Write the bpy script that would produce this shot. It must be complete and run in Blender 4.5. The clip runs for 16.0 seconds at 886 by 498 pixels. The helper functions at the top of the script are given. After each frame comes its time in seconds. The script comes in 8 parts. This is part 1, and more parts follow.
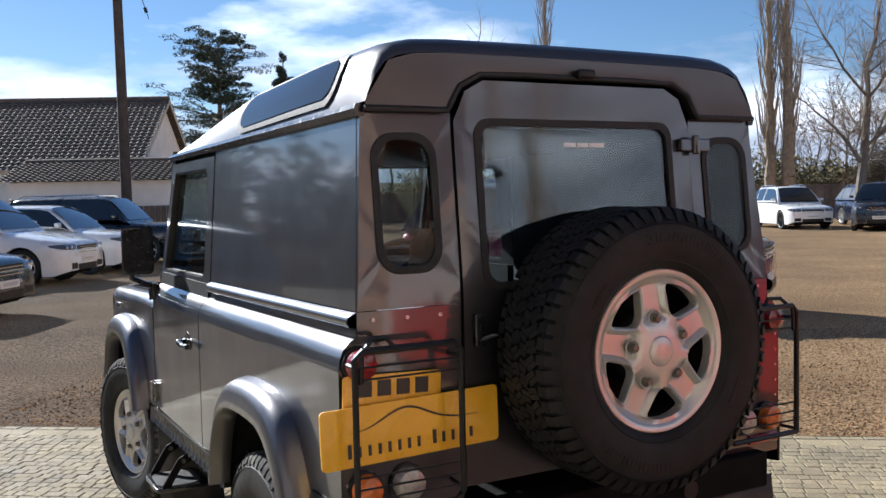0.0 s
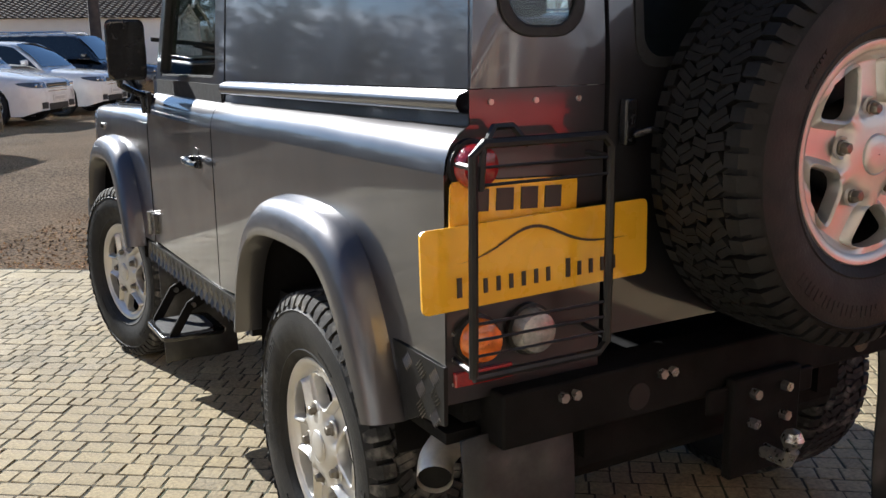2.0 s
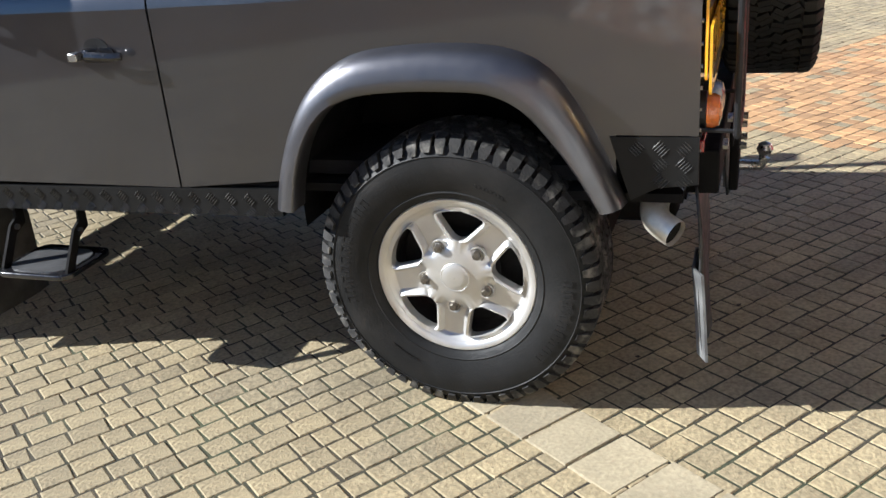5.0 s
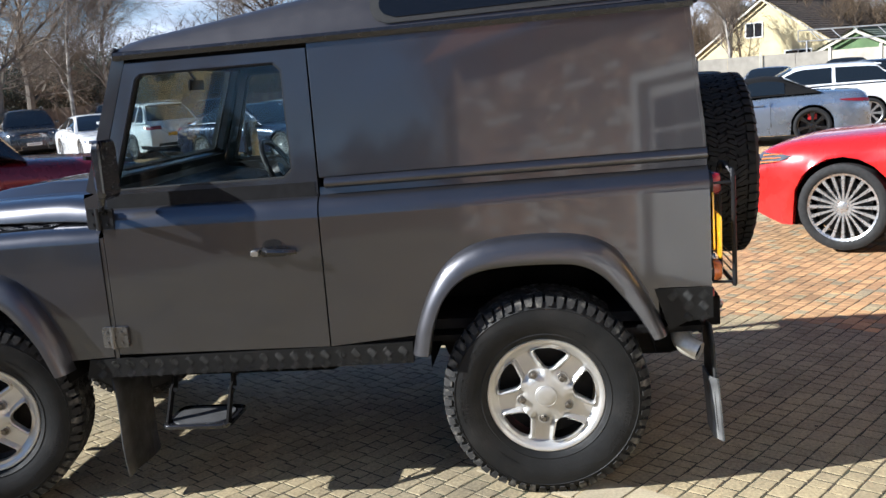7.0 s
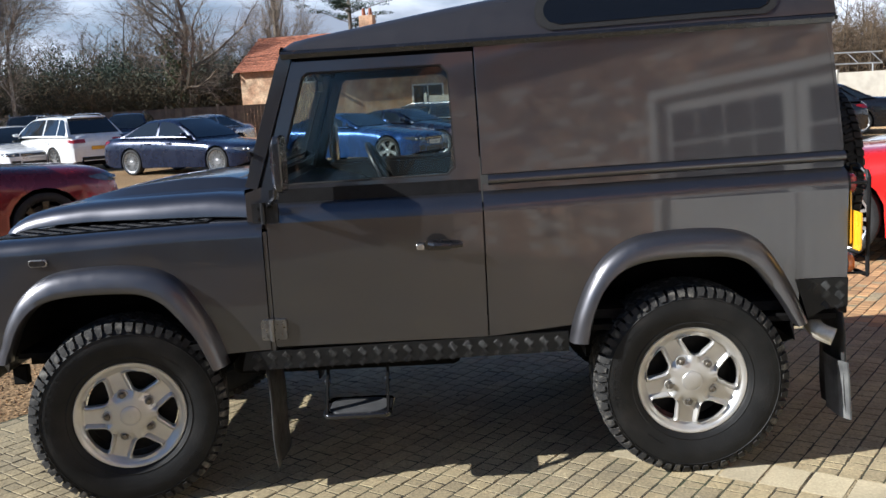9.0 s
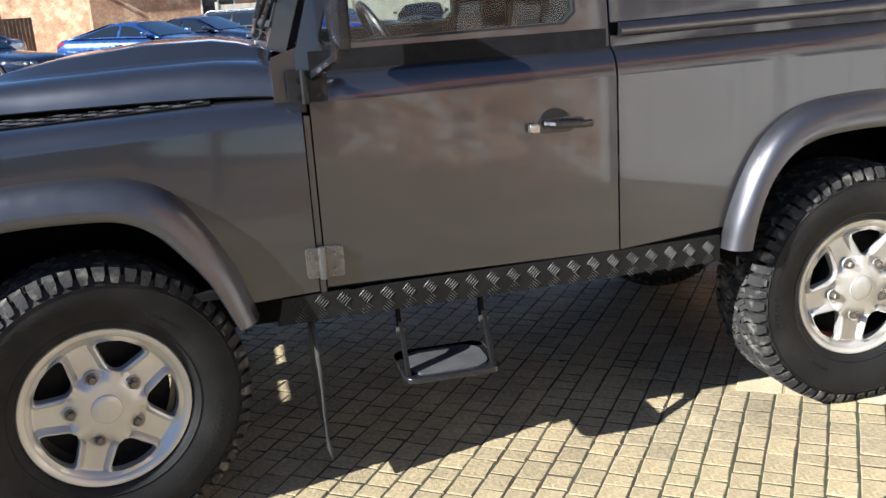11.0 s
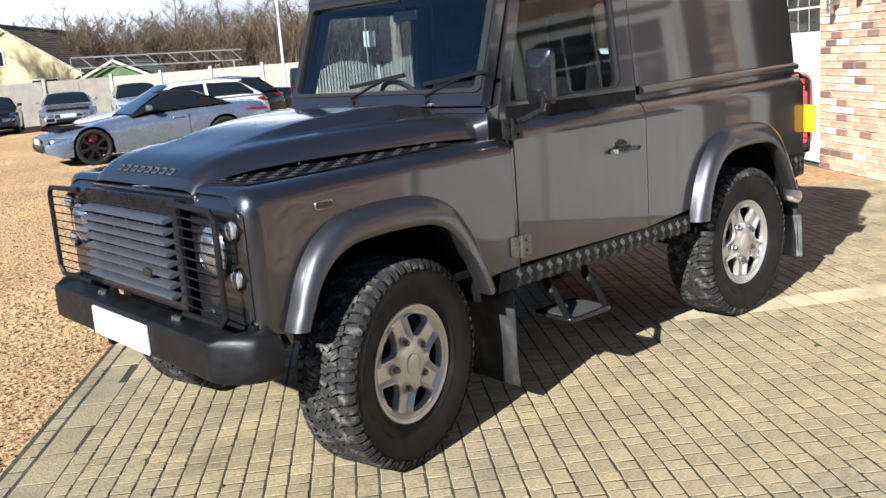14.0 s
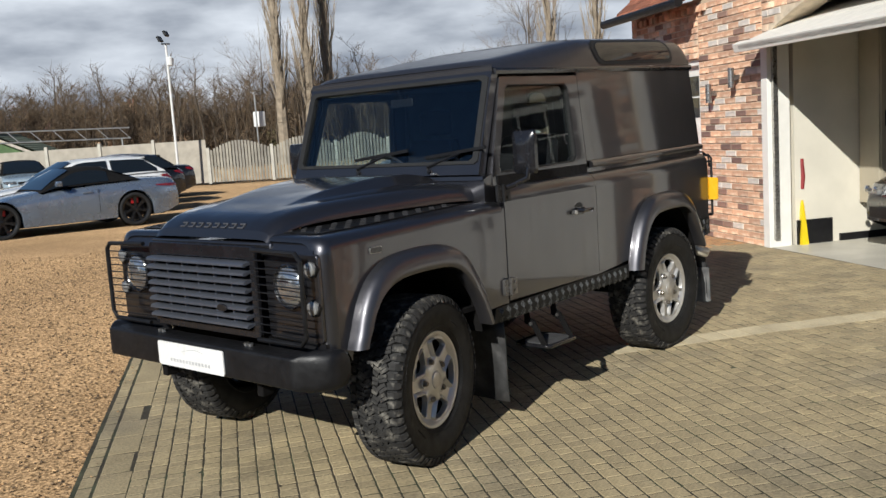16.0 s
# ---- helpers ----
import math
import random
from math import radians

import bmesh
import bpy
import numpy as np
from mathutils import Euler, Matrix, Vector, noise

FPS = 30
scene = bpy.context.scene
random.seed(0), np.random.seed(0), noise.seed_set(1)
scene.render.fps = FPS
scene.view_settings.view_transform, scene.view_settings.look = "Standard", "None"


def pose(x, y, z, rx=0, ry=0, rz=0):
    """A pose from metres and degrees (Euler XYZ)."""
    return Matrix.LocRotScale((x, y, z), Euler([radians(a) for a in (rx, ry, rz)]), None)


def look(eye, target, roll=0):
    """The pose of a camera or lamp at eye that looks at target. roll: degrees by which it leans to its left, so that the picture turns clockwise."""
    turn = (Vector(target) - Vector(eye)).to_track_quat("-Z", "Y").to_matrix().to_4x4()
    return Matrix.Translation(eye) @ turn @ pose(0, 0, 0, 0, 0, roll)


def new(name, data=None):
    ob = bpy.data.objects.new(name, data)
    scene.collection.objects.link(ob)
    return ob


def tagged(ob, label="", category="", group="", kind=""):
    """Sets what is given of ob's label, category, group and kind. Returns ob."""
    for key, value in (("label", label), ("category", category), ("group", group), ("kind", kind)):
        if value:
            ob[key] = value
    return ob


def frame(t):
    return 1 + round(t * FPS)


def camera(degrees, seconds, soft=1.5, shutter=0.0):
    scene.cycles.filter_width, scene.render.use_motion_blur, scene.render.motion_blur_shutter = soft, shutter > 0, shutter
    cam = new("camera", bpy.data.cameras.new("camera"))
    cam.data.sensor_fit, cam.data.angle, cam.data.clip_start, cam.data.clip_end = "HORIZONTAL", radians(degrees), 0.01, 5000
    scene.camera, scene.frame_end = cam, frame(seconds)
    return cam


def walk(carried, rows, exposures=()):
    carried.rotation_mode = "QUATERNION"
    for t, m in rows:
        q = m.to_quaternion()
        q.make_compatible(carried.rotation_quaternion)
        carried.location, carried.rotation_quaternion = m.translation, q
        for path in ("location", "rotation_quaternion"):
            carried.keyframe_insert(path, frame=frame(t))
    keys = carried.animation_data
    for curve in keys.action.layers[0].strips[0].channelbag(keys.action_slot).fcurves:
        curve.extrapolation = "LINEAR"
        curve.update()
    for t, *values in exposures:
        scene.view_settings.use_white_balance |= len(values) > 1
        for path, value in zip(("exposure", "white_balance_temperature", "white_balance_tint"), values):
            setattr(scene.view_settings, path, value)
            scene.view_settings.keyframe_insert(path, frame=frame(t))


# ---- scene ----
cam = camera(51.1, 16.0)
PATH = [
    (0, (-1.682, -2.839, 1.607), (-0.73, -1.084, 1.492), -1.2),
    (0.5, (-1.646, -2.748, 1.606), (-0.703, -0.985, 1.552), -1.1),
    (1, (-1.651, -2.569, 1.577), (-0.696, -0.814, 1.494), -0.9),
    (1.5, (-1.606, -2.324, 1.466), (-0.654, -0.578, 1.261), -0.6),
    (2, (-1.621, -2.066, 1.387), (-0.651, -0.37, 0.958), -0.6),
    (2.5, (-1.792, -1.828, 1.364), (-0.721, -0.229, 0.82), -0.8),
    (3, (-1.978, -1.59, 1.308), (-0.753, -0.157, 0.639), -1.4),
    (3.5, (-2.174, -1.349, 1.319), (-0.806, -0.114, 0.542), -2.5),
    (3.7, (-2.288, -1.252, 1.32), (-0.858, -0.099, 0.528), -2.9),
    (5.8, (-3.444, -0.475, 1.53), (-1.596, -0.089, 0.871), -4.9),
    (6, (-3.57, -0.381, 1.54), (-1.696, -0.039, 0.932), -4.8),
    (6.5, (-3.88, -0.193, 1.58), (-1.96, 0.086, 1.097), -4.6),
    (7, (-4.247, -0.088, 1.614), (-2.295, 0.165, 1.261), -4.3),
    (7.5, (-4.528, 0.045, 1.634), (-2.559, 0.259, 1.355), -4.0),
    (8, (-4.744, 0.349, 1.631), (-2.765, 0.466, 1.368), -3.6),
    (8.5, (-4.676, 0.65, 1.621), (-2.697, 0.708, 1.339), -3.4),
    (9, (-4.515, 0.946, 1.605), (-2.542, 0.976, 1.283), -3.1),
    (9.2, (-4.448, 1.079, 1.583), (-2.478, 1.087, 1.238), -3.0),
    (11.3, (-3.254, 2.114, 1.356), (-1.385, 1.617, 0.845), -4.0),
    (11.5, (-3.285, 2.273, 1.344), (-1.430, 1.714, 0.844), -4.1),
    (12, (-3.251, 2.697, 1.426), (-1.469, 1.962, 0.891), -4.0),
    (12.5, (-3.248, 3.122, 1.438), (-1.534, 2.241, 0.904), -4.3),
    (13, (-3.324, 3.552, 1.484), (-1.669, 2.562, 0.953), -4.3),
    (13.5, (-3.330, 3.924, 1.510), (-1.751, 2.799, 1.019), -4.4),
    (14, (-3.450, 4.402, 1.487), (-1.962, 3.128, 1.083), -4.4),
    (14.5, (-3.592, 4.844, 1.511), (-2.157, 3.497, 1.160), -4.1),
    (15, (-3.677, 5.243, 1.528), (-2.269, 3.858, 1.211), -3.9),
    (15.5, (-3.717, 5.432, 1.550), (-2.359, 3.990, 1.264), -3.8),
    (16, (-3.676, 5.470, 1.526), (-2.364, 3.982, 1.270), -3.8),
]
EXPOSURES = [(0.0, 1.0, 5700, 10), (0.5, 0.45, 5650, 9), (1.0, 0.28, 5750, 9), (1.5, 0.45, 6200, 9), (2.0, 1.2, 5900, 9), (2.5, 1.55, 5900, 9), (3.0, 1.25, 5750, 9), (3.7, 1.18, 5750, 9), (5.8, 1.3, 5550, 9), (6.5, 1.3, 5550, 9), (7.0, 1.15, 5600, 9), (7.5, 0.92, 5650, 9), (8.5, 0.72, 5750, 9), (9.2, 0.90, 5700, 9), (11.3, 1.52, 5700, 9), (12.5, 1.50, 5800, 9), (13.5, 1.3, 5750, 9), (14.2, 0.9, 5750, 9), (15.0, 0.36, 5950, 9), (16.0, 0.10, 6000, 8)]
walk(cam, [(t, look(eye, target, roll)) for t, eye, target, roll in PATH], EXPOSURES)

# ---- world, sun, exposure ----
SUN_ELEV, SUN_AZ = radians(29.5), radians(16.0)   # the sun stands ahead of the vehicle and a little to its left
SUN_DIR = Vector((-math.sin(SUN_AZ) * math.cos(SUN_ELEV), math.cos(SUN_AZ) * math.cos(SUN_ELEV), math.sin(SUN_ELEV)))
world = bpy.data.worlds.new("sky")
scene.world = world
world.use_nodes = True
wn, wl = world.node_tree.nodes, world.node_tree.links
wn.clear()
w_out, w_bg = wn.new("ShaderNodeOutputWorld"), wn.new("ShaderNodeBackground")
w_sky = wn.new("ShaderNodeTexSky")
w_sky.sky_type, w_sky.sun_disc = "NISHITA", False
w_sky.sun_elevation, w_sky.sun_rotation = SUN_ELEV, -SUN_AZ
w_sky.altitude = 300
w_sky.air_density, w_sky.dust_density, w_sky.ozone_density = 1.0, 0.15, 4.5
w_co, w_map = wn.new("ShaderNodeTexCoord"), wn.new("ShaderNodeMapping")
w_map.inputs["Scale"].default_value = (1.0, 1.0, 3.2)
w_map.inputs["Location"].default_value = (0.6, 1.9, 0.35)
w_n1, w_n2 = wn.new("ShaderNodeTexNoise"), wn.new("ShaderNodeTexNoise")
w_n1.inputs["Scale"].default_value, w_n1.inputs["Detail"].default_value, w_n1.inputs["Roughness"].default_value = 1.7, 8.0, 0.55
w_n2.inputs["Scale"].default_value, w_n2.inputs["Detail"].default_value = 4.0, 6.0
w_cover, w_shade, w_mix = wn.new("ShaderNodeValToRGB"), wn.new("ShaderNodeValToRGB"), wn.new("ShaderNodeMix")
w_cover.color_ramp.elements[0].position, w_cover.color_ramp.elements[1].position = 0.53, 0.63
w_shade.color_ramp.elements[0].position, w_shade.color_ramp.elements[1].position = 0.40, 0.68
w_shade.color_ramp.elements[0].color, w_shade.color_ramp.elements[1].color = (5.2, 5.6, 6.4, 1), (18.5, 18.6, 18.8, 1)
w_mix.data_type = "RGBA"
wl.new(w_co.outputs["Generated"], w_map.inputs["Vector"])
wl.new(w_map.outputs["Vector"], w_n1.inputs["Vector"])
wl.new(w_map.outputs["Vector"], w_n2.inputs["Vector"])
w_sep, w_bias, w_add = wn.new("ShaderNodeSeparateXYZ"), wn.new("ShaderNodeMapRange"), wn.new("ShaderNodeMath")
w_bias.inputs["From Min"].default_value, w_bias.inputs["From Max"].default_value = -0.7, 0.10
w_bias.inputs["To Min"].default_value, w_bias.inputs["To Max"].default_value = 0.19, -0.085
wl.new(w_co.outputs["Generated"], w_sep.inputs["Vector"])
wl.new(w_sep.outputs["Y"], w_bias.inputs["Value"])
wl.new(w_n1.outputs["Fac"], w_add.inputs[0])
wl.new(w_bias.outputs["Result"], w_add.inputs[1])
w_high, w_less = wn.new("ShaderNodeMapRange"), wn.new("ShaderNodeMath")   # fewer clouds overhead
w_high.inputs["From Min"].default_value, w_high.inputs["From Max"].default_value = 0.05, 0.60
w_high.inputs["To Min"].default_value, w_high.inputs["To Max"].default_value = 0.31, -0.42
wl.new(w_sep.outputs["Z"], w_high.inputs["Value"])
wl.new(w_add.outputs[0], w_less.inputs[0])
wl.new(w_high.outputs["Result"], w_less.inputs[1])
w_west, w_clear = wn.new("ShaderNodeMapRange"), wn.new("ShaderNodeMath")   # clearer sky away from the forecourt
w_west.inputs["From Min"].default_value, w_west.inputs["From Max"].default_value = -0.7, 0.1
w_west.inputs["To Min"].default_value, w_west.inputs["To Max"].default_value = -0.22, 0.0
wl.new(w_sep.outputs["X"], w_west.inputs["Value"])
wl.new(w_less.outputs[0], w_clear.inputs[0])
wl.new(w_west.outputs["Result"], w_clear.inputs[1])
w_east, w_open = wn.new("ShaderNodeMapRange"), wn.new("ShaderNodeMath")   # and more blue over the far side of the forecourt
w_east.inputs["From Min"].default_value, w_east.inputs["From Max"].default_value = 0.74, 0.95
w_east.inputs["To Min"].default_value, w_east.inputs["To Max"].default_value = 0.0, -0.11
wl.new(w_sep.outputs["X"], w_east.inputs["Value"])
wl.new(w_clear.outputs[0], w_open.inputs[0])
wl.new(w_east.outputs["Result"], w_open.inputs[1])
wl.new(w_open.outputs[0], w_cover.inputs["Fac"])
wl.new(w_n2.outputs["Fac"], w_shade.inputs["Fac"])
wl.new(w_cover.outputs["Color"], w_mix.inputs["Factor"])
wl.new(w_sky.outputs["Color"], w_mix.inputs["A"])
w_side, w_lit = wn.new("ShaderNodeMapRange"), wn.new("ShaderNodeVectorMath")   # clouds below the sun are brighter
w_side.inputs["From Min"].default_value, w_side.inputs["From Max"].default_value = 0.2, 1.0
w_side.inputs["To Min"].default_value, w_side.inputs["To Max"].default_value = 1.0, 1.35
w_lit.operation = "SCALE"
wl.new(w_sep.outputs["Y"], w_side.inputs["Value"])
wl.new(w_shade.outputs["Color"], w_lit.inputs[0])
wl.new(w_side.outputs["Result"], w_lit.inputs["Scale"])
wl.new(w_lit.outputs["Vector"], w_mix.inputs["B"])
wl.new(w_mix.outputs["Result"], w_bg.inputs["Color"])
wl.new(w_bg.outputs["Background"], w_out.inputs["Surface"])
w_bg.inputs["Strength"].default_value = 0.050

sun = new("sun", bpy.data.lights.new("sun", "SUN"))
sun.data.energy, sun.data.angle, sun.data.color = 5.0, radians(0.53), (1.0, 0.93, 0.82)
sun.matrix_world = look(SUN_DIR * 60, (0, 0, 0))


# ---- materials ----
def material(name, color, rough=0.6, metal=0.0, spec=0.5, coat=0.0, vary=0.0, scale=8.0, fine=0.0, fine_scale=120.0, bump=0.0, bump_scale=60.0,
             wave=0.0, wave_scale=2.0, island=0.0, rand=0.0, second=None, second_scale=1.5, second_edge=(0.45, 0.65), emit=None, sheen_vary=0.08, chalk=0.0, bump_depth=0.004, coat_ior=1.5, coat_rough=0.03):
    """A procedural surface: colour at two scales of variation, grain in the gloss, fine relief, and a slow waviness."""
    m = bpy.data.materials.new(name)
    m.use_nodes = True
    n, l = m.node_tree.nodes, m.node_tree.links
    b = n["Principled BSDF"]
    b.inputs["Base Color"].default_value = (*color, 1)
    b.inputs["Roughness"].default_value, b.inputs["Metallic"].default_value = rough, metal
    b.inputs["Specular IOR Level"].default_value = spec
    b.inputs["Coat Weight"].default_value, b.inputs["Coat Roughness"].default_value = coat, coat_rough
    b.inputs["Coat IOR"].default_value = coat_ior
    b.inputs["Diffuse Roughness"].default_value = chalk
    co = n.new("ShaderNodeTexCoord").outputs["Object"]

    def noise_of(s, detail=4.0):
        t = n.new("ShaderNodeTexNoise")
        t.inputs["Scale"].default_value, t.inputs["Detail"].default_value = s, detail
        l.new(co, t.inputs["Vector"])
        return t.outputs["Fac"]

    def mixed(a, c, fac, blend="MIX"):
        x = n.new("ShaderNodeMix")
        x.data_type, x.blend_type = "RGBA", blend
        for sock, v in (("A", a), ("B", c), ("Factor", fac)):
            if isinstance(v, (int, float)):
                x.inputs[sock].default_value = v
            elif isinstance(v, tuple):
                x.inputs[sock].default_value = (*v, 1)
            else:
                l.new(v, x.inputs[sock])
        return x.outputs["Result"]

    def ranged(sock, lo, hi, a=0.3, c=0.7):
        r = n.new("ShaderNodeMapRange")
        r.inputs["From Min"].default_value, r.inputs["From Max"].default_value = a, c
        r.inputs["To Min"].default_value, r.inputs["To Max"].default_value = lo, hi
        l.new(sock, r.inputs["Value"])
        return r.outputs["Result"]

    cur = color
    if second:
        cur = mixed(cur, second, ranged(noise_of(second_scale, 6.0), 0, 1, *second_edge))
    for amount, s in ((vary, scale), (fine, fine_scale)):
        if amount:
            g = n.new("ShaderNodeCombineColor")
            f = ranged(noise_of(s), 1 - amount, 1 + amount)
            for k in ("Red", "Green", "Blue"):
                l.new(f, g.inputs[k])
            cur = mixed(cur, g.outputs["Color"], 1.0, "MULTIPLY")
    if island or rand:
        src = n.new("ShaderNodeNewGeometry").outputs["Random Per Island"] if island else n.new("ShaderNodeObjectInfo").outputs["Random"]
        amt = island or rand
        g = n.new("ShaderNodeCombineColor")
        for k, sock, mul in (("Red", src, 1.0), ("Green", src, 0.97), ("Blue", src, 0.85)):
            l.new(ranged(sock, 1 - amt * mul, 1 + amt * mul, 0, 1), g.inputs[k])
        cur = mixed(cur, g.outputs["Color"], 1.0, "MULTIPLY")
    if not isinstance(cur, tuple):
        l.new(cur, b.inputs["Base Color"])
    if vary or fine:
        l.new(ranged(noise_of(scale * 2.3), max(rough - sheen_vary, 0.02), min(rough + sheen_vary, 1)), b.inputs["Roughness"])
    last = None
    for amount, s, dist in ((bump, bump_scale, bump_depth), (wave, wave_scale, 0.05)):
        if amount:
            k = n.new("ShaderNodeBump")
            k.inputs["Strength"].default_value, k.inputs["Distance"].default_value = amount, dist
            l.new(noise_of(s, 3.0 if dist < 0.04 else 0.0), k.inputs["Height"])
            if last:
                l.new(last, k.inputs["Normal"])
            last = k.outputs["Normal"]
    if last:
        l.new(last, b.inputs["Normal"])
    if emit:
        b.inputs["Emission Color"].default_value, b.inputs["Emission Strength"].default_value = (*emit[:3], 1), emit[3]
    return m


def glass_material(name, tint, rough=0.0, face=0.02):
    """Window glass: clear with a tint, and a mirror gloss that grows towards grazing."""
    m = bpy.data.materials.new(name)
    m.use_nodes = True
    n, l = m.node_tree.nodes, m.node_tree.links
    n.remove(n["Principled BSDF"])
    tr, gl, mx, lw = n.new("ShaderNodeBsdfTransparent"), n.new("ShaderNodeBsdfGlossy"), n.new("ShaderNodeMixShader"), n.new("ShaderNodeLayerWeight")
    pw, ma = n.new("ShaderNodeMath"), n.new("ShaderNodeMath")
    tr.inputs["Color"].default_value = (*tint, 1)
    gl.inputs["Roughness"].default_value = rough
    lw.inputs["Blend"].default_value = 0.5
    pw.operation, ma.operation = "POWER", "MULTIPLY_ADD"
    pw.inputs[1].default_value, ma.inputs[1].default_value, ma.inputs[2].default_value = 5.0, 0.97 - face, face
    l.new(lw.outputs["Facing"], pw.inputs[0])
    l.new(pw.outputs[0], ma.inputs[0])
    l.new(ma.outputs[0], mx.inputs["Fac"])
    l.new(tr.outputs["BSDF"], mx.inputs[1])
    l.new(gl.outputs["BSDF"], mx.inputs[2])
    l.new(mx.outputs["Shader"], n["Material Output"].inputs["Surface"])
    return m


PAINT = material("grey_metallic_paint", (0.066, 0.065, 0.072), rough=0.34, metal=0.85, spec=0.5, coat=1.0, coat_ior=1.60, coat_rough=0.05, fine=0.03, fine_scale=900, wave=0.18, wave_scale=4.6, sheen_vary=0.015)
ROOFPAINT = material("grey_roof_paint", (0.078, 0.073, 0.075), rough=0.42, metal=0.75, coat=0.45, coat_rough=0.14, fine=0.05, fine_scale=900, wave=0.03, wave_scale=1.5, sheen_vary=0.03)
FLARE = material("satin_grey_arch_paint", (0.095, 0.093, 0.101), rough=0.40, metal=0.85, coat=0.75, coat_rough=0.09, fine=0.04, fine_scale=700, sheen_vary=0.04)
BLACK = material("black_plastic", (0.009, 0.009, 0.010), rough=0.42, spec=0.35, vary=0.3, scale=14, bump=0.15, bump_scale=400)
BLACKGLOSS = material("black_gloss_trim", (0.012, 0.012, 0.014), rough=0.22, coat=0.5, vary=0.2, scale=20)
SEAL = material("black_rubber_seal", (0.010, 0.010, 0.010), rough=0.65, vary=0.3, scale=30)
CHEQUER = material("black_chequer_plate", (0.010, 0.010, 0.010), rough=0.45, spec=0.2, metal=0.0, vary=0.25, scale=10, bump=0.1, bump_scale=150)
# glints on glossy black ridges, put into the bars as a pale grey
CHEQUERBAR = material("worn_chequer_bars", (0.21, 0.21, 0.205), rough=0.30, metal=0.6, vary=0.35, scale=9)
WINGBAR = material("painted_chequer_bars", (0.026, 0.026, 0.028), rough=0.75, spec=0.12, metal=0.0, vary=0.3, scale=9)
TYRE = material("tyre_rubber", (0.009, 0.009, 0.009), rough=0.62, spec=0.3, vary=0.35, scale=9, bump=0.25, bump_scale=160, second=(0.022, 0.020, 0.018), second_scale=5, second_edge=(0.55, 0.8))
TREAD = material("dusty_tyre_tread", (0.022, 0.021, 0.020), rough=0.85, vary=0.4, scale=25, bump=0.4, bump_scale=220, second=(0.15, 0.14, 0.12), second_scale=22, second_edge=(0.52, 0.70))
ALLOY = material("silver_alloy", (0.57, 0.555, 0.525), rough=0.37, metal=0.62, vary=0.12, scale=9, coat=0.2, bump=0.05, bump_scale=300)
# brake, hub and barrel metal, darkened to hold the shade inside the wheels
ALLOYDARK = material("brake_metal", (0.014, 0.0135, 0.013), rough=0.6, metal=0.5, vary=0.4, scale=20)
STEEL = material("bright_steel", (0.45, 0.44, 0.42), rough=0.3, metal=0.9, vary=0.25, scale=30)
EXHAUST = material("worn_exhaust_steel", (0.68, 0.63, 0.53), rough=0.42, metal=0.6, vary=0.3, scale=18)
UNDER = material("chassis_black", (0.007, 0.0065, 0.0065), rough=0.8, spec=0.12, vary=0.5, scale=8, bump=0.3, bump_scale=60)
RUBBER = material("scuffed_rubber_flap", (0.020, 0.020, 0.020), rough=0.6, vary=0.4, scale=14, bump=0.2, bump_scale=90, second=(0.050, 0.049, 0.048), second_scale=8)
INTERIOR = material("dark_cloth", (0.012, 0.012, 0.013), rough=0.95, spec=0.08, vary=0.3, scale=25, bump=0.3, bump_scale=300)
HEADLINING = material("grey_headlining", (0.085, 0.085, 0.085), rough=0.95, vary=0.15, scale=20)
YELLOW = material("yellow_plate", (0.80, 0.42, 0.015), rough=0.28, coat=0.6, vary=0.04, scale=6)
WHITEPLATE = material("white_plate", (0.80, 0.80, 0.78), rough=0.3, coat=0.5, vary=0.03, scale=6)
INK = material("dark_print", (0.03, 0.026, 0.024), rough=0.4, vary=0.1)
GREYINK = material("grey_print", (0.50, 0.50, 0.50), rough=0.4, vary=0.1)
WHITEINK = material("white_print", (0.75, 0.75, 0.75), rough=0.5, vary=0.05)
REDLENS = material("red_lens", (0.26, 0.008, 0.010), rough=0.12, coat=1.0, vary=0.25, scale=60, bump=0.4, bump_scale=260)
AMBERLENS = material("amber_lens", (0.70, 0.17, 0.02), rough=0.12, coat=1.0, vary=0.25, scale=60, bump=0.4, bump_scale=260)
CLEARLENS = material("clear_ribbed_lens", (0.38, 0.38, 0.37), rough=0.12, metal=0.5, coat=1.0, vary=0.2, scale=90, bump=0.5, bump_scale=260)
LAMPGLASS = material("lamp_reflector", (0.55, 0.55, 0.55), rough=0.08, metal=0.85, coat=1.0, vary=0.2, scale=40, bump=0.2, bump_scale=90)
GLASS = glass_material("window_glass", (0.80, 0.84, 0.83), face=0.028)
DOORGLASS = glass_material("clear_door_glass", (0.84, 0.88, 0.87), face=0.034)
SCREENGLASS = glass_material("laminated_screen_glass", (0.80, 0.86, 0.88), face=0.07)
ALPINE = material("dark_roof_glass", (0.006, 0.007, 0.009), rough=0.03, spec=0.5)
LINING = material("black_cabin_trim", (0.008, 0.008, 0.009), rough=0.7, spec=0.2, vary=0.3, scale=20, bump=0.2, bump_scale=250)


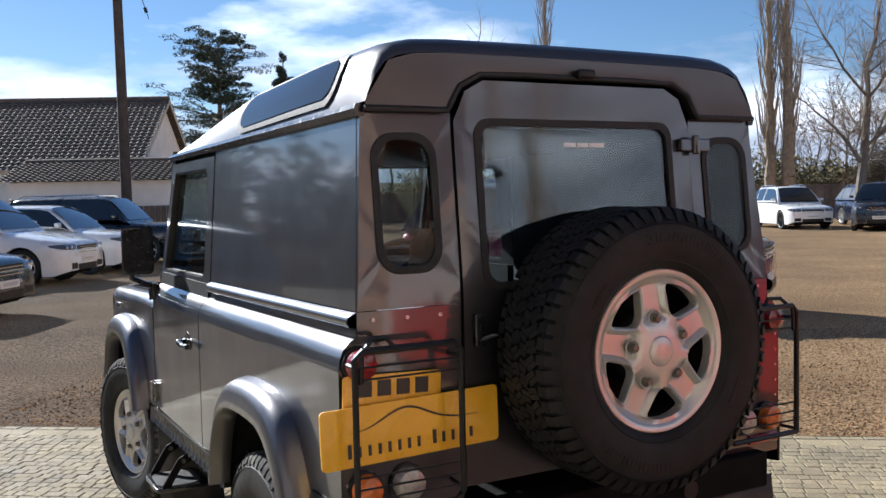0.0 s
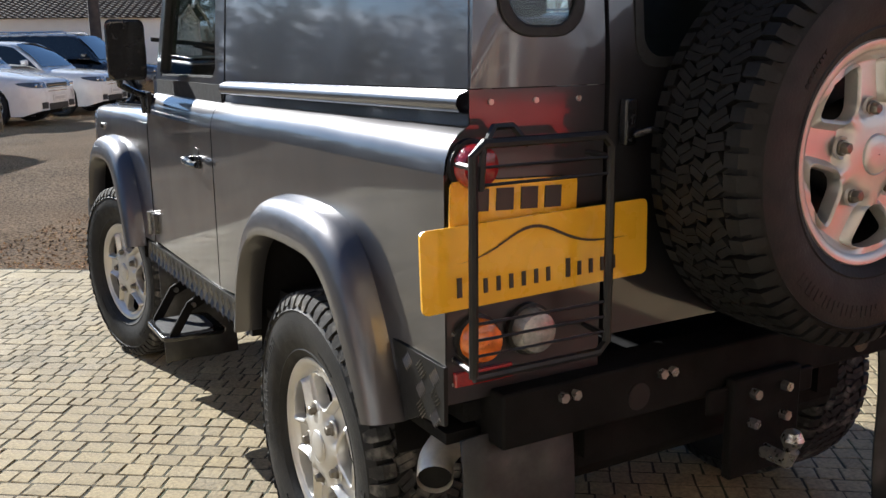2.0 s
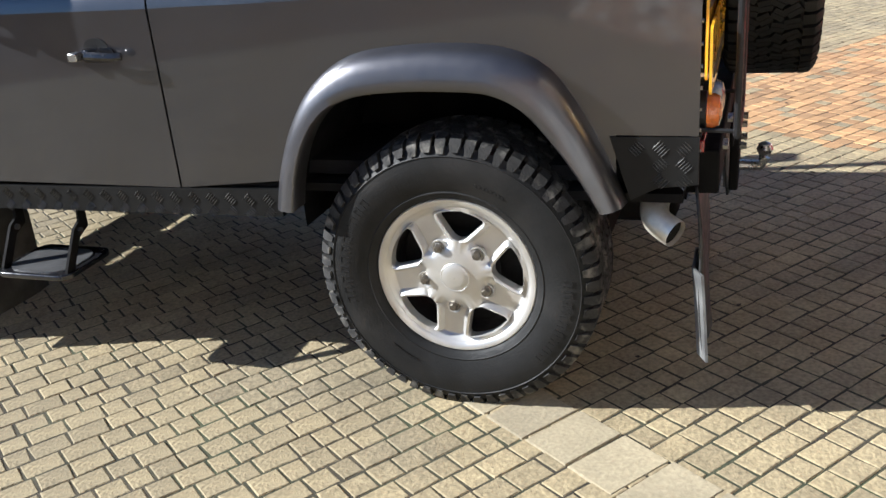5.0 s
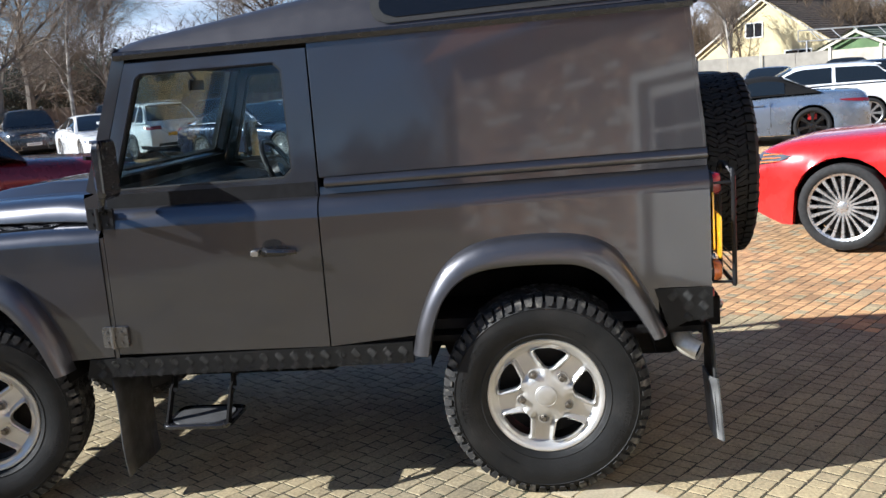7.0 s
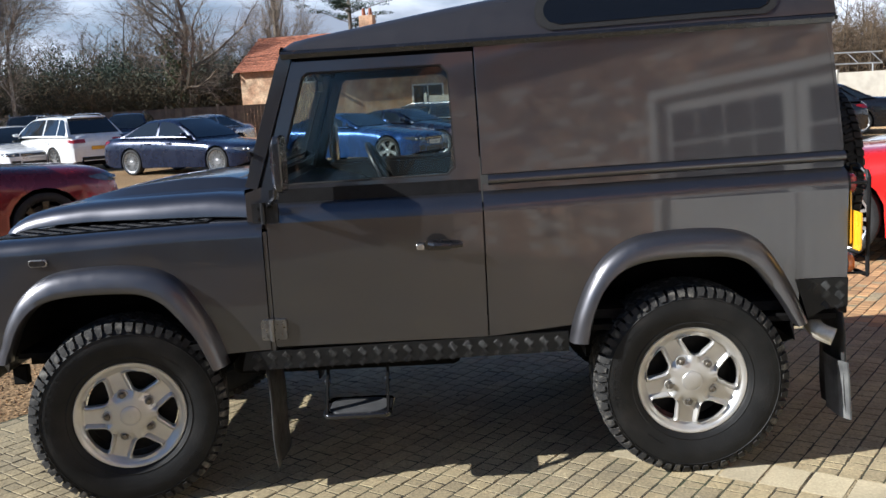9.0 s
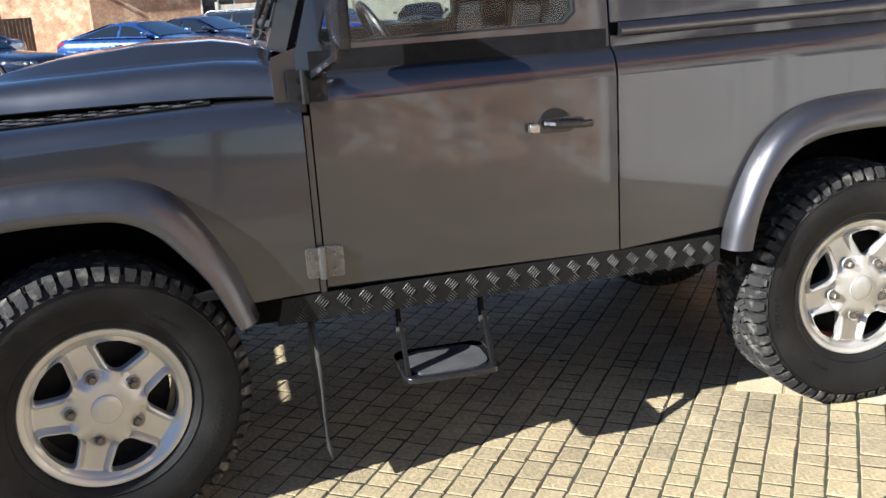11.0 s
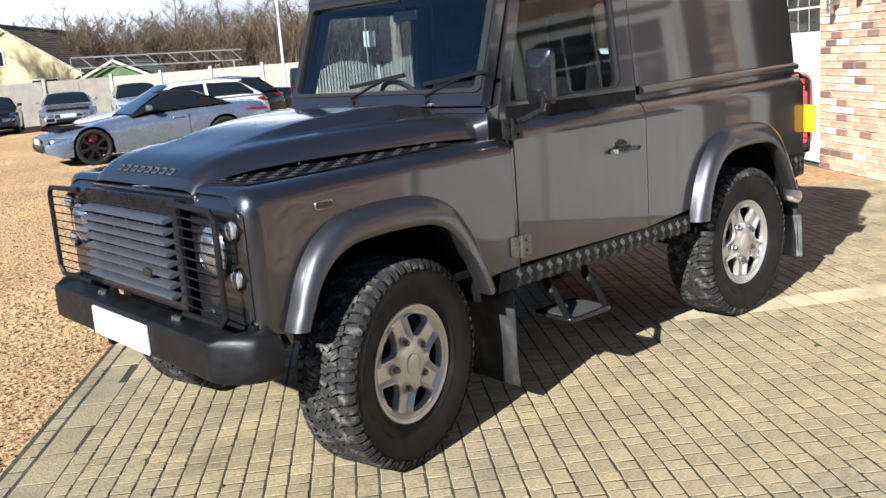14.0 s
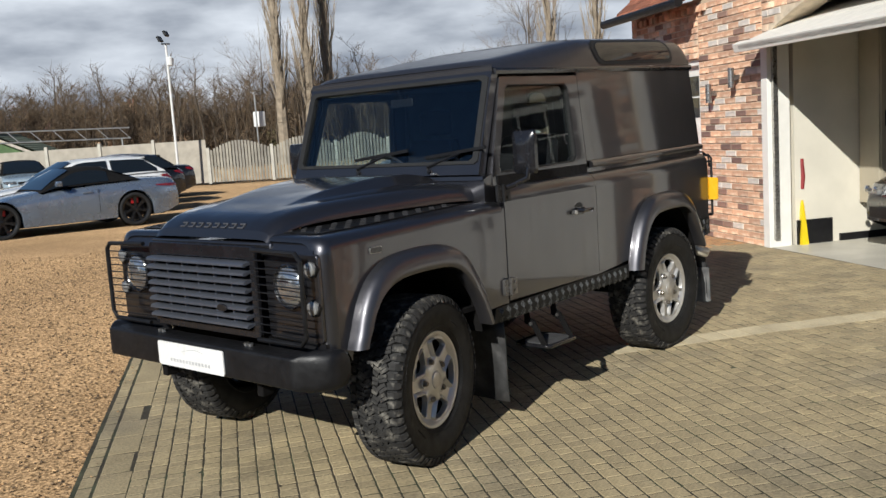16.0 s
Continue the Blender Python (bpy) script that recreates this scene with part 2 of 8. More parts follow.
# ---- geometry helpers ----
class Geo:
    """Vertices and faces gathered for one mesh."""

    def __init__(self):
        self.v, self.f = [], []

    def add(self, verts, faces, m=None):
        k = len(self.v)
        self.v += [tuple(m @ Vector(p)) for p in verts] if m else [tuple(p) for p in verts]
        self.f += [tuple(i + k for i in q) for q in faces]
        return self

    def box(self, x0, y0, z0, x1, y1, z1, m=None):
        v = [(x, y, z) for x in (x0, x1) for y in (y0, y1) for z in (z0, z1)]
        return self.add(v, [(0, 1, 3, 2), (4, 6, 7, 5), (0, 4, 5, 1), (2, 3, 7, 6), (0, 2, 6, 4), (1, 5, 7, 3)], m)

    def rows(self, grid, closed=False, caps=False, m=None):
        """A sheet through rows of points; closed joins each row into a ring; caps fills the first and last ring."""
        nr, nc = len(grid), len(grid[0])
        f = [(i * nc + j, i * nc + (j + 1) % nc, (i + 1) * nc + (j + 1) % nc, (i + 1) * nc + j) for i in range(nr - 1) for j in range(nc if closed else nc - 1)]
        if caps:
            f += [tuple(range(nc - 1, -1, -1)), tuple((nr - 1) * nc + j for j in range(nc))]
        return self.add([p for r in grid for p in r], f, m)

    def lathe(self, profile, n=32, m=None, closed=False):
        """Turns (radius, height) pairs about z."""
        g = [[(r * math.cos(2 * math.pi * k / n), r * math.sin(2 * math.pi * k / n), h) for k in range(n)] for r, h in profile]
        return self.rows(g + [g[0]] if closed else g, True, False, m)

    def disc(self, r, h, n=24, m=None):
        return self.add([(r * math.cos(2 * math.pi * k / n), r * math.sin(2 * math.pi * k / n), h) for k in range(n)], [tuple(range(n))], m)

    def tube(self, pts, r, n=8, caps=True, r1=None):
        pts = [Vector(p) for p in pts]
        g, side = [], None
        for i, p in enumerate(pts):
            d = (pts[min(i + 1, len(pts) - 1)] - pts[max(i - 1, 0)]).normalized()
            if side is None:
                side = d.orthogonal().normalized()
            side = (side - d * side.dot(d)).normalized()
            up = d.cross(side)
            rr = r if r1 is None else r + (r1 - r) * i / (len(pts) - 1)
            g.append([p + rr * (math.cos(2 * math.pi * k / n) * side + math.sin(2 * math.pi * k / n) * up) for k in range(n)])
        return self.rows(g, True, caps)

    def prism(self, outline, at, a, b):
        """A flat outline of (u, v) pairs between the depths a and b; at(u, v, w) gives the place."""
        n = len(outline)
        v = [at(p, q, a) for p, q in outline] + [at(p, q, b) for p, q in outline]
        return self.add(v, [tuple(range(n - 1, -1, -1)), tuple(range(n, 2 * n))] + [(i, (i + 1) % n, n + (i + 1) % n, n + i) for i in range(n)])

    def ring(self, outer, inner, at, a, b):
        """A plate between the depths a and b with an opening: outer and inner outlines, seen from the opening's middle."""
        c = (sum(p[0] for p in inner) / len(inner), sum(p[1] for p in inner) / len(inner))
        angs = sorted({round(math.atan2(q - c[1], p - c[0]), 5) for p, q in outer + inner})

        def cut(poly, t):
            d, best = (math.cos(t), math.sin(t)), 0
            for (x0, y0), (x1, y1) in zip(poly, poly[1:] + poly[:1]):
                ex, ey = x1 - x0, y1 - y0
                den = d[0] * ey - d[1] * ex
                if abs(den) > 1e-12:
                    s = ((x0 - c[0]) * ey - (y0 - c[1]) * ex) / den
                    k = ((x0 - c[0]) * d[1] - (y0 - c[1]) * d[0]) / den
                    if s > 0 and -1e-6 <= k <= 1 + 1e-6:
                        best = max(best, s)
            return c[0] + d[0] * best, c[1] + d[1] * best

        o, i = [cut(outer, t) for t in angs], [cut(inner, t) for t in angs]
        n = len(angs)
        v = [at(*p, w) for w in (a, b) for p in o + i]
        f = []
        for k in range(n):
            j = (k + 1) % n
            f += [(k, j, n + j, n + k), (2 * n + k, 3 * n + k, 3 * n + j, 2 * n + j), (k, 2 * n + k, 2 * n + j, j), (n + k, n + j, 3 * n + j, 3 * n + k)]
        return self.add(v, f)


def rounded(u0, v0, u1, v1, r, n=5):
    """A rounded rectangle's outline, anticlockwise."""
    pts = []
    for cx, cy, a in ((u1 - r, v0 + r, -90), (u1 - r, v1 - r, 0), (u0 + r, v1 - r, 90), (u0 + r, v0 + r, 180)):
        pts += [(cx + r * math.cos(radians(a + 90 * k / n)), cy + r * math.sin(radians(a + 90 * k / n))) for k in range(n + 1)]
    return pts


def mesh_of(name, geo, mat, smooth=True, angle=35, weld=0.0, clean=True):
    me = bpy.data.meshes.new(name)
    if clean:
        bm = bmesh.new()
        vs = [bm.verts.new(p) for p in geo.v]
        for q in geo.f:
            try:
                bm.faces.new([vs[i] for i in q])
            except ValueError:
                pass
        if weld:
            bmesh.ops.remove_doubles(bm, verts=bm.verts, dist=weld)
        bmesh.ops.recalc_face_normals(bm, faces=bm.faces)
        bm.to_mesh(me)
        bm.free()
    else:
        me.from_pydata(geo.v, [], geo.f)
    if mat:
        me.materials.append(mat)
    if smooth:
        me.shade_smooth()
        me.set_sharp_from_angle(angle=radians(angle))
    return me


def part(name, geo, mat, parent=None, label="", smooth=True, bevel=0.0, angle=35, weld=0.0, clean=True):
    """Links a mesh as ONE object under a thing or under a part of it."""
    ob = new(name, mesh_of(name, geo, mat, smooth, angle, weld, clean))
    if parent:
        ob.parent = parent
    if bevel:
        k = ob.modifiers.new("bevel", "BEVEL")
        k.width, k.segments, k.limit_method, k.angle_limit = bevel, 2, "ANGLE", radians(40)
        k.harden_normals = False
    if label:
        ob["label"] = label
    return ob


def thing(name, label, category, m=None, group="", kind=""):
    ob = new(name)
    ob.empty_display_size = 0.2
    if m:
        ob.matrix_basis = m
    return tagged(ob, label, category, group, kind)


def lerp(a, b, t):
    return a + (b - a) * t


def curve_at(table, t):
    """Piecewise straight reading of (t, value) pairs."""
    for (t0, a), (t1, b) in zip(table, table[1:]):
        if t <= t1:
            return lerp(a, b, max(0.0, (t - t0) / (t1 - t0)))
    return table[-1][1]

# ---- ground ----
P0, FD = Vector((0.27, -4.42, 0)), Vector((0.81, -0.586, 0)).normalized()
FN = Vector((-FD.y, FD.x, 0))
FAC = Matrix(((FD.x, FN.x, 0, P0.x), (FD.y, FN.y, 0, P0.y), (0, 0, 1, 0), (0, 0, 0, 1)))   # along the garage front, out from it, up

GRAVEL = material("tan_gravel", (0.40, 0.262, 0.138), rough=0.95, spec=0.05, vary=0.16, scale=0.6, fine=0.8, fine_scale=42, bump=1.0, bump_scale=45, bump_depth=0.016, chalk=1.0, second=(0.325, 0.213, 0.115), second_scale=0.25, second_edge=(0.4, 0.7))
DEBRIS = material("dark_leaf_scraps", (0.055, 0.042, 0.028), rough=0.9, island=0.6)
PEBBLE = material("gravel_stones", (0.40, 0.272, 0.15), chalk=0.6, rough=0.9, spec=0.1, vary=0.2, scale=30, island=0.75)
JOINT = material("jointing_sand", (0.046, 0.038, 0.024), rough=0.95, vary=0.4, scale=6, fine=0.3, fine_scale=90, second=(0.05, 0.06, 0.03), second_scale=2.5)
PAVER = material("buff_paving_block", (0.318, 0.256, 0.149), rough=0.85, vary=0.18, scale=3.0, fine=0.26, fine_scale=75, bump=0.8, bump_scale=90, chalk=0.2, rand=0.13, second=(0.235, 0.196, 0.128), second_scale=1.1, second_edge=(0.5, 0.72))
PAVERS = material("buff_paving_blocks", (0.318, 0.256, 0.149), rough=0.85, vary=0.18, scale=3.0, fine=0.26, fine_scale=75, bump=0.8, bump_scale=90, chalk=0.2, island=0.13, second=(0.235, 0.196, 0.128), second_scale=1.1, second_edge=(0.5, 0.72))
PAVERPALE = material("pale_paving_slab", (0.36, 0.305, 0.20), rough=0.85, vary=0.15, scale=4.0, fine=0.15, fine_scale=90, bump=0.5, bump_scale=90, chalk=0.6, island=0.12)
PAVERORANGE = material("orange_paving_blocks", (0.43, 0.255, 0.12), rough=0.85, vary=0.2, scale=3.0, fine=0.16, fine_scale=160, bump=0.5, bump_scale=140, island=0.25)

FALL = [(-900.0, 0.012), (2.3, 0.012), (6.56, -0.058), (6.75, -0.064), (10.0, -0.035), (15.0, -0.016), (900.0, -0.016)]


def ground_z(x, y):
    """The apron falls away from the garages towards the gravel."""
    return curve_at(FALL, (Vector((x, y, 0)) - P0).dot(FN))


def on_apron(p):
    """A place given along the garage front and out from it, set onto the fall of the apron."""
    q = FAC @ Vector((p[0], p[1], 0))
    return (q.x, q.y, curve_at(FALL, p[1]) + p[2])


size = 700
ground = tagged(part("ground", Geo().rows([[tuple(FAC @ Vector((s_, q_, z_))) for s_ in (-size, -40, -12, 12, 40, size)] for q_, z_ in ((-size, -0.085), (6.4, -0.085), (6.56, -0.070), (6.75, -0.066), (10.0, -0.037), (15.0, -0.018), (40.0, -0.018), (size, -0.018))]), GRAVEL), "tan gravel forecourt reaching out to the horizon", "ground", kind="structure")
pavement = tagged(part("pavement", Geo().rows([[on_apron((s_, q_, -0.0026)) for s_ in (-10, 9.5)] for q_ in (-0.1, 2.3, 6.56)]), JOINT), "buff tumbled block paving apron with mossy sand joints", "paving", kind="structure")


def block_mesh(name, l, w, h=0.05, c=0.0032, jitter=None):
    v = [(sx * l / 2, sy * w / 2, -h) for sx, sy in ((-1, -1), (1, -1), (1, 1), (-1, 1))]
    v += [(sx * l / 2, sy * w / 2, -c) for sx, sy in ((-1, -1), (1, -1), (1, 1), (-1, 1))]
    v += [(sx * (l / 2 - c), sy * (w / 2 - c), 0) for sx, sy in ((-1, -1), (1, -1), (1, 1), (-1, 1))]
    f = [(8, 9, 10, 11)] + [(i, (i + 1) % 4, 4 + (i + 1) % 4, 4 + i) for i in range(4)] + [(4 + i, 4 + (i + 1) % 4, 8 + (i + 1) % 4, 8 + i) for i in range(4)]
    if jitter:   # tumbled edges: corners knocked in and out of square
        off = [(jitter.uniform(-0.0034, 0.0026), jitter.uniform(-0.0034, 0.0026)) for k in range(4)]
        v = [(x + math.copysign(off[i % 4][0], x), y + math.copysign(off[i % 4][1], y), z - (jitter.uniform(0, 0.0015) if i > 7 else 0)) for i, (x, y, z) in enumerate(v)]
    return Geo().add(v, f)


def lay_paving():
    rng = random.Random(5)
    row_w, gap = 0.086, 0.0100
    lengths = (0.068, 0.080, 0.094, 0.112)
    shared = {}
    rest, orange, pale = Geo(), Geo(), Geo()
    singles = 0
    r = 0
    q = 0.06
    while q < 6.30:
        s = -10 + rng.random() * 0.1
        while s < 9.4:
            l = rng.choice(lengths)
            c = Vector((s + l / 2, q, 0))
            m = FAC @ Matrix.Translation((c.x, c.y, curve_at(FALL, c.y) + rng.uniform(-0.0004, 0.0024))) @ Matrix.Rotation(rng.gauss(0, 0.020), 4, "Z") @ Matrix.Rotation(rng.gauss(0, 0.008), 4, "X") @ Matrix.Rotation(rng.gauss(0, 0.008), 4, "Y")
            k = (l, rng.randrange(6))
            if k not in shared:
                g = block_mesh("paver", l - gap, row_w - gap, jitter=rng)
                shared[k] = (g, mesh_of("paver", g, PAVER, smooth=False))
            p = m.translation
            near = -2.0 < p.x < -0.95 and 0.2 < p.y < 2.6
            orange_zone = c.x > -0.7 and 2.5 < c.y < 4.9 or 0.45 < c.x and c.y < 0.75
            if near and singles < 300 and not orange_zone:
                o = new("paving_block", shared[k][1])
                o.parent, o.matrix_basis = pavement, m
                singles += 1
            else:
                (orange if orange_zone and rng.random() < 0.85 else rest).add(shared[k][0].v, shared[k][0].f, m)
            s += l
        q += row_w
        r += 1
    for k in range(20):   # a course of larger blocks across the apron
        m = FAC @ Matrix.Translation((-3.37 + rng.gauss(0, 0.003), 0.12 + k * 0.165, curve_at(FALL, 0.12 + k * 0.165) + 0.004)) @ Matrix.Rotation(rng.gauss(0, 0.008), 4, "Z")
        g = block_mesh("paver", 0.205, 0.155)
        pale.add(g.v, g.f, m)
    s = -10
    while s < 9.4:
        for q, w, l in ((6.372, 0.165, 0.30), (6.50, 0.08, 0.15)):
            for j in range(2 if l < 0.2 else 1):
                m = FAC @ Matrix.Translation((s + l / 2 + j * l, q, curve_at(FALL, q) + rng.uniform(-0.002, 0.002))) @ Matrix.Rotation(rng.gauss(0, 0.006), 4, "X")
                g = block_mesh("kerb", l - gap, w - gap)
                rest.add(g.v, g.f, m)
        s += 0.30
    for g, mat, nm in ((rest, PAVERS, "paving_field"), (orange, PAVERORANGE, "orange_paving_field"), (pale, PAVERPALE, "pale_slab_course")):
        o = part(nm, g, mat, pavement, smooth=False, clean=False)
        o["kind"] = "stuff"
    # loose stones spilled along the edge of the gravel
    rng = random.Random(9)
    g = Geo()
    for k in range(17000):
        s, q = rng.uniform(-7, 6.5), 6.57 + abs(rng.gauss(0, 2.2)) - (0.10 if rng.random() < 0.12 else 0)
        r = rng.uniform(0.005, 0.012)
        z = curve_at(FALL, q) + (0.003 if q < 6.56 else 0.0)
        m = FAC @ Matrix.Translation((s, q, z + r * 0.3)) @ Matrix.Rotation(rng.uniform(0, 6.3), 4, "Z") @ Matrix.Diagonal((r * rng.uniform(0.8, 1.5), r, r * rng.uniform(0.5, 0.9), 1))
        g.add([(1, 0, 0), (0, 1, 0), (-1, 0.1, 0), (0, -1, 0), (0.1, 0, 1), (0, 0, -1)], [(0, 1, 4), (1, 2, 4), (2, 3, 4), (3, 0, 4), (1, 0, 5), (2, 1, 5), (3, 2, 5), (0, 3, 5)], m)
    tagged(part("gravel_stones", g, PEBBLE, smooth=False, clean=False), "loose tan gravel stones beside the paving edge", "gravel", kind="stuff")


def scatter_debris():
    """A few leaf scraps and pebbles blown onto the paving."""
    rng = random.Random(23)
    g = Geo()
    for k in range(110):
        s, q, r = rng.uniform(-6.5, 3.0), rng.uniform(1.2, 6.2), rng.uniform(0.004, 0.011)
        m = FAC @ Matrix.Translation((s, q, curve_at(FALL, q) + 0.003 + r * 0.15)) @ Matrix.Rotation(rng.uniform(0, 6.3), 4, "Z") @ Matrix.Diagonal((r * rng.uniform(0.9, 1.8), r, r * rng.uniform(0.25, 0.5), 1))
        g.add([(1, 0, 0), (0, 1, 0), (-1, 0.1, 0), (0, -1, 0), (0.1, 0, 1), (0, 0, -0.6)], [(0, 1, 4), (1, 2, 4), (2, 3, 4), (3, 0, 4), (1, 0, 5), (2, 1, 5), (3, 2, 5), (0, 3, 5)], m)
    tagged(part("leaf_scraps", g, DEBRIS, smooth=False, clean=False), "dark leaf scraps and grit scattered on the paving", "debris", kind="stuff")


# ---- the garage building behind the vehicle ----
BRICK = material("reclaimed_brick", (0.57, 0.34, 0.22), rough=0.85, vary=0.3, scale=7, chalk=0.5, fine=0.2, fine_scale=120, bump=0.6, bump_scale=100, rand=0.26, second=(0.68, 0.54, 0.40), second_scale=6.5, second_edge=(0.46, 0.66))
BRICKS = material("reclaimed_bricks", (0.57, 0.34, 0.22), rough=0.85, vary=0.3, scale=7, chalk=0.5, fine=0.2, fine_scale=120, bump=0.6, bump_scale=100, island=0.26, second=(0.68, 0.54, 0.40), second_scale=6.5, second_edge=(0.46, 0.66))
BRICKWHITE = material("limewashed_brick", (0.66, 0.60, 0.53), rough=0.85, vary=0.25, scale=9, bump=0.5, bump_scale=120, rand=0.15)
BRICKDARK = material("burnt_brick", (0.26, 0.165, 0.13), rough=0.8, vary=0.3, scale=9, bump=0.4, bump_scale=120, rand=0.3)
MORTAR = material("lime_mortar", (0.60, 0.50, 0.37), rough=0.95, vary=0.2, scale=12, bump=0.5, bump_scale=90)
WHITEWOOD = material("white_painted_timber", (0.80, 0.78, 0.72), rough=0.5, vary=0.06, scale=5, bump=0.1, bump_scale=60)
WHITEWALL = material("white_garage_wall", (0.66, 0.62, 0.52), rough=0.8, vary=0.07, scale=2.5, bump=0.15, bump_scale=50)
CREAM = material("cream_garage_lining", (0.42, 0.37, 0.275), rough=0.7, vary=0.1, scale=2)
# ceiling colour: a dark brown that puts the room's shade into it
SHADECEILING = material("brown_board_ceiling", (0.13, 0.10, 0.075), rough=0.85, vary=0.2, scale=4)
FLOORPAINT = material("pale_garage_floor", (0.55, 0.52, 0.44), rough=0.45, vary=0.12, scale=2.0, fine=0.05, fine_scale=60)
ROOFTILE = material("red_clay_roof_tile", (0.30, 0.115, 0.065), rough=0.85, vary=0.3, scale=5, bump=0.4, bump_scale=60, island=0.35)
PANE = material("dark_window_pane", (0.015, 0.018, 0.022), rough=0.05, coat=0.6, vary=0.2, scale=3)

A = lambda s, q, z: tuple(FAC @ Vector((s, q, z)))


def fbox(g, s0, s1, q0, q1, z0, z1):
    v = [A(s, q, z) for s in (s0, s1) for q in (q0, q1) for z in (z0, z1)]
    return g.add(v, [(0, 1, 3, 2), (4, 6, 7, 5), (0, 4, 5, 1), (2, 3, 7, 6), (0, 2, 6, 4), (1, 5, 7, 3)])


EAVES = 2.88
g = Geo()
for s0, s1, z0, z1 in ((0.10, 1.48, 0, EAVES), (3.20, 3.35, 0, EAVES), (1.48, 3.20, 2.17, EAVES), (-9.2, -3.1, 0, EAVES)):
    fbox(g, s0, s1, -0.30, -0.012, z0, z1)
ARCH = lambda s_: 2.25 + 0.42 * (1 - ((s_ + 1.5) / 1.6) ** 2)   # head of the open garage doorway
g.prism([(-3.1 + 3.2 * k / 24, ARCH(-3.1 + 3.2 * k / 24)) for k in range(25)] + [(0.10, EAVES), (-3.1, EAVES)], lambda s, z, q: A(s, q, z), -0.30, -0.012)
g.prism([(-4.5, EAVES), (1.2, EAVES), (1.2, 3.0), (-1.65, 5.0), (-4.5, 3.0)], lambda s, z, q: A(s, q, z), -0.30, -0.012)
wall = part("wall_garage_front", g, MORTAR, smooth=False)
tagged(wall, "reclaimed red brick garage front with limewashed and burnt bricks", "brick wall", kind="structure")


def lay_bricks():
    rng = random.Random(11)
    L, H, J = 0.215, 0.063, 0.013
    mesh, geo = {}, {}
    for key, l in (("full", L), ("half", L / 2 - J / 2)):
        c = 0.005
        b = Geo()
        v = [(sx * l / 2, -0.05, sz * H / 2) for sx, sz in ((-1, -1), (1, -1), (1, 1), (-1, 1))]
        v += [(sx * l / 2, -c, sz * H / 2) for sx, sz in ((-1, -1), (1, -1), (1, 1), (-1, 1))]
        v += [(sx * (l / 2 - c), 0, sz * (H / 2 - c)) for sx, sz in ((-1, -1), (1, -1), (1, 1), (-1, 1))]
        b.add(v, [(8, 9, 10, 11)] + [(i, (i + 1) % 4, 4 + (i + 1) % 4, 4 + i) for i in range(4)] + [(4 + i, 4 + (i + 1) % 4, 8 + (i + 1) % 4, 8 + i) for i in range(4)])
        geo[key] = b
        for nm, mat in (("red", BRICK), ("white", BRICKWHITE), ("dark", BRICKDARK)):
            mesh[key, nm] = mesh_of("brick", b, mat, smooth=False)
    rest = {"red": Geo(), "white": Geo(), "dark": Geo()}
    made = 0
    for s0, s1, z0, z1, single in ((0.10, 1.48, 0.0, EAVES, True), (1.48, 3.20, 2.17, EAVES, False), (3.20, 3.35, 0.0, EAVES, False), (-3.1, 0.10, 2.25, EAVES, False), (-4.5, 1.2, EAVES, 3.3, False), (-9.2, -3.1, 0.0, EAVES, False)):
        n = int((z1 - z0) / (H + J))
        for r in range(n):
            z = z0 + r * (H + J) + H / 2 + J / 2
            s = s0
            first = r % 2
            while s < s1 - 0.06:
                key = "half" if first or s + L > s1 + 0.02 else "full"
                first = 0
                l = L if key == "full" else L / 2 - J / 2
                if -3.1 < s < 0.0 and z1 == EAVES and z - H / 2 < ARCH(s + l / 2) + 0.03:
                    s += l + J
                    continue
                nm = rng.choices(("red", "white", "dark"), (0.73, 0.17, 0.10))[0]
                m = FAC @ Matrix.Translation((s + l / 2 + J / 2, rng.uniform(-0.004, 0.003), z)) @ Matrix.Rotation(rng.gauss(0, 0.006), 4, "Y")
                if single and made < 290:
                    o = new("brick", mesh[key, nm])
                    o.parent, o.matrix_basis = wall, m
                    made += 1
                else:
                    rest[nm].add(geo[key].v, geo[key].f, m)
                s += l + J
    for nm, mat in (("red", BRICKS), ("white", BRICKWHITE), ("dark", BRICKDARK)):
        part("brickwork", rest[nm], mat, wall, smooth=False, clean=False)["kind"] = "stuff"


# white jambs, open up-and-over leaf, room inside
jamb = tagged(part("trim", fbox(fbox(Geo(), -0.02, 0.10, -0.25, 0.02, 0, 2.25), -3.12, -3.0, -0.25, 0.02, 0, 2.25), WHITEWOOD, smooth=False, bevel=0.006), "white painted timber garage door frame", "door frame", kind="structure")
leaf = thing("up_and_over_door", "white up-and-over garage door standing open, its edge projecting over the drive", "garage door")
m = FAC @ Matrix.Translation((0, 0.346, 2.15)) @ Matrix.Rotation(radians(-20), 4, "X")
head = [(-3.0 + 2.98 * k / 20, -1.55 - 0.40 * (1 - ((k / 10) - 1) ** 2)) for k in range(21)]
part("door_leaf", Geo().prism([(-0.02, 0.0), (-3.0, 0.0)] + head, lambda u, v, w: tuple(m @ Vector((u, v, w))), 0.0, 0.045), WHITEWOOD, leaf, smooth=False)
for k in range(20):
    u = -2.96 + k * 0.147
    part("board", Geo().box(u, -1.5, 0.045, u + 0.139, -0.10, 0.053, m), WHITEWOOD, leaf, smooth=False)
part("edge_rail", Geo().box(-3.02, -0.10, -0.03, 0.08, 0.0, 0.065, m), WHITEWOOD, leaf, smooth=False, bevel=0.006)
for s in (-0.04, -2.98):
    part("door_track", fbox(Geo(), s - 0.02, s + 0.02, -0.08, -0.03, 0.1, 2.2), STEEL, leaf, smooth=False)
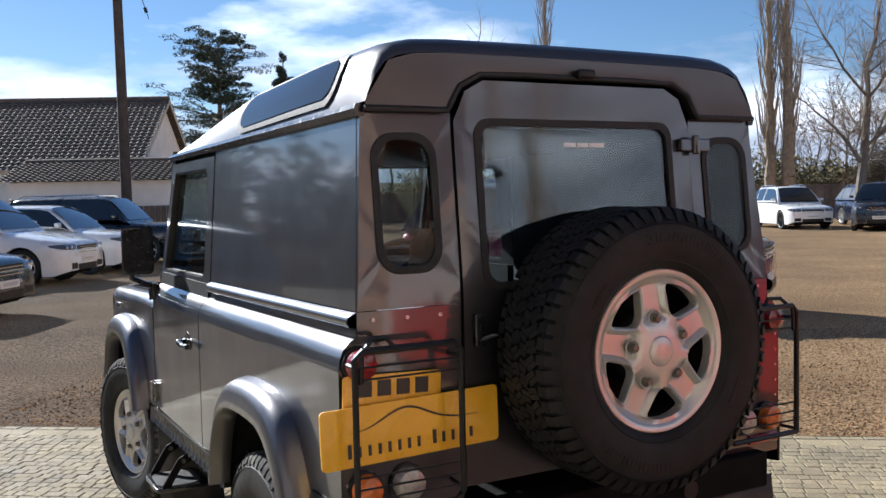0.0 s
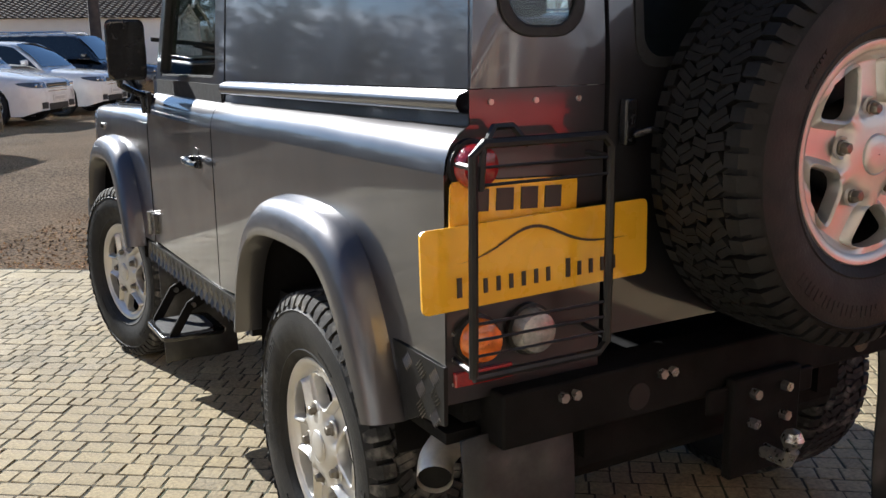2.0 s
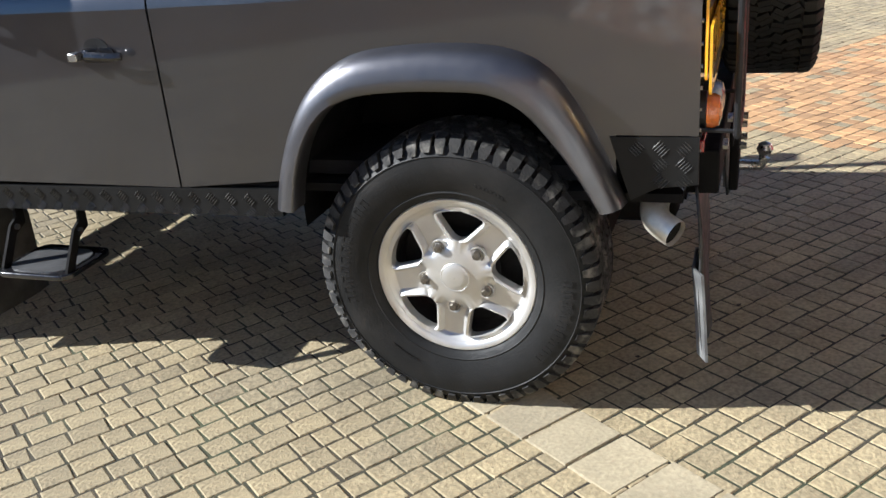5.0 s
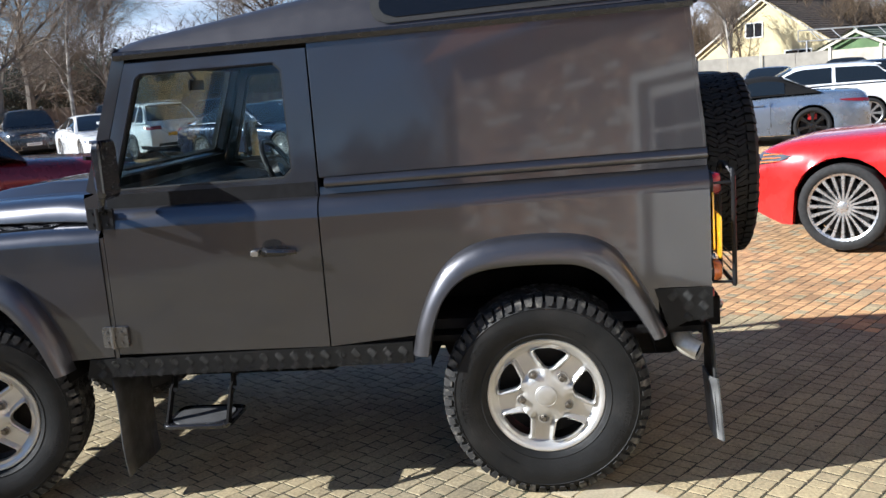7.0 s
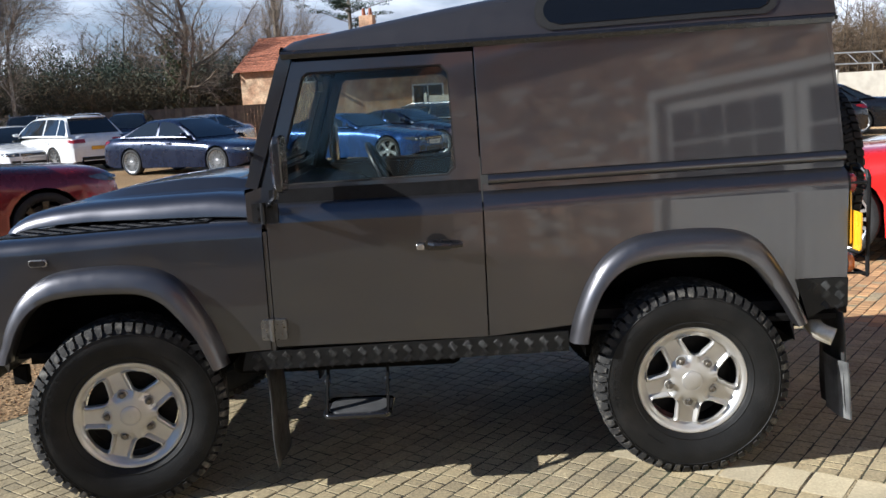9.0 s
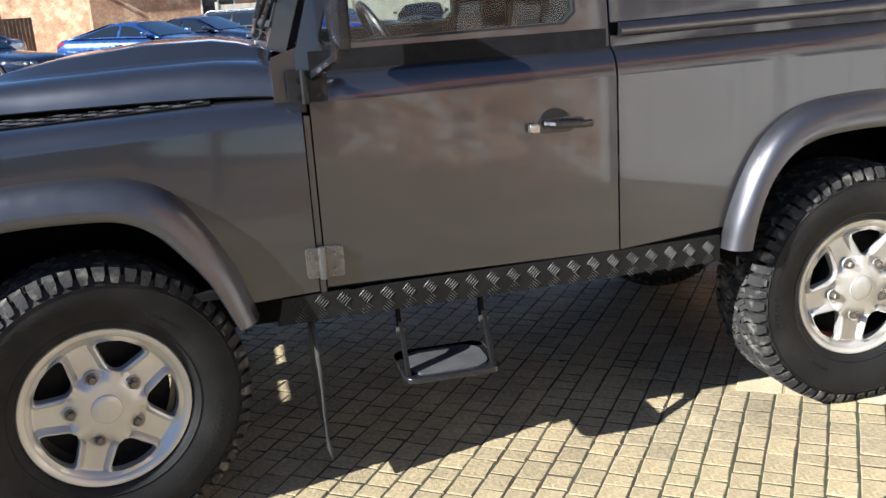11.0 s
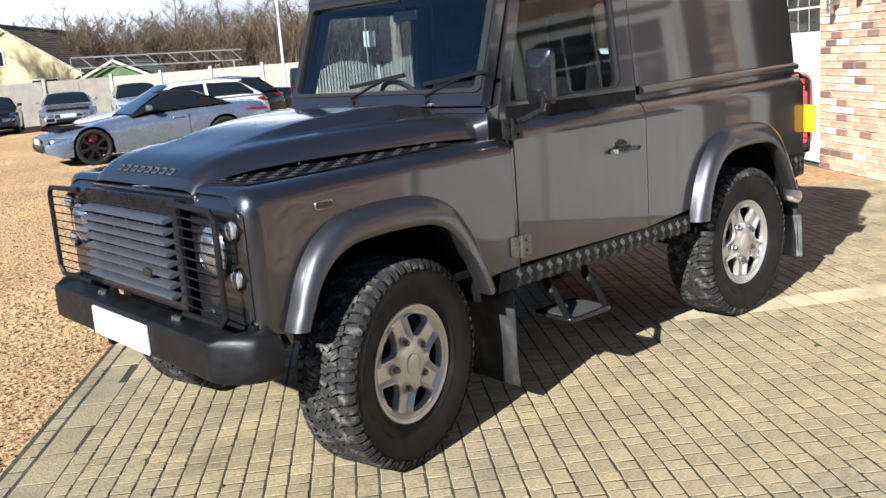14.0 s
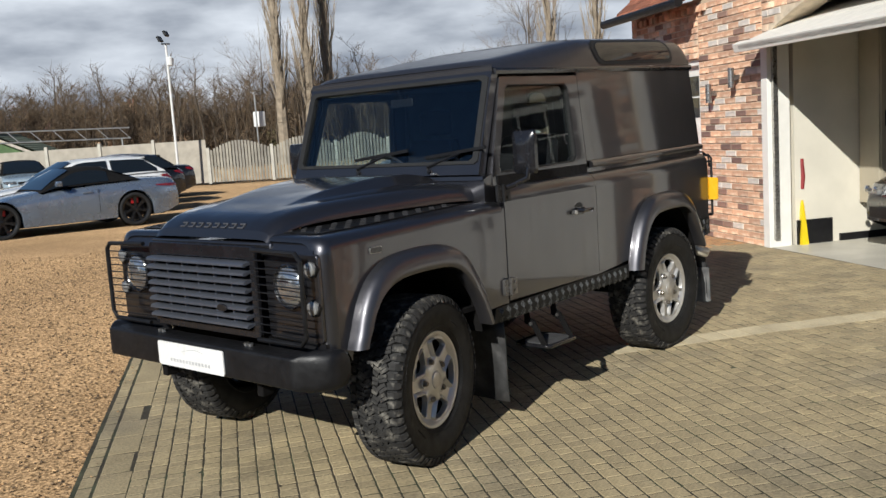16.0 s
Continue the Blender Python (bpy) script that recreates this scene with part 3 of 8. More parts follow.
room = tagged(part("wall_garage_inside", fbox(fbox(fbox(Geo(), 0.0, 0.12, -6.0, -0.31, 0.0, 2.7), -3.3, 0.12, -6.1, -6.0, 0.0, 2.7), -3.3, -3.15, -6.0, -0.31, 0, 2.7), WHITEWALL, smooth=False), "white painted garage walls", "wall", kind="structure")
tagged(part("floor_garage", fbox(Geo(), -3.2, 0.02, -6.0, 0.0, -0.05, 0.012), FLOORPAINT, smooth=False), "pale painted garage floor", "floor", kind="structure")
tagged(part("ceiling_garage", fbox(Geo(), -3.2, 0.12, -6.0, -0.31, 2.62, 2.70), SHADECEILING, smooth=False), "garage ceiling in a dark brown that carries the shade indoors", "ceiling", kind="structure")
tagged(part("baseboard", fbox(fbox(Geo(), -0.03, -0.001, -0.75, -0.32, 0.01, 0.28), -0.03, -0.001, -5.9, -0.85, 0.01, 0.09), BLACK, smooth=False), "dark plinth board along the garage wall", "baseboard", kind="structure")
cab = thing("wall_cupboard", "cream tall cupboard doors along the garage wall", "cupboard")
part("body", fbox(Geo(), -0.34, -0.02, -2.9, -1.1, 0.42, 2.3), CREAM, cab, smooth=False, bevel=0.006)
for q in (-2.88, -2.28, -1.68):
    dr = part("door", fbox(Geo(), -0.36, -0.341, q, q + 0.56, 0.45, 2.27), CREAM, cab, smooth=False, bevel=0.004)
    part("handle", fbox(Geo(), -0.385, -0.361, q + 0.49, q + 0.52, 1.25, 1.42), BLACK, dr, smooth=False)


def garage_door(name, s0, s1, label):
    """A closed timber door: two leaves of boards with a row of small panes above."""
    d = thing(name, label, "garage door", kind="structure")
    n = 2
    for k in range(n):
        a, b = lerp(s0, s1, k / n) + 0.01, lerp(s0, s1, (k + 1) / n) - 0.01
        lf = part("door_leaf", fbox(Geo(), a, b, -0.16, -0.11, 0.03, 2.10), WHITEWOOD, d, smooth=False)
        for t in range(int((b - a) / 0.1)):
            part("board", fbox(Geo(), a + 0.004 + t * 0.1, a + 0.096 + t * 0.1, -0.11, -0.10, 0.08, 1.38), WHITEWOOD, lf, smooth=False)
        for i in range(4):
            for j in range(2):
                p0, z0 = lerp(a + 0.09, b - 0.09, i / 4), 1.46 + j * 0.27
                part("pane", fbox(Geo(), p0 + 0.012, lerp(a + 0.09, b - 0.09, (i + 1) / 4) - 0.012, -0.112, -0.104, z0, z0 + 0.245), PANE, lf, smooth=False)
        part("handle", fbox(Geo(), (b - 0.08) if k == 0 else (a + 0.05), (b - 0.05) if k == 0 else (a + 0.08), -0.10, -0.07, 1.0, 1.16), BLACK, lf, smooth=False)
    part("frame", fbox(fbox(fbox(Geo(), s0 - 0.07, s0, -0.18, -0.05, 0, 2.17), s1, s1 + 0.07, -0.18, -0.05, 0, 2.17), s0, s1, -0.18, -0.05, 2.10, 2.17), WHITEWOOD, d, smooth=False)
    return d


garage_door("door_1", 1.56, 4.03, "white boarded double garage door with small panes, closed")
dd = garage_door("door_2", -6.1, -3.6, "white boarded double garage door with small panes, closed")
for o in dd.children_recursive:
    if o.data:
        o.data.transform(FAC @ Matrix.Translation((0, 0.20, 0)) @ FAC.inverted())
rf = thing("garage_roof", "red clay tiled roof over the garages", "roof", kind="structure")
PITCH = math.tan(radians(42))
deck = Geo().add([A(1.2, 0.30, EAVES - 0.05), A(3.42, 0.30, EAVES - 0.05), A(3.42, -3.4, EAVES - 0.05 + 3.7 * PITCH), A(1.2, -3.4, EAVES - 0.05 + 3.7 * PITCH),
                  A(1.2, -7.1, EAVES - 0.05), A(3.42, -7.1, EAVES - 0.05)], [(0, 1, 2, 3), (3, 2, 5, 4)])
deck.add([A(1.45, 0.12, 2.88), A(-1.65, 0.12, 5.08), A(-4.75, 0.12, 2.88), A(1.45, -7.1, 2.88), A(-1.65, -7.1, 5.08), A(-4.75, -7.1, 2.88)], [(0, 1, 4, 3), (1, 2, 5, 4)])
deck.add([A(-9.4, 0.30, EAVES - 0.05), A(-4.5, 0.30, EAVES - 0.05), A(-4.5, -3.4, EAVES - 0.05 + 3.7 * PITCH), A(-9.4, -3.4, EAVES - 0.05 + 3.7 * PITCH), A(-9.4, -7.1, EAVES - 0.05), A(-4.5, -7.1, EAVES - 0.05)], [(0, 1, 2, 3), (3, 2, 5, 4)])
part("roof_deck", deck, ROOFTILE, rf, smooth=False)
tl = Geo()
for r in range(24):
    for k in range(int(2.12 / 0.17)):
        s, q = 1.2 + k * 0.17 + (0.085 if r % 2 else 0), 0.32 - r * 0.10
        z = EAVES - 0.02 + (0.30 - q) * PITCH
        v = [A(s, q, z + 0.015), A(s + 0.163, q, z + 0.015), A(s + 0.163, q - 0.13, z + 0.13 * PITCH + 0.004), A(s, q - 0.13, z + 0.13 * PITCH + 0.004), A(s, q, z - 0.005), A(s + 0.163, q, z - 0.005)]
        tl.add(v, [(0, 1, 2, 3), (4, 5, 1, 0)])
o = part("tiles", tl, ROOFTILE, rf, smooth=False, clean=False)
o["kind"] = "stuff"
part("gutter", Geo().tube([A(1.2, 0.38, EAVES - 0.06), A(3.42, 0.38, EAVES - 0.06)], 0.055, 10), BLACK, rf)
den = Geo()
for k in range(13):
    fbox(den, 1.25 + k * 0.15, 1.33 + k * 0.15, 0.0, 0.05, EAVES - 0.16, EAVES - 0.08)
part("dentil_course", den, BRICKS, rf, smooth=False, clean=False)
for s, z in ((0.58, 1.885), (1.09, 1.735)):
    wlamp = thing("wall_lamp", "steel up-and-down wall lamp on the brick pier", "wall lamp", group="wall lamps on the brick pier")
    part("bracket", fbox(Geo(), s - 0.03, s + 0.03, 0.0, 0.06, z - 0.03, z + 0.03), STEEL, wlamp, smooth=False)
    part("tube", Geo().lathe([(0.001, -0.11), (0.035, -0.11), (0.035, 0.11), (0.001, 0.11)], 16, Matrix.Translation(A(s, 0.09, z))), STEEL, wlamp)
cone = thing("floor_sign", "folded yellow plastic wet-floor cone leaning in the garage doorway", "floor sign")
cm2 = FAC @ Matrix.Translation((-0.02, -0.38, 0.012)) @ Matrix.Diagonal((0.6, 0.7, 0.85, 1))
part("panel", Geo().rows([[(x * k, y * k, z) for x, y in ((-0.09, -0.06), (0.09, -0.06), (0.09, 0.06), (-0.09, 0.06))] for z, k in ((0, 1.0), (0.02, 0.98), (0.30, 0.6), (0.55, 0.25), (0.57, 0.15))], closed=True, caps=True, m=cm2), material("yellow_plastic", (0.75, 0.55, 0.01), rough=0.4, vary=0.08), cone)
hose = thing("hose_reel", "dark red hose hanging on the garage wall", "hose")
part("hose_coil", Geo().tube([A(0.02, -0.40, 0.62), A(0.01, -0.41, 0.75), A(0.02, -0.40, 0.95)], 0.03, 8), material("red_hose", (0.25, 0.03, 0.03), rough=0.5, vary=0.2), hose)
part("hose_tail", Geo().tube([A(0.02, -0.40, 0.95), A(0.022, -0.41, 1.1), A(0.025, -0.40, 1.2)], 0.008, 6), BLACK, hose)

# ---- parked cars ----
def paint_of(name, color, metal=0.4, rough=0.28):
    return material(name, color, rough=rough, metal=metal, coat=1.0, fine=0.04, fine_scale=700, wave=0.03, wave_scale=3, vary=0.05, scale=2)


CARGLASS = material("dark_car_glass", (0.010, 0.013, 0.015), rough=0.02, coat=0.8, spec=0.7)
CARTYRE = material("car_tyre", (0.014, 0.014, 0.014), rough=0.8, vary=0.3, scale=20)
CARRIM = material("car_alloy", (0.55, 0.55, 0.55), rough=0.3, metal=0.8, vary=0.15, scale=20)
CARRIMBLACK = material("black_car_alloy", (0.015, 0.015, 0.016), rough=0.3, metal=0.3, coat=0.5, vary=0.2, scale=20)
CHROME = material("chrome_trim", (0.7, 0.7, 0.7), rough=0.12, metal=1.0, vary=0.1)
HEADLAMP = material("headlamp_housing", (0.16, 0.165, 0.17), rough=0.1, metal=0.5, coat=1.0, vary=0.4, scale=16)
CALIPER = material("red_caliper", (0.5, 0.02, 0.02), rough=0.4)
wheel_cache = {}


def car_wheel(parent, m, r, rim, spokes, red):
    key = (round(r, 3), rim.name, spokes, red)
    if key not in wheel_cache:
        k = r * 0.76
        t = Geo().lathe([(k, 0.085), (k + 0.01, 0.10), (r * 0.9, 0.108), (r - 0.006, 0.092), (r, 0.06), (r, -0.08), (r * 0.9, -0.1), (k, -0.09)], 40)
        g = Geo().lathe([(k - 0.005, -0.06), (k - 0.01, 0.06), (k, 0.092), (k + 0.006, 0.098), (k - 0.012, 0.088)], 40).lathe([(0.04, 0.05), (0.045, 0.078), (0.03, 0.084), (0.001, 0.085)], 16)
        for j in range(spokes):
            a = 2 * math.pi * j / spokes
            w = 0.55 * math.pi * k * 0.5 / spokes
            mm = Matrix.Rotation(a, 4, "Z")
            g.rows([[(x, t_ * w * q, z - (0.03 if abs(t_) > 1 else 0)) for t_ in (-1.05, -1.0, 1.0, 1.05)] for x, z, q in ((0.035, 0.078, 0.9), (k * 0.5, 0.080, 0.7), (k - 0.005, 0.088, 1.25))], m=mm)
        d = Geo().lathe([(0.05, 0.03), (k * 0.82, 0.03), (k * 0.82, 0.01)], 32)
        c = Geo().box(k * 0.45, -0.08, 0.0, k * 0.86, 0.08, 0.055)
        wheel_cache[key] = [mesh_of("tyre", t, CARTYRE, angle=50), mesh_of("rim", g, rim, angle=40), mesh_of("brake_disc", d, ALLOYDARK), mesh_of("caliper", c, CALIPER if red else ALLOYDARK, smooth=False)]
    first = None
    for nm, me in zip(("wheel", "rim", "brake_disc", "caliper"), wheel_cache[key]):
        o = new(nm, me)
        if first is None:
            first, o.parent, o.matrix_basis = o, parent, m
        else:
            o.parent = first
    return first


STYLES = {   # length, width, height, wheelbase, front overhang, wheel radius, bonnet z, belt z, tail z, screen foot, roof front, roof rear, rear glass foot (from the nose)
    "suv": dict(L=4.75, W=1.90, H=1.69, wb=2.80, fo=0.92, r=0.37, hood=1.00, nose=0.86, belt=1.10, tail=1.08, ws=1.28, rf=2.05, rr=4.15, rg=4.62),
    "bigsuv": dict(L=4.95, W=2.00, H=1.80, wb=2.92, fo=0.90, r=0.39, hood=1.10, nose=0.98, belt=1.20, tail=1.16, ws=1.35, rf=1.95, rr=4.50, rg=4.86),
    "compact": dict(L=4.37, W=1.90, H=1.60, wb=2.66, fo=0.88, r=0.36, hood=0.99, nose=0.87, belt=1.08, tail=1.12, ws=1.20, rf=1.85, rr=3.75, rg=4.20),
    "saloon": dict(L=4.93, W=1.87, H=1.47, wb=2.97, fo=0.86, r=0.345, hood=0.90, nose=0.72, belt=0.98, tail=1.02, ws=1.55, rf=2.35, rr=3.45, rg=4.25),
    "hatch": dict(L=4.42, W=1.79, H=1.44, wb=2.70, fo=0.90, r=0.325, hood=0.92, nose=0.74, belt=0.98, tail=1.02, ws=1.30, rf=2.05, rr=3.75, rg=4.25),
    "coupe": dict(L=4.78, W=1.92, H=1.38, wb=2.72, fo=0.86, r=0.35, hood=0.97, nose=0.72, belt=0.99, tail=1.05, ws=1.75, rf=2.50, rr=3.25, rg=4.25),
    "roadster": dict(L=4.48, W=1.92, H=1.31, wb=2.62, fo=0.86, r=0.345, hood=0.86, nose=0.62, belt=0.93, tail=0.98, ws=1.65, rf=2.30, rr=2.95, rg=3.65),
}


def car(label, paint, style, at, heading, rim=None, spokes=10, roof=None, red=False, amber=False, rear_plate=YELLOW, front_plate=WHITEPLATE, lower=None, **over):
    """A parked car; at is the ground point under its middle, heading the way that its nose points (degrees from +y, anticlockwise)."""
    p = dict(STYLES[style], **over)
    L, W, H, r = p["L"], p["W"], p["H"], p["r"]
    ob = thing("car", label, "car", pose(at[0], at[1], ground_z(at[0], at[1]), 0, 0, heading), group="cars parked on the gravel")
    yf, yr = L / 2 - p["fo"], L / 2 - p["fo"] - p["wb"]
    Y = lambda k: L / 2 - k
    ra = r + 0.045
    ks = sorted({0.0, 0.03, 0.08, 0.16, 0.3, 0.5, p["ws"], (p["ws"] + p["rg"]) / 2, p["rg"], L - 0.5, L - 0.3, L - 0.14, L - 0.05, L} |
                {p["fo"] + ra * math.cos(radians(a)) for a in range(0, 181, 18)} | {p["fo"] + p["wb"] + ra * math.cos(radians(a)) for a in range(0, 181, 18)})
    rows = []
    for k in ks:
        y = Y(k)
        e0, e1 = min(1, k / 0.55), min(1, (L - k) / 0.5)
        half = W / 2 * (1 - 0.20 * (1 - e0) ** 2.2) * (1 - 0.14 * (1 - e1) ** 2.2)
        top = curve_at([(0, p["nose"] - 0.16), (0.03, p["nose"] - 0.06), (0.10, p["nose"]), (0.35, p["nose"] + 0.06), (p["ws"], p["hood"]), (p["ws"] + 0.25, p["belt"]), (p["rg"], p["tail"]), (L - 0.12, p["tail"] - 0.03), (L - 0.03, p["tail"] - 0.09), (L, p["tail"] - 0.22)], k)
        base = 0.20 + 0.10 * (1 - min(1, k / 0.3)) + 0.14 * (1 - min(1, (L - k) / 0.4))
        lift = base
        for c in (p["fo"], p["fo"] + p["wb"]):
            if abs(k - c) < ra:
                lift = max(lift, r + math.sqrt(ra * ra - (k - c) ** 2))
        if abs(abs(k - p["fo"]) - ra) < 1e-6 or abs(abs(k - p["fo"] - p["wb"]) - ra) < 1e-6:
            lift = base
        sec = [(0.90, lift), (0.985, lift + 0.004)]
        z0, z1 = lift, top
        for u, x in ((0.25, 0.995), (0.5, 1.0), (0.68, 0.995), (0.80, 0.975), (0.90, 0.93), (0.965, 0.84), (1.0, 0.66)):
            zz = lerp(0.26, top, u)
            sec.append((x, max(zz, lift + 0.006 + 0.01 * u)))
        sec.append((0.30, top + 0.012))
        sec.append((0.0, top + 0.016))
        half_pts = [(x * half, y, z) for x, z in sec]
        rows.append([(-a, b, c) for a, b, c in half_pts[:-1]] + half_pts[::-1])
    g = Geo().rows(rows, caps=True)
    part("body", g, paint, ob, angle=42)
    part("underside", Geo().box(-W / 2 * 0.88, Y(L - 0.35), 0.19, W / 2 * 0.88, Y(0.3), 0.30).box(-W / 2 * 0.72, Y(L - 0.3), 0.3, W / 2 * 0.72, Y(0.3), 0.75), UNDER, ob, smooth=False)
    if lower:
        for s in (-1, 1):
            part("side_skirt", Geo().box(s * (W / 2 - 0.05), yr + ra + 0.03, 0.20, s * (W / 2 + 0.004), yf - ra - 0.03, 0.36), lower, ob, bevel=0.02)
    # cabin
    tw, bw = W / 2 * 0.70, W / 2 * 0.93
    prof = [(p["ws"] - 0.02, 0.0), (p["rf"], 0.90), (p["rf"] + 0.25, 0.98), ((p["rf"] + p["rr"]) / 2, 1.0), (p["rr"] - 0.15, 0.965), (p["rr"], 0.92), (p["rg"], 0.0)]
    rows = []
    nseg = 26
    for i in range(nseg + 1):
        k = lerp(p["ws"] - 0.02, p["rg"], i / nseg)
        f = curve_at(prof, k)
        b = curve_at([(p["ws"], p["hood"]), (p["ws"] + 0.3, p["belt"]), (p["rg"], p["tail"])], k) - 0.02
        t = b + (H - b) * f
        half = [(0, t), (0.55 * tw, t - 0.012 * f), (0.86 * tw, t - 0.035 * f), (lerp(bw, tw, f), t - 0.085 * f), (lerp(bw, tw, f * 0.5), lerp(b, t, 0.45)), (bw * 0.995, b)]
        half = [(x, Y(k), z) for x, z in half]
        rows.append([(-x, y, z) for x, y, z in half[:0:-1]] + half)
    cabin = part("cabin", Geo().rows(rows), roof or paint, ob, angle=45)

    def cabin_x(k, h):
        f = curve_at(prof, k)
        return lerp(bw, tw, f * 0.5 * h / 0.45) if h < 0.45 else lerp(lerp(bw, tw, f * 0.5), lerp(bw, tw, f), (h - 0.45) / 0.45)

    def cabin_z(k, h):
        f = curve_at(prof, k)
        b = curve_at([(p["ws"], p["hood"]), (p["ws"] + 0.3, p["belt"]), (p["rg"], p["tail"])], k) - 0.02
        return lerp(b, b + (H - b) * f, h)

    panes = [(p["ws"] + 0.10, (p["rf"] + p["rr"]) / 2 - 0.06), ((p["rf"] + p["rr"]) / 2 + 0.02, p["rg"] - 0.22)]
    if L > 4.6 and style in ("suv", "bigsuv"):
        a, b = panes[1]
        panes = [panes[0], (a, lerp(a, b, 0.58)), (lerp(a, b, 0.63), b)]
    if style == "roadster":
        panes = [(p["ws"] + 0.10, p["rr"] + 0.05)]
    for s in (-1, 1):
        for k0, k1 in panes:
            rr = []
            for i in range(9):
                k = lerp(k0, k1, i / 8)
                hm = min(0.86, max(0.12, 1 - 0.09 / max(0.02, curve_at(prof, k) * (H - p["belt"]))))
                rr.append([(s * (cabin_x(k, h) + 0.006), Y(k), cabin_z(k, h)) for h in (0.09, lerp(0.09, hm, 0.5), hm)])
            part("side_window", Geo().rows(rr), CARGLASS, cabin)
        part("mirror", Geo().rows([[(s * (W / 2 * 0.93 + dx), Y(p["ws"] + 0.32) + dy, p["belt"] + 0.06 + dz) for dx, dz in ((0.02, -0.05), (0.17, -0.045), (0.19, 0.04), (0.05, 0.06))] for dy in (-0.05, 0.0, 0.06)], closed=True, caps=True), paint, ob, bevel=0.015)
    for nm, k0, k1, f0, f1 in (("windscreen", p["ws"], p["rf"], 0.06, 0.90), ("rear_window", p["rg"], p["rr"], 0.10, 0.88)):
        rr = []
        for u in (0.0, 0.33, 0.66, 1.0):
            k = lerp(k0, k1, lerp(f0, f1, u) / 0.92)
            f = curve_at(prof, k)
            b = curve_at([(p["ws"], p["hood"]), (p["ws"] + 0.3, p["belt"]), (p["rg"], p["tail"])], k) - 0.02
            t = b + (H - b) * f
            wv = lerp(bw, tw, f) * 0.90
            off = 0.010
            rr.append([(x * wv, Y(k) + (off if k0 < k1 else -off), t + 0.012 - 0.035 * f * abs(x) ** 3) for x in (-1, -0.8, -0.5, 0, 0.5, 0.8, 1)])
        part(nm, Geo().rows(rr), CARGLASS, cabin)
    # lamps, grille, plates
    hw = W / 2
    zl = p["nose"] - 0.10

    def on_nose(x):
        return Y(0.0) - 0.10 * abs(x / hw) ** 2 - 0.42 * max(0, abs(x / hw) - 0.6)

    def half_at(k):
        e0, e1 = min(1, k / 0.55), min(1, (L - k) / 0.5)
        return hw * (1 - 0.20 * (1 - e0) ** 2.2) * (1 - 0.14 * (1 - e1) ** 2.2)

    top_line = [(0, p["nose"] - 0.16), (0.03, p["nose"] - 0.06), (0.10, p["nose"]), (0.35, p["nose"] + 0.06), (p["ws"], p["hood"]), (p["ws"] + 0.25, p["belt"]), (p["rg"], p["tail"]), (L - 0.12, p["tail"] - 0.03), (L - 0.03, p["tail"] - 0.09), (L, p["tail"] - 0.22)]

    def skin(k, z):
        """Half width of the body at a place along it and a height."""
        u = (z - 0.26) / max(0.05, curve_at(top_line, k) - 0.26)
        return half_at(k) * curve_at([(0.25, 0.995), (0.5, 1.0), (0.68, 0.995), (0.80, 0.975), (0.90, 0.93), (0.965, 0.84), (1.0, 0.66)], min(1.0, max(0.25, u)))

    def lamp_skin(s, end, z, heights, span, inner, proud):
        """A lamp lens that wraps from the end of the car round onto its side; it narrows along the side."""
        rows = []
        for dz in heights:
            pts, k0 = [], 0.0
            while curve_at(top_line, k0 if end < 0 else L - k0) < z + dz and k0 < 0.3:
                k0 += 0.004
            for n, d in enumerate(span):
                zz = z + dz * (1 - 0.75 * (d / span[-1]) ** 2) + 0.03 * d / span[-1]
                k = (k0 + d) if end < 0 else L - k0 - d
                x = skin(k, zz) + proud
                if n == 0 and inner:
                    pts.append((s * inner * hw, Y(k) - end * proud, zz))
                pts.append((s * x, Y(k) - end * (proud if n < 2 else 0), zz))
            rows.append(pts)
        return Geo().rows(rows)

    for s in (-1, 1):
        span = (0.0, 0.02, 0.05, 0.10, 0.17, 0.26, 0.34)
        hl = part("headlamp", lamp_skin(s, -1, zl, (-0.05, -0.015, 0.02, 0.055), span, 0.50, 0.008), HEADLAMP, ob)
        for x, k in ((0.585, 0.03), (0.70, 0.055)):
            part("projector", Geo().lathe([(0.034, -0.01), (0.034, 0.012), (0.026, 0.020), (0.001, 0.026)], 14, Matrix.Translation((s * skin(k + 0.05, zl) * x / 0.70, Y(k) + 0.004, zl)) @ Matrix.Rotation(radians(-90), 4, "X")), LAMPGLASS, hl)
        if amber:
            for dz in (-0.03, 0.0, 0.03):
                part("amber_lamp", lamp_skin(s, -1, zl + dz, (-0.006, 0.006), (0.10, 0.16, 0.22, 0.28), None, 0.014), AMBERLENS, hl)
        zt = p["tail"] - (0.20 if style == "roadster" else 0.15)
        zs, span = ((-0.035, 0.0, 0.03), (0.0, 0.02, 0.06, 0.14, 0.26, 0.40, 0.52)) if style == "roadster" else ((-0.06, -0.02, 0.02, 0.055), (0.0, 0.02, 0.06, 0.12, 0.20, 0.30))
        part("tail_lamp", lamp_skin(s, 1, zt, zs, span, 0.46, 0.008), REDLENS, ob)
        part("fog_grille", Geo().box(s * hw * 0.48, Y(0.14), 0.33, s * hw * 0.76, Y(0.0) + 0.006, 0.45), BLACK, ob, bevel=0.01)
        part("exhaust_tip", Geo().tube([(s * hw * 0.6, Y(L - 0.2), 0.33), (s * hw * 0.6, Y(L) - 0.012, 0.33)], 0.04, 12), CHROME, ob)
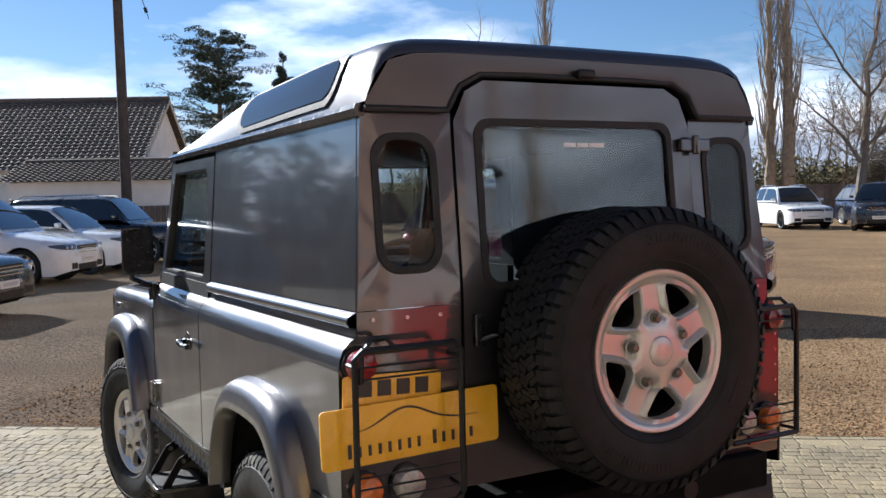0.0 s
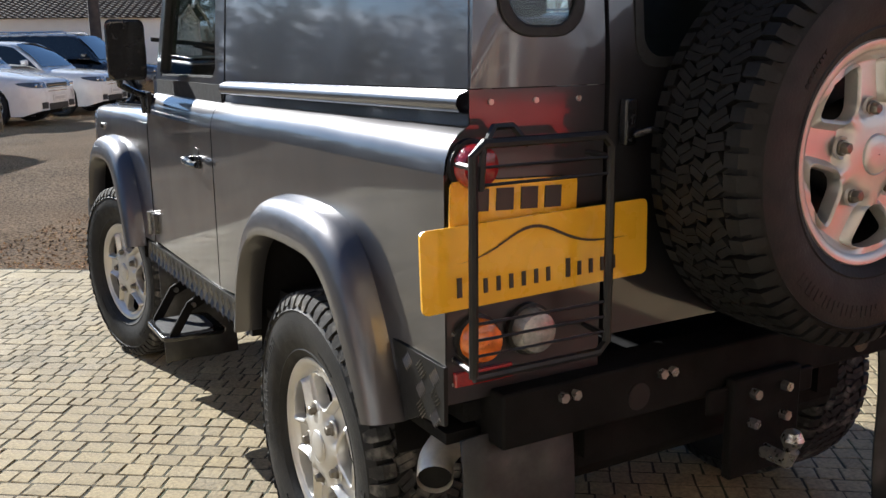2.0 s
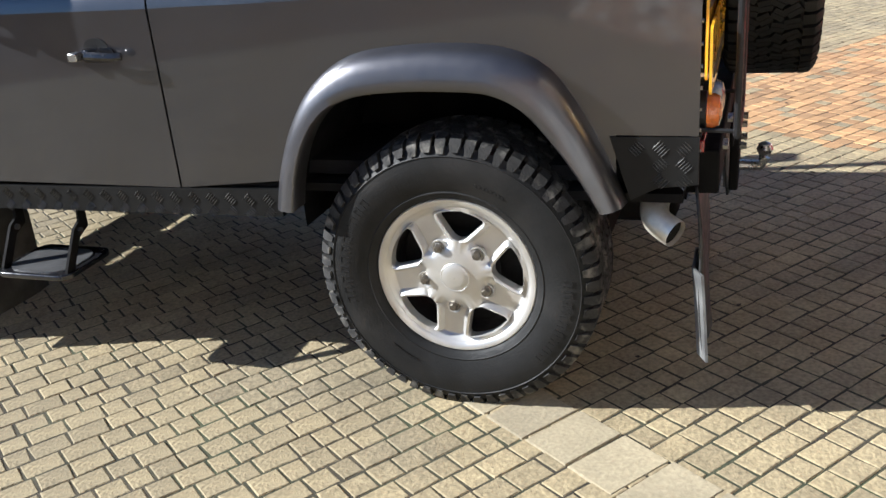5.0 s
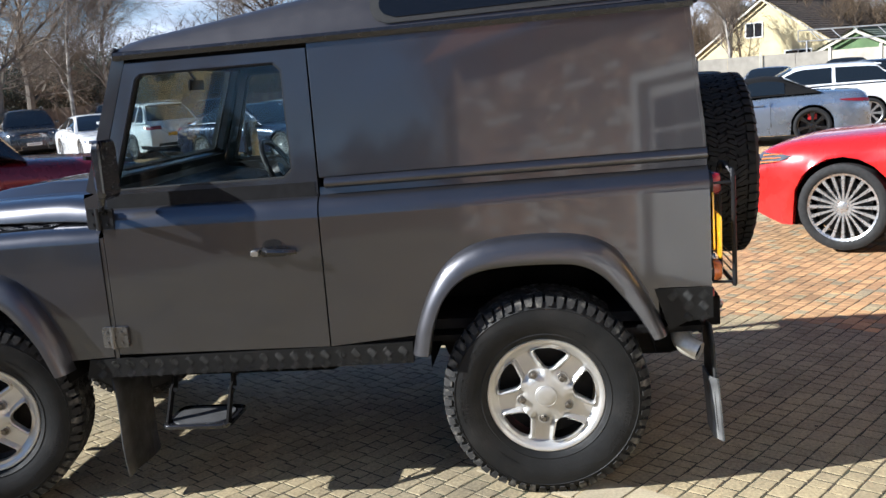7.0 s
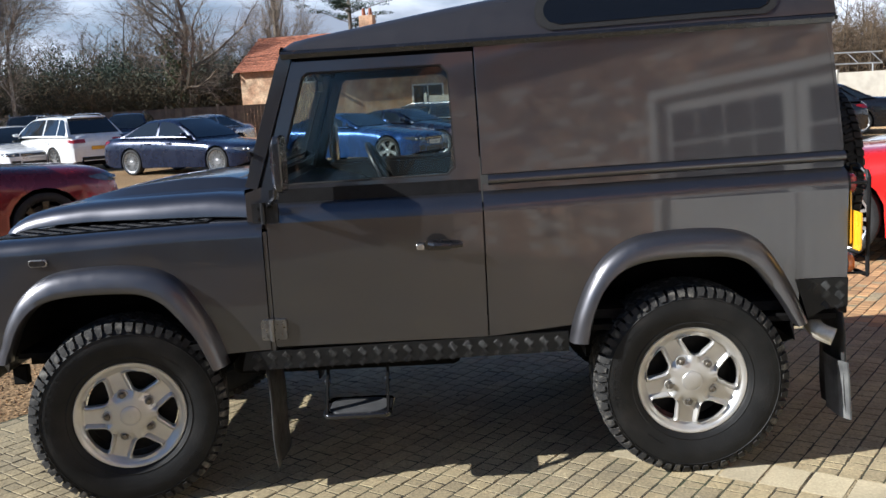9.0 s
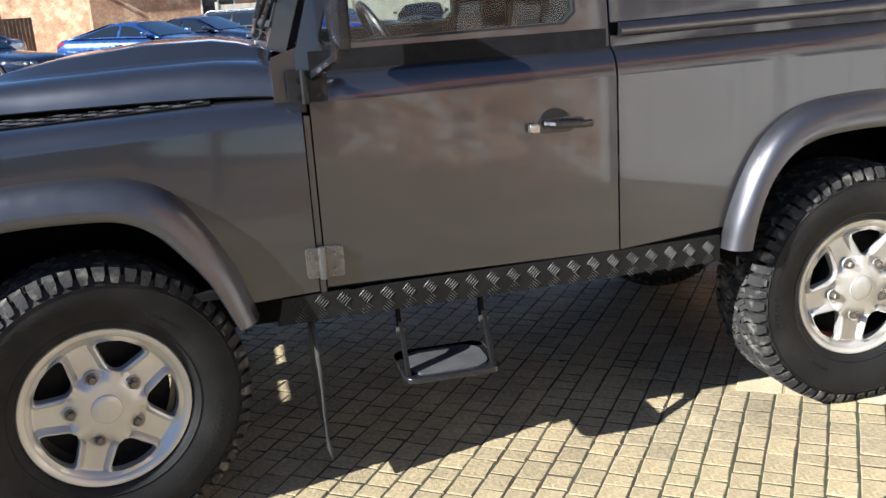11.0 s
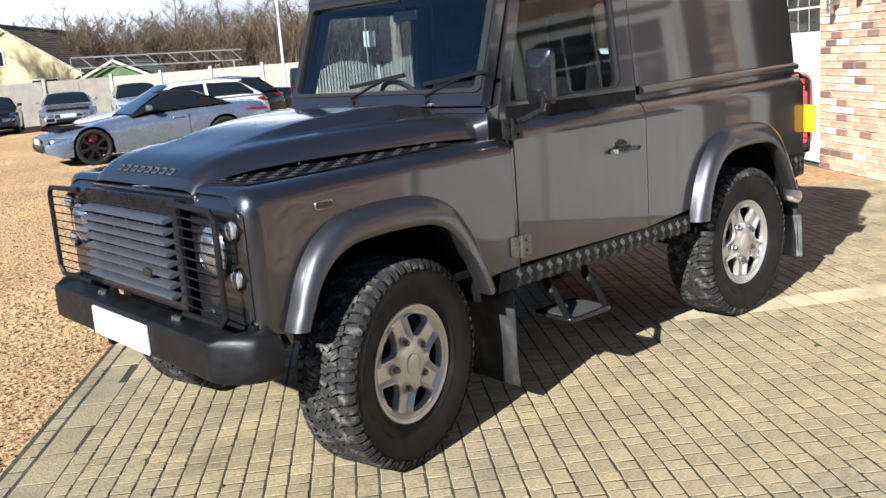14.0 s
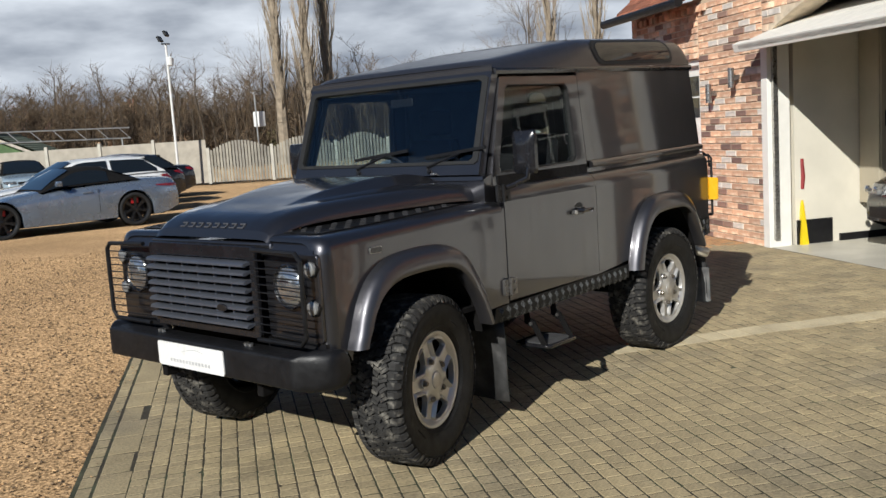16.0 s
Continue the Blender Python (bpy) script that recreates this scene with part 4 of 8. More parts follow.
        for k in ((0.42,) if style in ("coupe", "roadster") else (0.30, 0.62)):
            kk = lerp(p["ws"] + 0.2, p["rg"] - 0.2, k)
            part("door_handle", Geo().box(s * (hw - 0.01), Y(kk) - 0.10, p["belt"] - 0.17, s * (hw + 0.012), Y(kk) + 0.10, p["belt"] - 0.14), paint, ob, bevel=0.006)
            part("door_gap", Geo().box(s * (hw * 0.995 - 0.004), Y(kk + 0.22) - 0.003, 0.36, s * (hw * 0.999 + 0.0012), Y(kk + 0.22) + 0.003, p["belt"] - 0.10), BLACK, ob, smooth=False)
        for y in (yf, yr):
            car_wheel(ob, Matrix.Translation((s * (hw - 0.108), y, r)) @ Matrix.Rotation(radians(90 * s), 4, "Y"), r, rim or CARRIM, spokes, red)
    gz0, gz1 = (p["nose"] - 0.25, p["nose"] - 0.07)
    gr_ = part("grille", Geo().prism(rounded(-hw * 0.46, gz0, hw * 0.46, gz1, 0.03), lambda x, z, w: (x, Y(0.0) + 0.012 + w - 0.03 * abs(x / hw), z), -0.10, 0.0), BLACK, ob)
    for k in range(3):
        part("grille_bar", Geo().box(-hw * 0.44, Y(0.0) + 0.005, lerp(gz0, gz1, (k + 0.7) / 3.4) - 0.006, hw * 0.44, Y(0.0) + 0.016, lerp(gz0, gz1, (k + 0.7) / 3.4) + 0.006), CHROME, gr_, smooth=False)
    part("lower_intake", Geo().prism(rounded(-hw * 0.44, 0.30, hw * 0.44, 0.42, 0.02), lambda x, z, w: (x, Y(0.0) + 0.008 + w, z), -0.10, 0.0), BLACK, ob)
    part("front_plate", Geo().box(-0.26, Y(0.0) + 0.012, 0.46, 0.26, Y(0.0) + 0.03, 0.57), front_plate, ob, smooth=False)
    part("plate_bar", Geo().box(-0.21, Y(0.0) + 0.03, 0.49, 0.21, Y(0.0) + 0.033, 0.54), GREYINK, ob, smooth=False)
    part("rear_plate", Geo().box(-0.26, Y(L) - 0.03, p["tail"] - 0.42, 0.26, Y(L) - 0.012, p["tail"] - 0.31), rear_plate, ob, smooth=False)
    part("rear_valance", Geo().box(-hw * 0.62, Y(L) - 0.012, 0.36, hw * 0.62, Y(L) + 0.1, 0.46), BLACK, ob, bevel=0.02)
    if style in ("suv", "bigsuv"):
        for s in (-1, 1):
            part("roof_rail", Geo().tube([(s * tw * 0.92, Y(p["rf"] + 0.25), H - 0.03), (s * tw * 0.92, Y(p["rf"] + 0.35), H + 0.03), (s * tw * 0.92, Y(p["rr"] - 0.3), H + 0.02), (s * tw * 0.92, Y(p["rr"] - 0.15), H - 0.05)], 0.015, 6), CHROME, ob)
    if style in ("suv", "bigsuv", "hatch", "compact"):
        part("roof_spoiler", Geo().box(-tw * 0.85, Y(p["rr"] + 0.12), H - 0.10, tw * 0.85, Y(p["rr"] - 0.05), H - 0.055), roof or paint, cabin, bevel=0.02)
    return ob


WHITE = paint_of("white_car_paint", (0.78, 0.78, 0.77), metal=0.0)
SILVERBLUE = paint_of("silver_blue_car_paint", (0.30, 0.36, 0.45), metal=0.7)
SILVER = paint_of("silver_car_paint", (0.45, 0.46, 0.48), metal=0.7)
PALEBLUE = paint_of("pale_blue_car_paint", (0.45, 0.55, 0.62), metal=0.3)
REDP = paint_of("bright_red_car_paint", (0.62, 0.015, 0.012), metal=0.05)
DARKRED = paint_of("dark_red_car_paint", (0.17, 0.010, 0.018), metal=0.4)
NAVY = paint_of("navy_car_paint", (0.012, 0.018, 0.045), metal=0.4)
BLUE = paint_of("blue_car_paint", (0.01, 0.04, 0.35), metal=0.3)
MIDBLUE = paint_of("mid_blue_car_paint", (0.03, 0.08, 0.25), metal=0.5)
BLACKP = paint_of("black_car_paint", (0.01, 0.01, 0.012), metal=0.2)
DARKGREY = paint_of("dark_grey_car_paint", (0.06, 0.065, 0.07), metal=0.6)
SOFTTOP = material("black_fabric_hood", (0.008, 0.0075, 0.0075), rough=0.9, spec=0.2, vary=0.2, scale=20, bump=0.2, bump_scale=300)

# ---- the off-road vehicle: origin under the middle of its rear axle, nose towards +y ----
SIDE, WAIST_X, TOP_X = 0.800, 0.745, 0.705
Z_SILL, Z_SHOULDER, Z_WAIST, Z_GUTTER = 0.625, 1.15, 1.30, 1.815
Y_REAR, Y_DOOR_R, Y_DOOR_F, Y_NOSE = -0.635, 0.835, 1.715, 3.00
truck = thing("off_road_vehicle", "dark grey metallic boxy hard-top off-road vehicle on block paving", "off-road vehicle")

HINGE = material("grey_hinge_metal", (0.17, 0.165, 0.16), rough=0.32, metal=0.75, vary=0.15, scale=20)
SHOULDER = [(SIDE, Z_SHOULDER), (SIDE - 0.004, 1.178), (SIDE - 0.014, 1.203), (SIDE - 0.032, 1.222), (WAIST_X + 0.004, 1.233)]
ARCH_OUT = [(0.505, 0.590), (0.478, 0.70), (0.425, 0.83), (0.35, 0.938), (0.24, 1.006), (0.10, 1.028), (-0.06, 1.030), (-0.19, 1.012), (-0.285, 0.962), (-0.36, 0.86), (-0.42, 0.745), (-0.468, 0.630)]
ARCH_IN = [(0.432, 0.590), (0.408, 0.70), (0.365, 0.80), (0.30, 0.872), (0.21, 0.912), (0.09, 0.925), (-0.05, 0.925), (-0.15, 0.915), (-0.228, 0.875), (-0.295, 0.80), (-0.355, 0.715), (-0.410, 0.620)]
ARCH_CUT = [(lerp(a[0], b[0], 0.5), lerp(a[1], b[1], 0.5)) for a, b in zip(ARCH_OUT, ARCH_IN)]


def side_at(sign):
    """Maps (along, up, depth inwards) onto the lower body side."""
    return lambda y, z, w: (sign * (SIDE - w), y, z)


def upper_x(z):
    return lerp(WAIST_X, TOP_X, (z - Z_WAIST) / (Z_GUTTER - Z_WAIST))


def upper_at(sign):
    return lambda y, z, w: (sign * (upper_x(z) - w), y, z)


def shoulder_rows(sign, y0, y1, tail=()):
    prof = SHOULDER + list(tail)
    return [[(sign * x, y, z) for x, z in prof] for y in (y0, y1)]


def fine_arc(pts, n=4):
    """A smoother polyline through pts (Catmull-Rom)."""
    out = []
    for i in range(len(pts) - 1):
        p0, p1, p2, p3 = (Vector(pts[max(0, min(len(pts) - 1, i + k))]) for k in (-1, 0, 1, 2))
        for k in range(n):
            t = k / n
            out.append(tuple(0.5 * ((2 * p1) + (p2 - p0) * t + (2 * p0 - 5 * p1 + 4 * p2 - p3) * t * t + (3 * p1 - p0 - 3 * p2 + p3) * t ** 3)))
    return out + [tuple(pts[-1])]


# flap grey: scuffed rubber plus the sunlight on it, in one colour
SUNLITSCUFF = material("scuffed_grey_rubber", (0.17, 0.17, 0.165), rough=0.55, vary=0.3, scale=9, bump=0.15, bump_scale=80, second=(0.08, 0.08, 0.08), second_scale=6)
STEPGREY = material("grey_rubber_step", (0.065, 0.065, 0.066), rough=0.42, vary=0.25, scale=12, bump=0.2, bump_scale=150)


def ridge(geo, h, w, l, m, sign):
    """One raised bar of chequer plate: a lens-shaped ridge that tapers to both ends."""
    v = [(-sign * 0.001, 0, -l), (-sign * 0.001, w, -l * 0.3), (-sign * 0.001, w, l * 0.3), (-sign * 0.001, 0, l), (-sign * 0.001, -w, l * 0.3), (-sign * 0.001, -w, -l * 0.3), (sign * h, 0, -l * 0.55), (sign * h, 0, l * 0.55)]
    geo.add(v, [(0, 1, 6), (1, 2, 7, 6), (2, 3, 7), (3, 4, 7), (4, 5, 6, 7), (5, 0, 6)], m)


WING_R, WING_F = 1.092, 1.050   # height of the wing's side edge at the door and at the nose


def wing_z(y):
    return lerp(WING_R, WING_F, (y - 1.735) / 1.195)


def body_side(sign):
    # rear quarter: flat panel with its wheel opening, shoulder, inner rail
    cut = fine_arc(ARCH_CUT, 3)
    out = [(Y_DOOR_R - 0.006, Z_SILL), (Y_DOOR_R - 0.006, Z_SHOULDER), (Y_REAR, Z_SHOULDER), (Y_REAR, 0.80)] + [(-0.44, 0.80)] + cut[::-1]
    out = [p for p in out if not (p[1] < Z_SILL and p[0] > 0)]
    g = Geo().prism(out, side_at(sign), 0.0, 0.004)
    g.rows(shoulder_rows(sign, Y_REAR, Y_DOOR_R - 0.006, [(WAIST_X, 1.262)]))
    part("rear_quarter_panel", g, PAINT, truck, weld=0.001)
    # front wing
    cut = [(y + 2.375, z - 0.02) for y, z in fine_arc(ARCH_CUT, 3)]
    out = [(1.735, Z_SILL - 0.01)] + [p for p in cut[::-1] if p[1] > 0.6 or p[0] > 2.4]
    out += [(2.87, 0.615), (2.93, 0.625), (2.93, WING_F)] + [(y, wing_z(y)) for y in (2.8, 2.6, 2.4, 2.2, 2.0)] + [(1.735, WING_R)]
    g = Geo().prism(out, side_at(sign), 0.0, 0.004)
    g.f = [f for f in g.f if not all(g.v[i][2] > WING_F - 0.002 for i in f)]
    ys = [1.735, 2.0, 2.2, 2.4, 2.6, 2.8, 2.93]
    prof = [(SIDE, 0.0), (SIDE - 0.003, 0.016), (SIDE - 0.011, 0.034), (SIDE - 0.027, 0.050), (SIDE - 0.05, 0.060), (SIDE - 0.085, 0.064), (SIDE - 0.36, 0.066)]
    g.rows([[(sign * x, y, wing_z(y) + h) for x, h in prof] for y in ys])
    # rounded front edge of the wing
    nose = []
    for k in range(6):
        a = radians(18 * k)
        dx, dy = 0.07 * (1 - math.cos(a)), 0.07 * math.sin(a)
        nose.append([(sign * (SIDE - dx), 2.93 + dy, z - (0 if z < 1 else 0.35 * dx)) for z in (0.625, 0.75, 0.9, 0.98, WING_F)] +
                    [(sign * (x - dx), 2.93 + dy * (1 - 0.25 * i / 6), WING_F + h - 0.35 * dx) for i, (x, h) in enumerate(prof[1:], 1)])
    g.rows(nose)
    g.rows([[(sign * (SIDE - 0.07), 2.999, z) for z in (0.625, 1.03)], [(sign * (SIDE - 0.12), 3.0, z) for z in (0.60, 1.03)]])
    part("front_wing", g, PAINT, truck, weld=0.0012, angle=40)
    # pillar strip between wing and door
    g = Geo().box(sign * 0.70, 1.7155, Z_SILL - 0.02, sign * (SIDE - 0.003), 1.731, 1.115)
    part("hinge_pillar", g, PAINT, truck, smooth=False)
    # door: lower skin with shoulder, upper frame with window opening
    out = [(Y_DOOR_F - 0.004, Z_SILL), (Y_DOOR_F - 0.004, Z_SHOULDER), (Y_DOOR_R, Z_SHOULDER), (Y_DOOR_R, Z_SILL)]
    g = Geo().prism(out, side_at(sign), -0.001, 0.03)
    g.rows(shoulder_rows(sign, Y_DOOR_R, Y_DOOR_F - 0.004, [(WAIST_X + 0.002, 1.24)]))
    door = part("side_door", g, PAINT, truck, weld=0.001)
    frame_out = [(Y_DOOR_R, 1.235), (1.735, 1.235), (1.735, 1.275), (1.575, 1.795), (Y_DOOR_R + 0.01, 1.795)]
    win = [(0.965, 1.305), (1.655, 1.300), (1.668, 1.315), (1.538, 1.735), (1.515, 1.752), (0.975, 1.752), (0.945, 1.722), (0.932, 1.335)]
    part("door_frame", Geo().ring(frame_out, win, upper_at(sign), -0.002, 0.035), PAINT, door, angle=30)
    part("inner_trim", Geo().ring([(Y_DOOR_R + 0.002, 1.10), (1.715, 1.10), (1.715, 1.275), (1.565, 1.785), (Y_DOOR_R + 0.012, 1.785)], win, upper_at(sign), 0.036, 0.052), LINING, door, "black inner door trim", angle=30)
    part("door_card", Geo().box(sign * 0.66, Y_DOOR_R + 0.01, 0.68, sign * 0.755, 1.70, 1.285), LINING, door, smooth=False)
    seal_in = [(lerp(p[0], 1.28, 0.018), lerp(p[1], 1.53, 0.03)) for p in win]
    part("window_seal", Geo().ring(win, seal_in, upper_at(sign), 0.002, 0.03), SEAL, door)
    gl = part("door_glass", Geo().prism(seal_in, upper_at(sign), 0.018, 0.022), DOORGLASS, door, smooth=False)
    gl.visible_shadow = False
    # handle: dark recess plate, bar and bright lock
    h = part("door_handle", Geo().prism(rounded(0.965, 1.0, 1.075, 1.045, 0.018), side_at(sign), -0.006, 0.0)
             .tube([(sign * (SIDE + 0.012), 1.055, 1.030), (sign * (SIDE + 0.034), 1.035, 1.027), (sign * (SIDE + 0.036), 0.95, 1.022), (sign * (SIDE + 0.026), 0.925, 1.022)], 0.012, 8), BLACKGLOSS, door)
    part("handle_recess", Geo().prism([(1.025 + 0.042 * math.cos(a / 10 * math.pi), 1.043 + 0.030 * math.sin(a / 10 * math.pi)) for a in range(20)], side_at(sign), -0.0025, 0.0), BLACK, h, smooth=False)
    part("lock", Geo().box(sign * (SIDE + 0.004), 1.078, 1.008, sign * (SIDE + 0.03), 1.108, 1.033), STEEL, h, "bright lock barrel", bevel=0.003)
    # hinges
    for z, x in ((0.70, SIDE), (1.195, SIDE - 0.012)):
        g = Geo()
        for y0, y1 in ((1.725, 1.765), (1.66, 1.715)):
            g.prism(rounded(y0, z - 0.042, y1, z + 0.042, 0.008, 3), lambda y, zz, w: (sign * (x + w), y, zz), 0.0, 0.016)
        g.tube([(sign * (x + 0.018), 1.72, z - 0.045), (sign * (x + 0.018), 1.72, z + 0.045)], 0.011, 10)
        for y in (1.745, 1.685):
            for dz in (-0.022, 0.022):
                g.tube([(sign * (x + 0.012), y, z + dz), (sign * (x + 0.022), y, z + dz)], 0.006, 6)
        part("door_hinge", g, HINGE if z < 1 else BLACK, door, weld=0.0005)
    # upper side panel, waist rail, gutter
    up = upper_at(sign)
    g = Geo().prism([(Y_REAR + 0.004, 1.298), (Y_DOOR_R - 0.005, 1.298), (Y_DOOR_R + 0.005, Z_GUTTER), (Y_REAR + 0.02, Z_GUTTER)], up, 0.0, 0.02)
    part("upper_side_panel", g, PAINT, truck, smooth=False, bevel=0.003)
    prof = [(0.745, 1.256), (0.766, 1.259), (0.774, 1.272), (0.770, 1.288), (0.748, 1.298)]
    rail = Geo().rows([[(sign * x, y, z) for x, z in prof] for y in (Y_REAR, Y_DOOR_R - 0.03)])
    rail.add([(sign * x, Y_DOOR_R - 0.03, z) for x, z in prof], [(0, 1, 2, 3, 4)])
    part("waist_rail", rail, PAINT, truck, angle=60)
    g = Geo()
    for k in range(22):
        y = Y_REAR + 0.03 + k * (Y_DOOR_R - Y_REAR - 0.1) / 21
        g.tube([(sign * WAIST_X, y, 1.243), (sign * (WAIST_X + 0.0025), y, 1.243)], 0.0045, 6)
    part("rivet_row", g, PAINT, truck)["kind"] = "stuff"
    prof = [(TOP_X - 0.01, 1.808), (TOP_X + 0.012, 1.808), (TOP_X + 0.018, 1.826), (TOP_X + 0.012, 1.838), (TOP_X - 0.012, 1.836)]
    g = Geo().rows([[(sign * x, y, z) for x, z in prof] for y in (Y_REAR - 0.006, 1.615)], closed=True, caps=True)
    part("rain_gutter", g, BLACKGLOSS, truck)
    # chequer plates: sill strip and rear corner
    plate = part("sill_chequer_plate", Geo().prism([(0.505, 0.548), (0.505, Z_SILL + 0.004), (1.84, 0.606), (1.86, 0.53)], side_at(sign), -0.006, 0.03), CHEQUER, truck, "black chequer plate strip along the sill", smooth=False)
    bars = Geo()
    for k in range(21):
        for row in (0, 1):
            y, z = 0.545 + k * 0.0625, (0.561 if row == 0 else 0.601) - 0.0115 * (k / 20) - 0.004
            lean = 1 if row else -1
            for j in range(5):
                c = Matrix.Translation((sign * (SIDE + 0.0065), y, z)) @ Matrix.Rotation(radians(45 * lean), 4, "X") @ Matrix.Translation((0, (j - 2) * 0.0074, 0))
                ridge(bars, 0.0022, 0.0015, 0.0165, c, sign)
    part("tread_pattern", bars, CHEQUERBAR, plate, smooth=False, clean=False)["kind"] = "stuff"
    plate = part("corner_chequer_plate", Geo().prism([(-0.425, 0.797), (Y_REAR - 0.002, 0.797), (Y_REAR - 0.002, 0.680), (-0.54, 0.668), (-0.475, 0.635), (-0.455, 0.70)], side_at(sign), -0.005, 0.004), CHEQUER, truck, smooth=False)
    bars = Geo()
    for i in range(3):
        for k in range(3):
            y, z = Y_REAR + 0.032 + k * 0.056, 0.768 - i * 0.041
            if k == 2 and i:
                continue
            for j in range(5):
                c = Matrix.Translation((sign * (SIDE + 0.0055), y, z)) @ Matrix.Rotation(radians(45 if (i + k) % 2 else -45), 4, "X") @ Matrix.Translation((0, (j - 2) * 0.0072, 0))
                ridge(bars, 0.0022, 0.0015, 0.0170, c, sign)
    part("tread_pattern", bars, CHEQUERBAR, plate, smooth=False, clean=False)["kind"] = "stuff"
    # wheel arch flares
    for dy, dz, mirror in ((0.0, 0.0, False), (2.375, -0.03, False)):
        o, i = fine_arc(ARCH_OUT, 4), fine_arc(ARCH_IN, 4)
        if dy:
            lift = lambda y, z: z if z > 0.72 else lerp(0.645 if y > 0 else 0.525, 0.72, (z - 0.575) / 0.145)
            o, i = [(y, lift(y, z)) for y, z in o], [(y, lift(y, z)) for y, z in i]
        rows = []
        for (oy, oz), (iy, iz) in zip(o, i):
            sec = [(0.0, 0.799), (0.05, 0.826), (0.13, 0.846), (0.27, 0.860), (0.47, 0.870), (0.72, 0.876), (0.93, 0.878), (1.0, 0.872), (0.99, 0.80)]
            rows.append([(sign * x, lerp(oy, iy, t) + dy, lerp(oz, iz, t) + dz) for t, x in sec])
        part("wheel_arch_flare", Geo().rows(rows), FLARE, truck, "wide painted wheel arch flare with satin sheen", angle=50)
        # dark wheel well behind the opening
        arc = [(0.42, 0.64 if dy else 0.50)] + [p for p in fine_arc(ARCH_IN, 2)[1:-1] if not (dy and p[0] > 0 and p[1] < 0.66)] + [(-0.41, 0.52)]
        g = Geo().rows([[(sign * x, y * 1.04 + dy, z + 0.02 + dz) for y, z in arc] for x in (0.80, 0.36)])
        g.add([(sign * 0.36, y * 1.04 + dy, z + 0.02 + dz) for y, z in arc], [tuple(range(len(arc)))])
        part("wheel_well", g, UNDER, truck)
    # side indicator on the wing
    d = part("side_repeater", Geo().prism(rounded(2.62, 1.010, 2.695, 1.040, 0.010), side_at(sign), -0.008, 0.0), STEEL, truck, "small side indicator in a bright bezel", bevel=0.002)
    part("lens", Geo().prism(rounded(2.624, 1.014, 2.691, 1.036, 0.008), side_at(sign), -0.011, -0.008), BLACKGLOSS, d)
    # chequered wing top, half hidden under the bonnet's edge
    top_z = lambda y: wing_z(y) + 0.0695
    g = Geo().prism([(0.590, 1.97), (0.716, 1.97), (0.714, 2.60), (0.700, 2.80), (0.682, 2.895), (0.42, 2.895)], lambda x, y, w: (sign * x, y, top_z(y) + w), 0.0, -0.003)
    top = part("wing_top_chequer_plate", g, CHEQUER, truck, smooth=False)
    bars = Geo()
    for k in range(19):
        y = 2.005 + k * 0.047
        for j in range(6):
            x = 0.692 - j * 0.046
            if x > lerp(0.60, 0.43, (y - 1.97) / 0.925) and (x < 0.68 or y < 2.75):
                for i in range(5):
                    c = Matrix.Translation((sign * x, y, top_z(y) + 0.0008)) @ Matrix.Rotation(radians(45 if (k + j) % 2 else -45), 4, "Z") @ Matrix.Rotation(radians(-90), 4, "Y") @ Matrix.Translation((0, (i - 2) * 0.0066, 0))
                    ridge(bars, 0.0020, 0.0016, 0.0150, c, 1)
    part("tread_pattern", bars, WINGBAR, top, smooth=False, clean=False)["kind"] = "stuff"
    # mud flaps
    flap = lambda y, x0, x1, z0, z1, lean, bend: Geo().rows([[(sign * lerp(x0, x1, i / 4), y + lean * (1 - k / 6) + bend * math.sin(k / 6 * 3) + 0.006 * math.sin(i * 1.7 + k), lerp(z0, z1, k / 6)) for i in range(5)] for k in range(7)])
    for args, nm in (((1.770, 0.790, 0.48, 0.092, 0.52, -0.02, 0.0), "front"), ((-0.635, 0.765, 0.50, 0.185, 0.64, -0.03, 0.0), "rear")):
        ob = part("mud_flap", flap(*args), RUBBER, truck, "black rubber mud flap with scuffed edge")
        k = ob.modifiers.new("thick", "SOLIDIFY")
        k.thickness = 0.008
        if nm == "rear":
            # added panel whose grey paints the sunlit, scuffed lower flap
            edge = [[(sign * x, y + q, z) for x, y in ((0.60, -0.620), (0.735, -0.622), (0.782, -0.648), (0.782, -0.655), (0.735, -0.630), (0.60, -0.628))] for z, q in ((0.18, -0.018), (0.30, -0.010), (0.43, 0.0))]
            part("scuffed_panel", Geo().rows(edge, closed=True, caps=True), SUNLITSCUFF, ob, "grey lower half with scuffing and sunlight in its colour", smooth=False)
    # folding side step on two arms
    g = Geo()
    outline = rounded(1.245, -0.905, 1.530, -0.665, 0.04)
    g.prism(outline, lambda y, x, w: (-sign * x, y, 0.335 + w), 0.0, 0.018)
    step = part("side_step", g, BLACKGLOSS, truck, "black fold-down side step on black brackets", bevel=0.004)
    part("tread_pad", Geo().prism(rounded(1.270, -0.885, 1.505, -0.700, 0.06), lambda y, x, w: (-sign * x, y, 0.353 + w), 0.0, 0.004), STEPGREY, step)
    for y in (1.262, 1.513):
        part("step_arm", Geo().prism([(0.884, 0.340), (0.878, 0.360), (0.806, 0.474), (0.776, 0.490), (0.768, 0.545), (0.738, 0.545), (0.742, 0.462), (0.790, 0.440), (0.842, 0.356), (0.842, 0.340)], lambda x, z, w: (sign * x, y + w, z), -0.005, 0.005), UNDER, step, smooth=False)
        part("step_bolt", Geo().tube([(sign * 0.785, y - 0.013, 0.462), (sign * 0.785, y + 0.013, 0.462)], 0.010, 8), HINGE, step)
    # door mirror
    my, mz = 1.625, 1.40
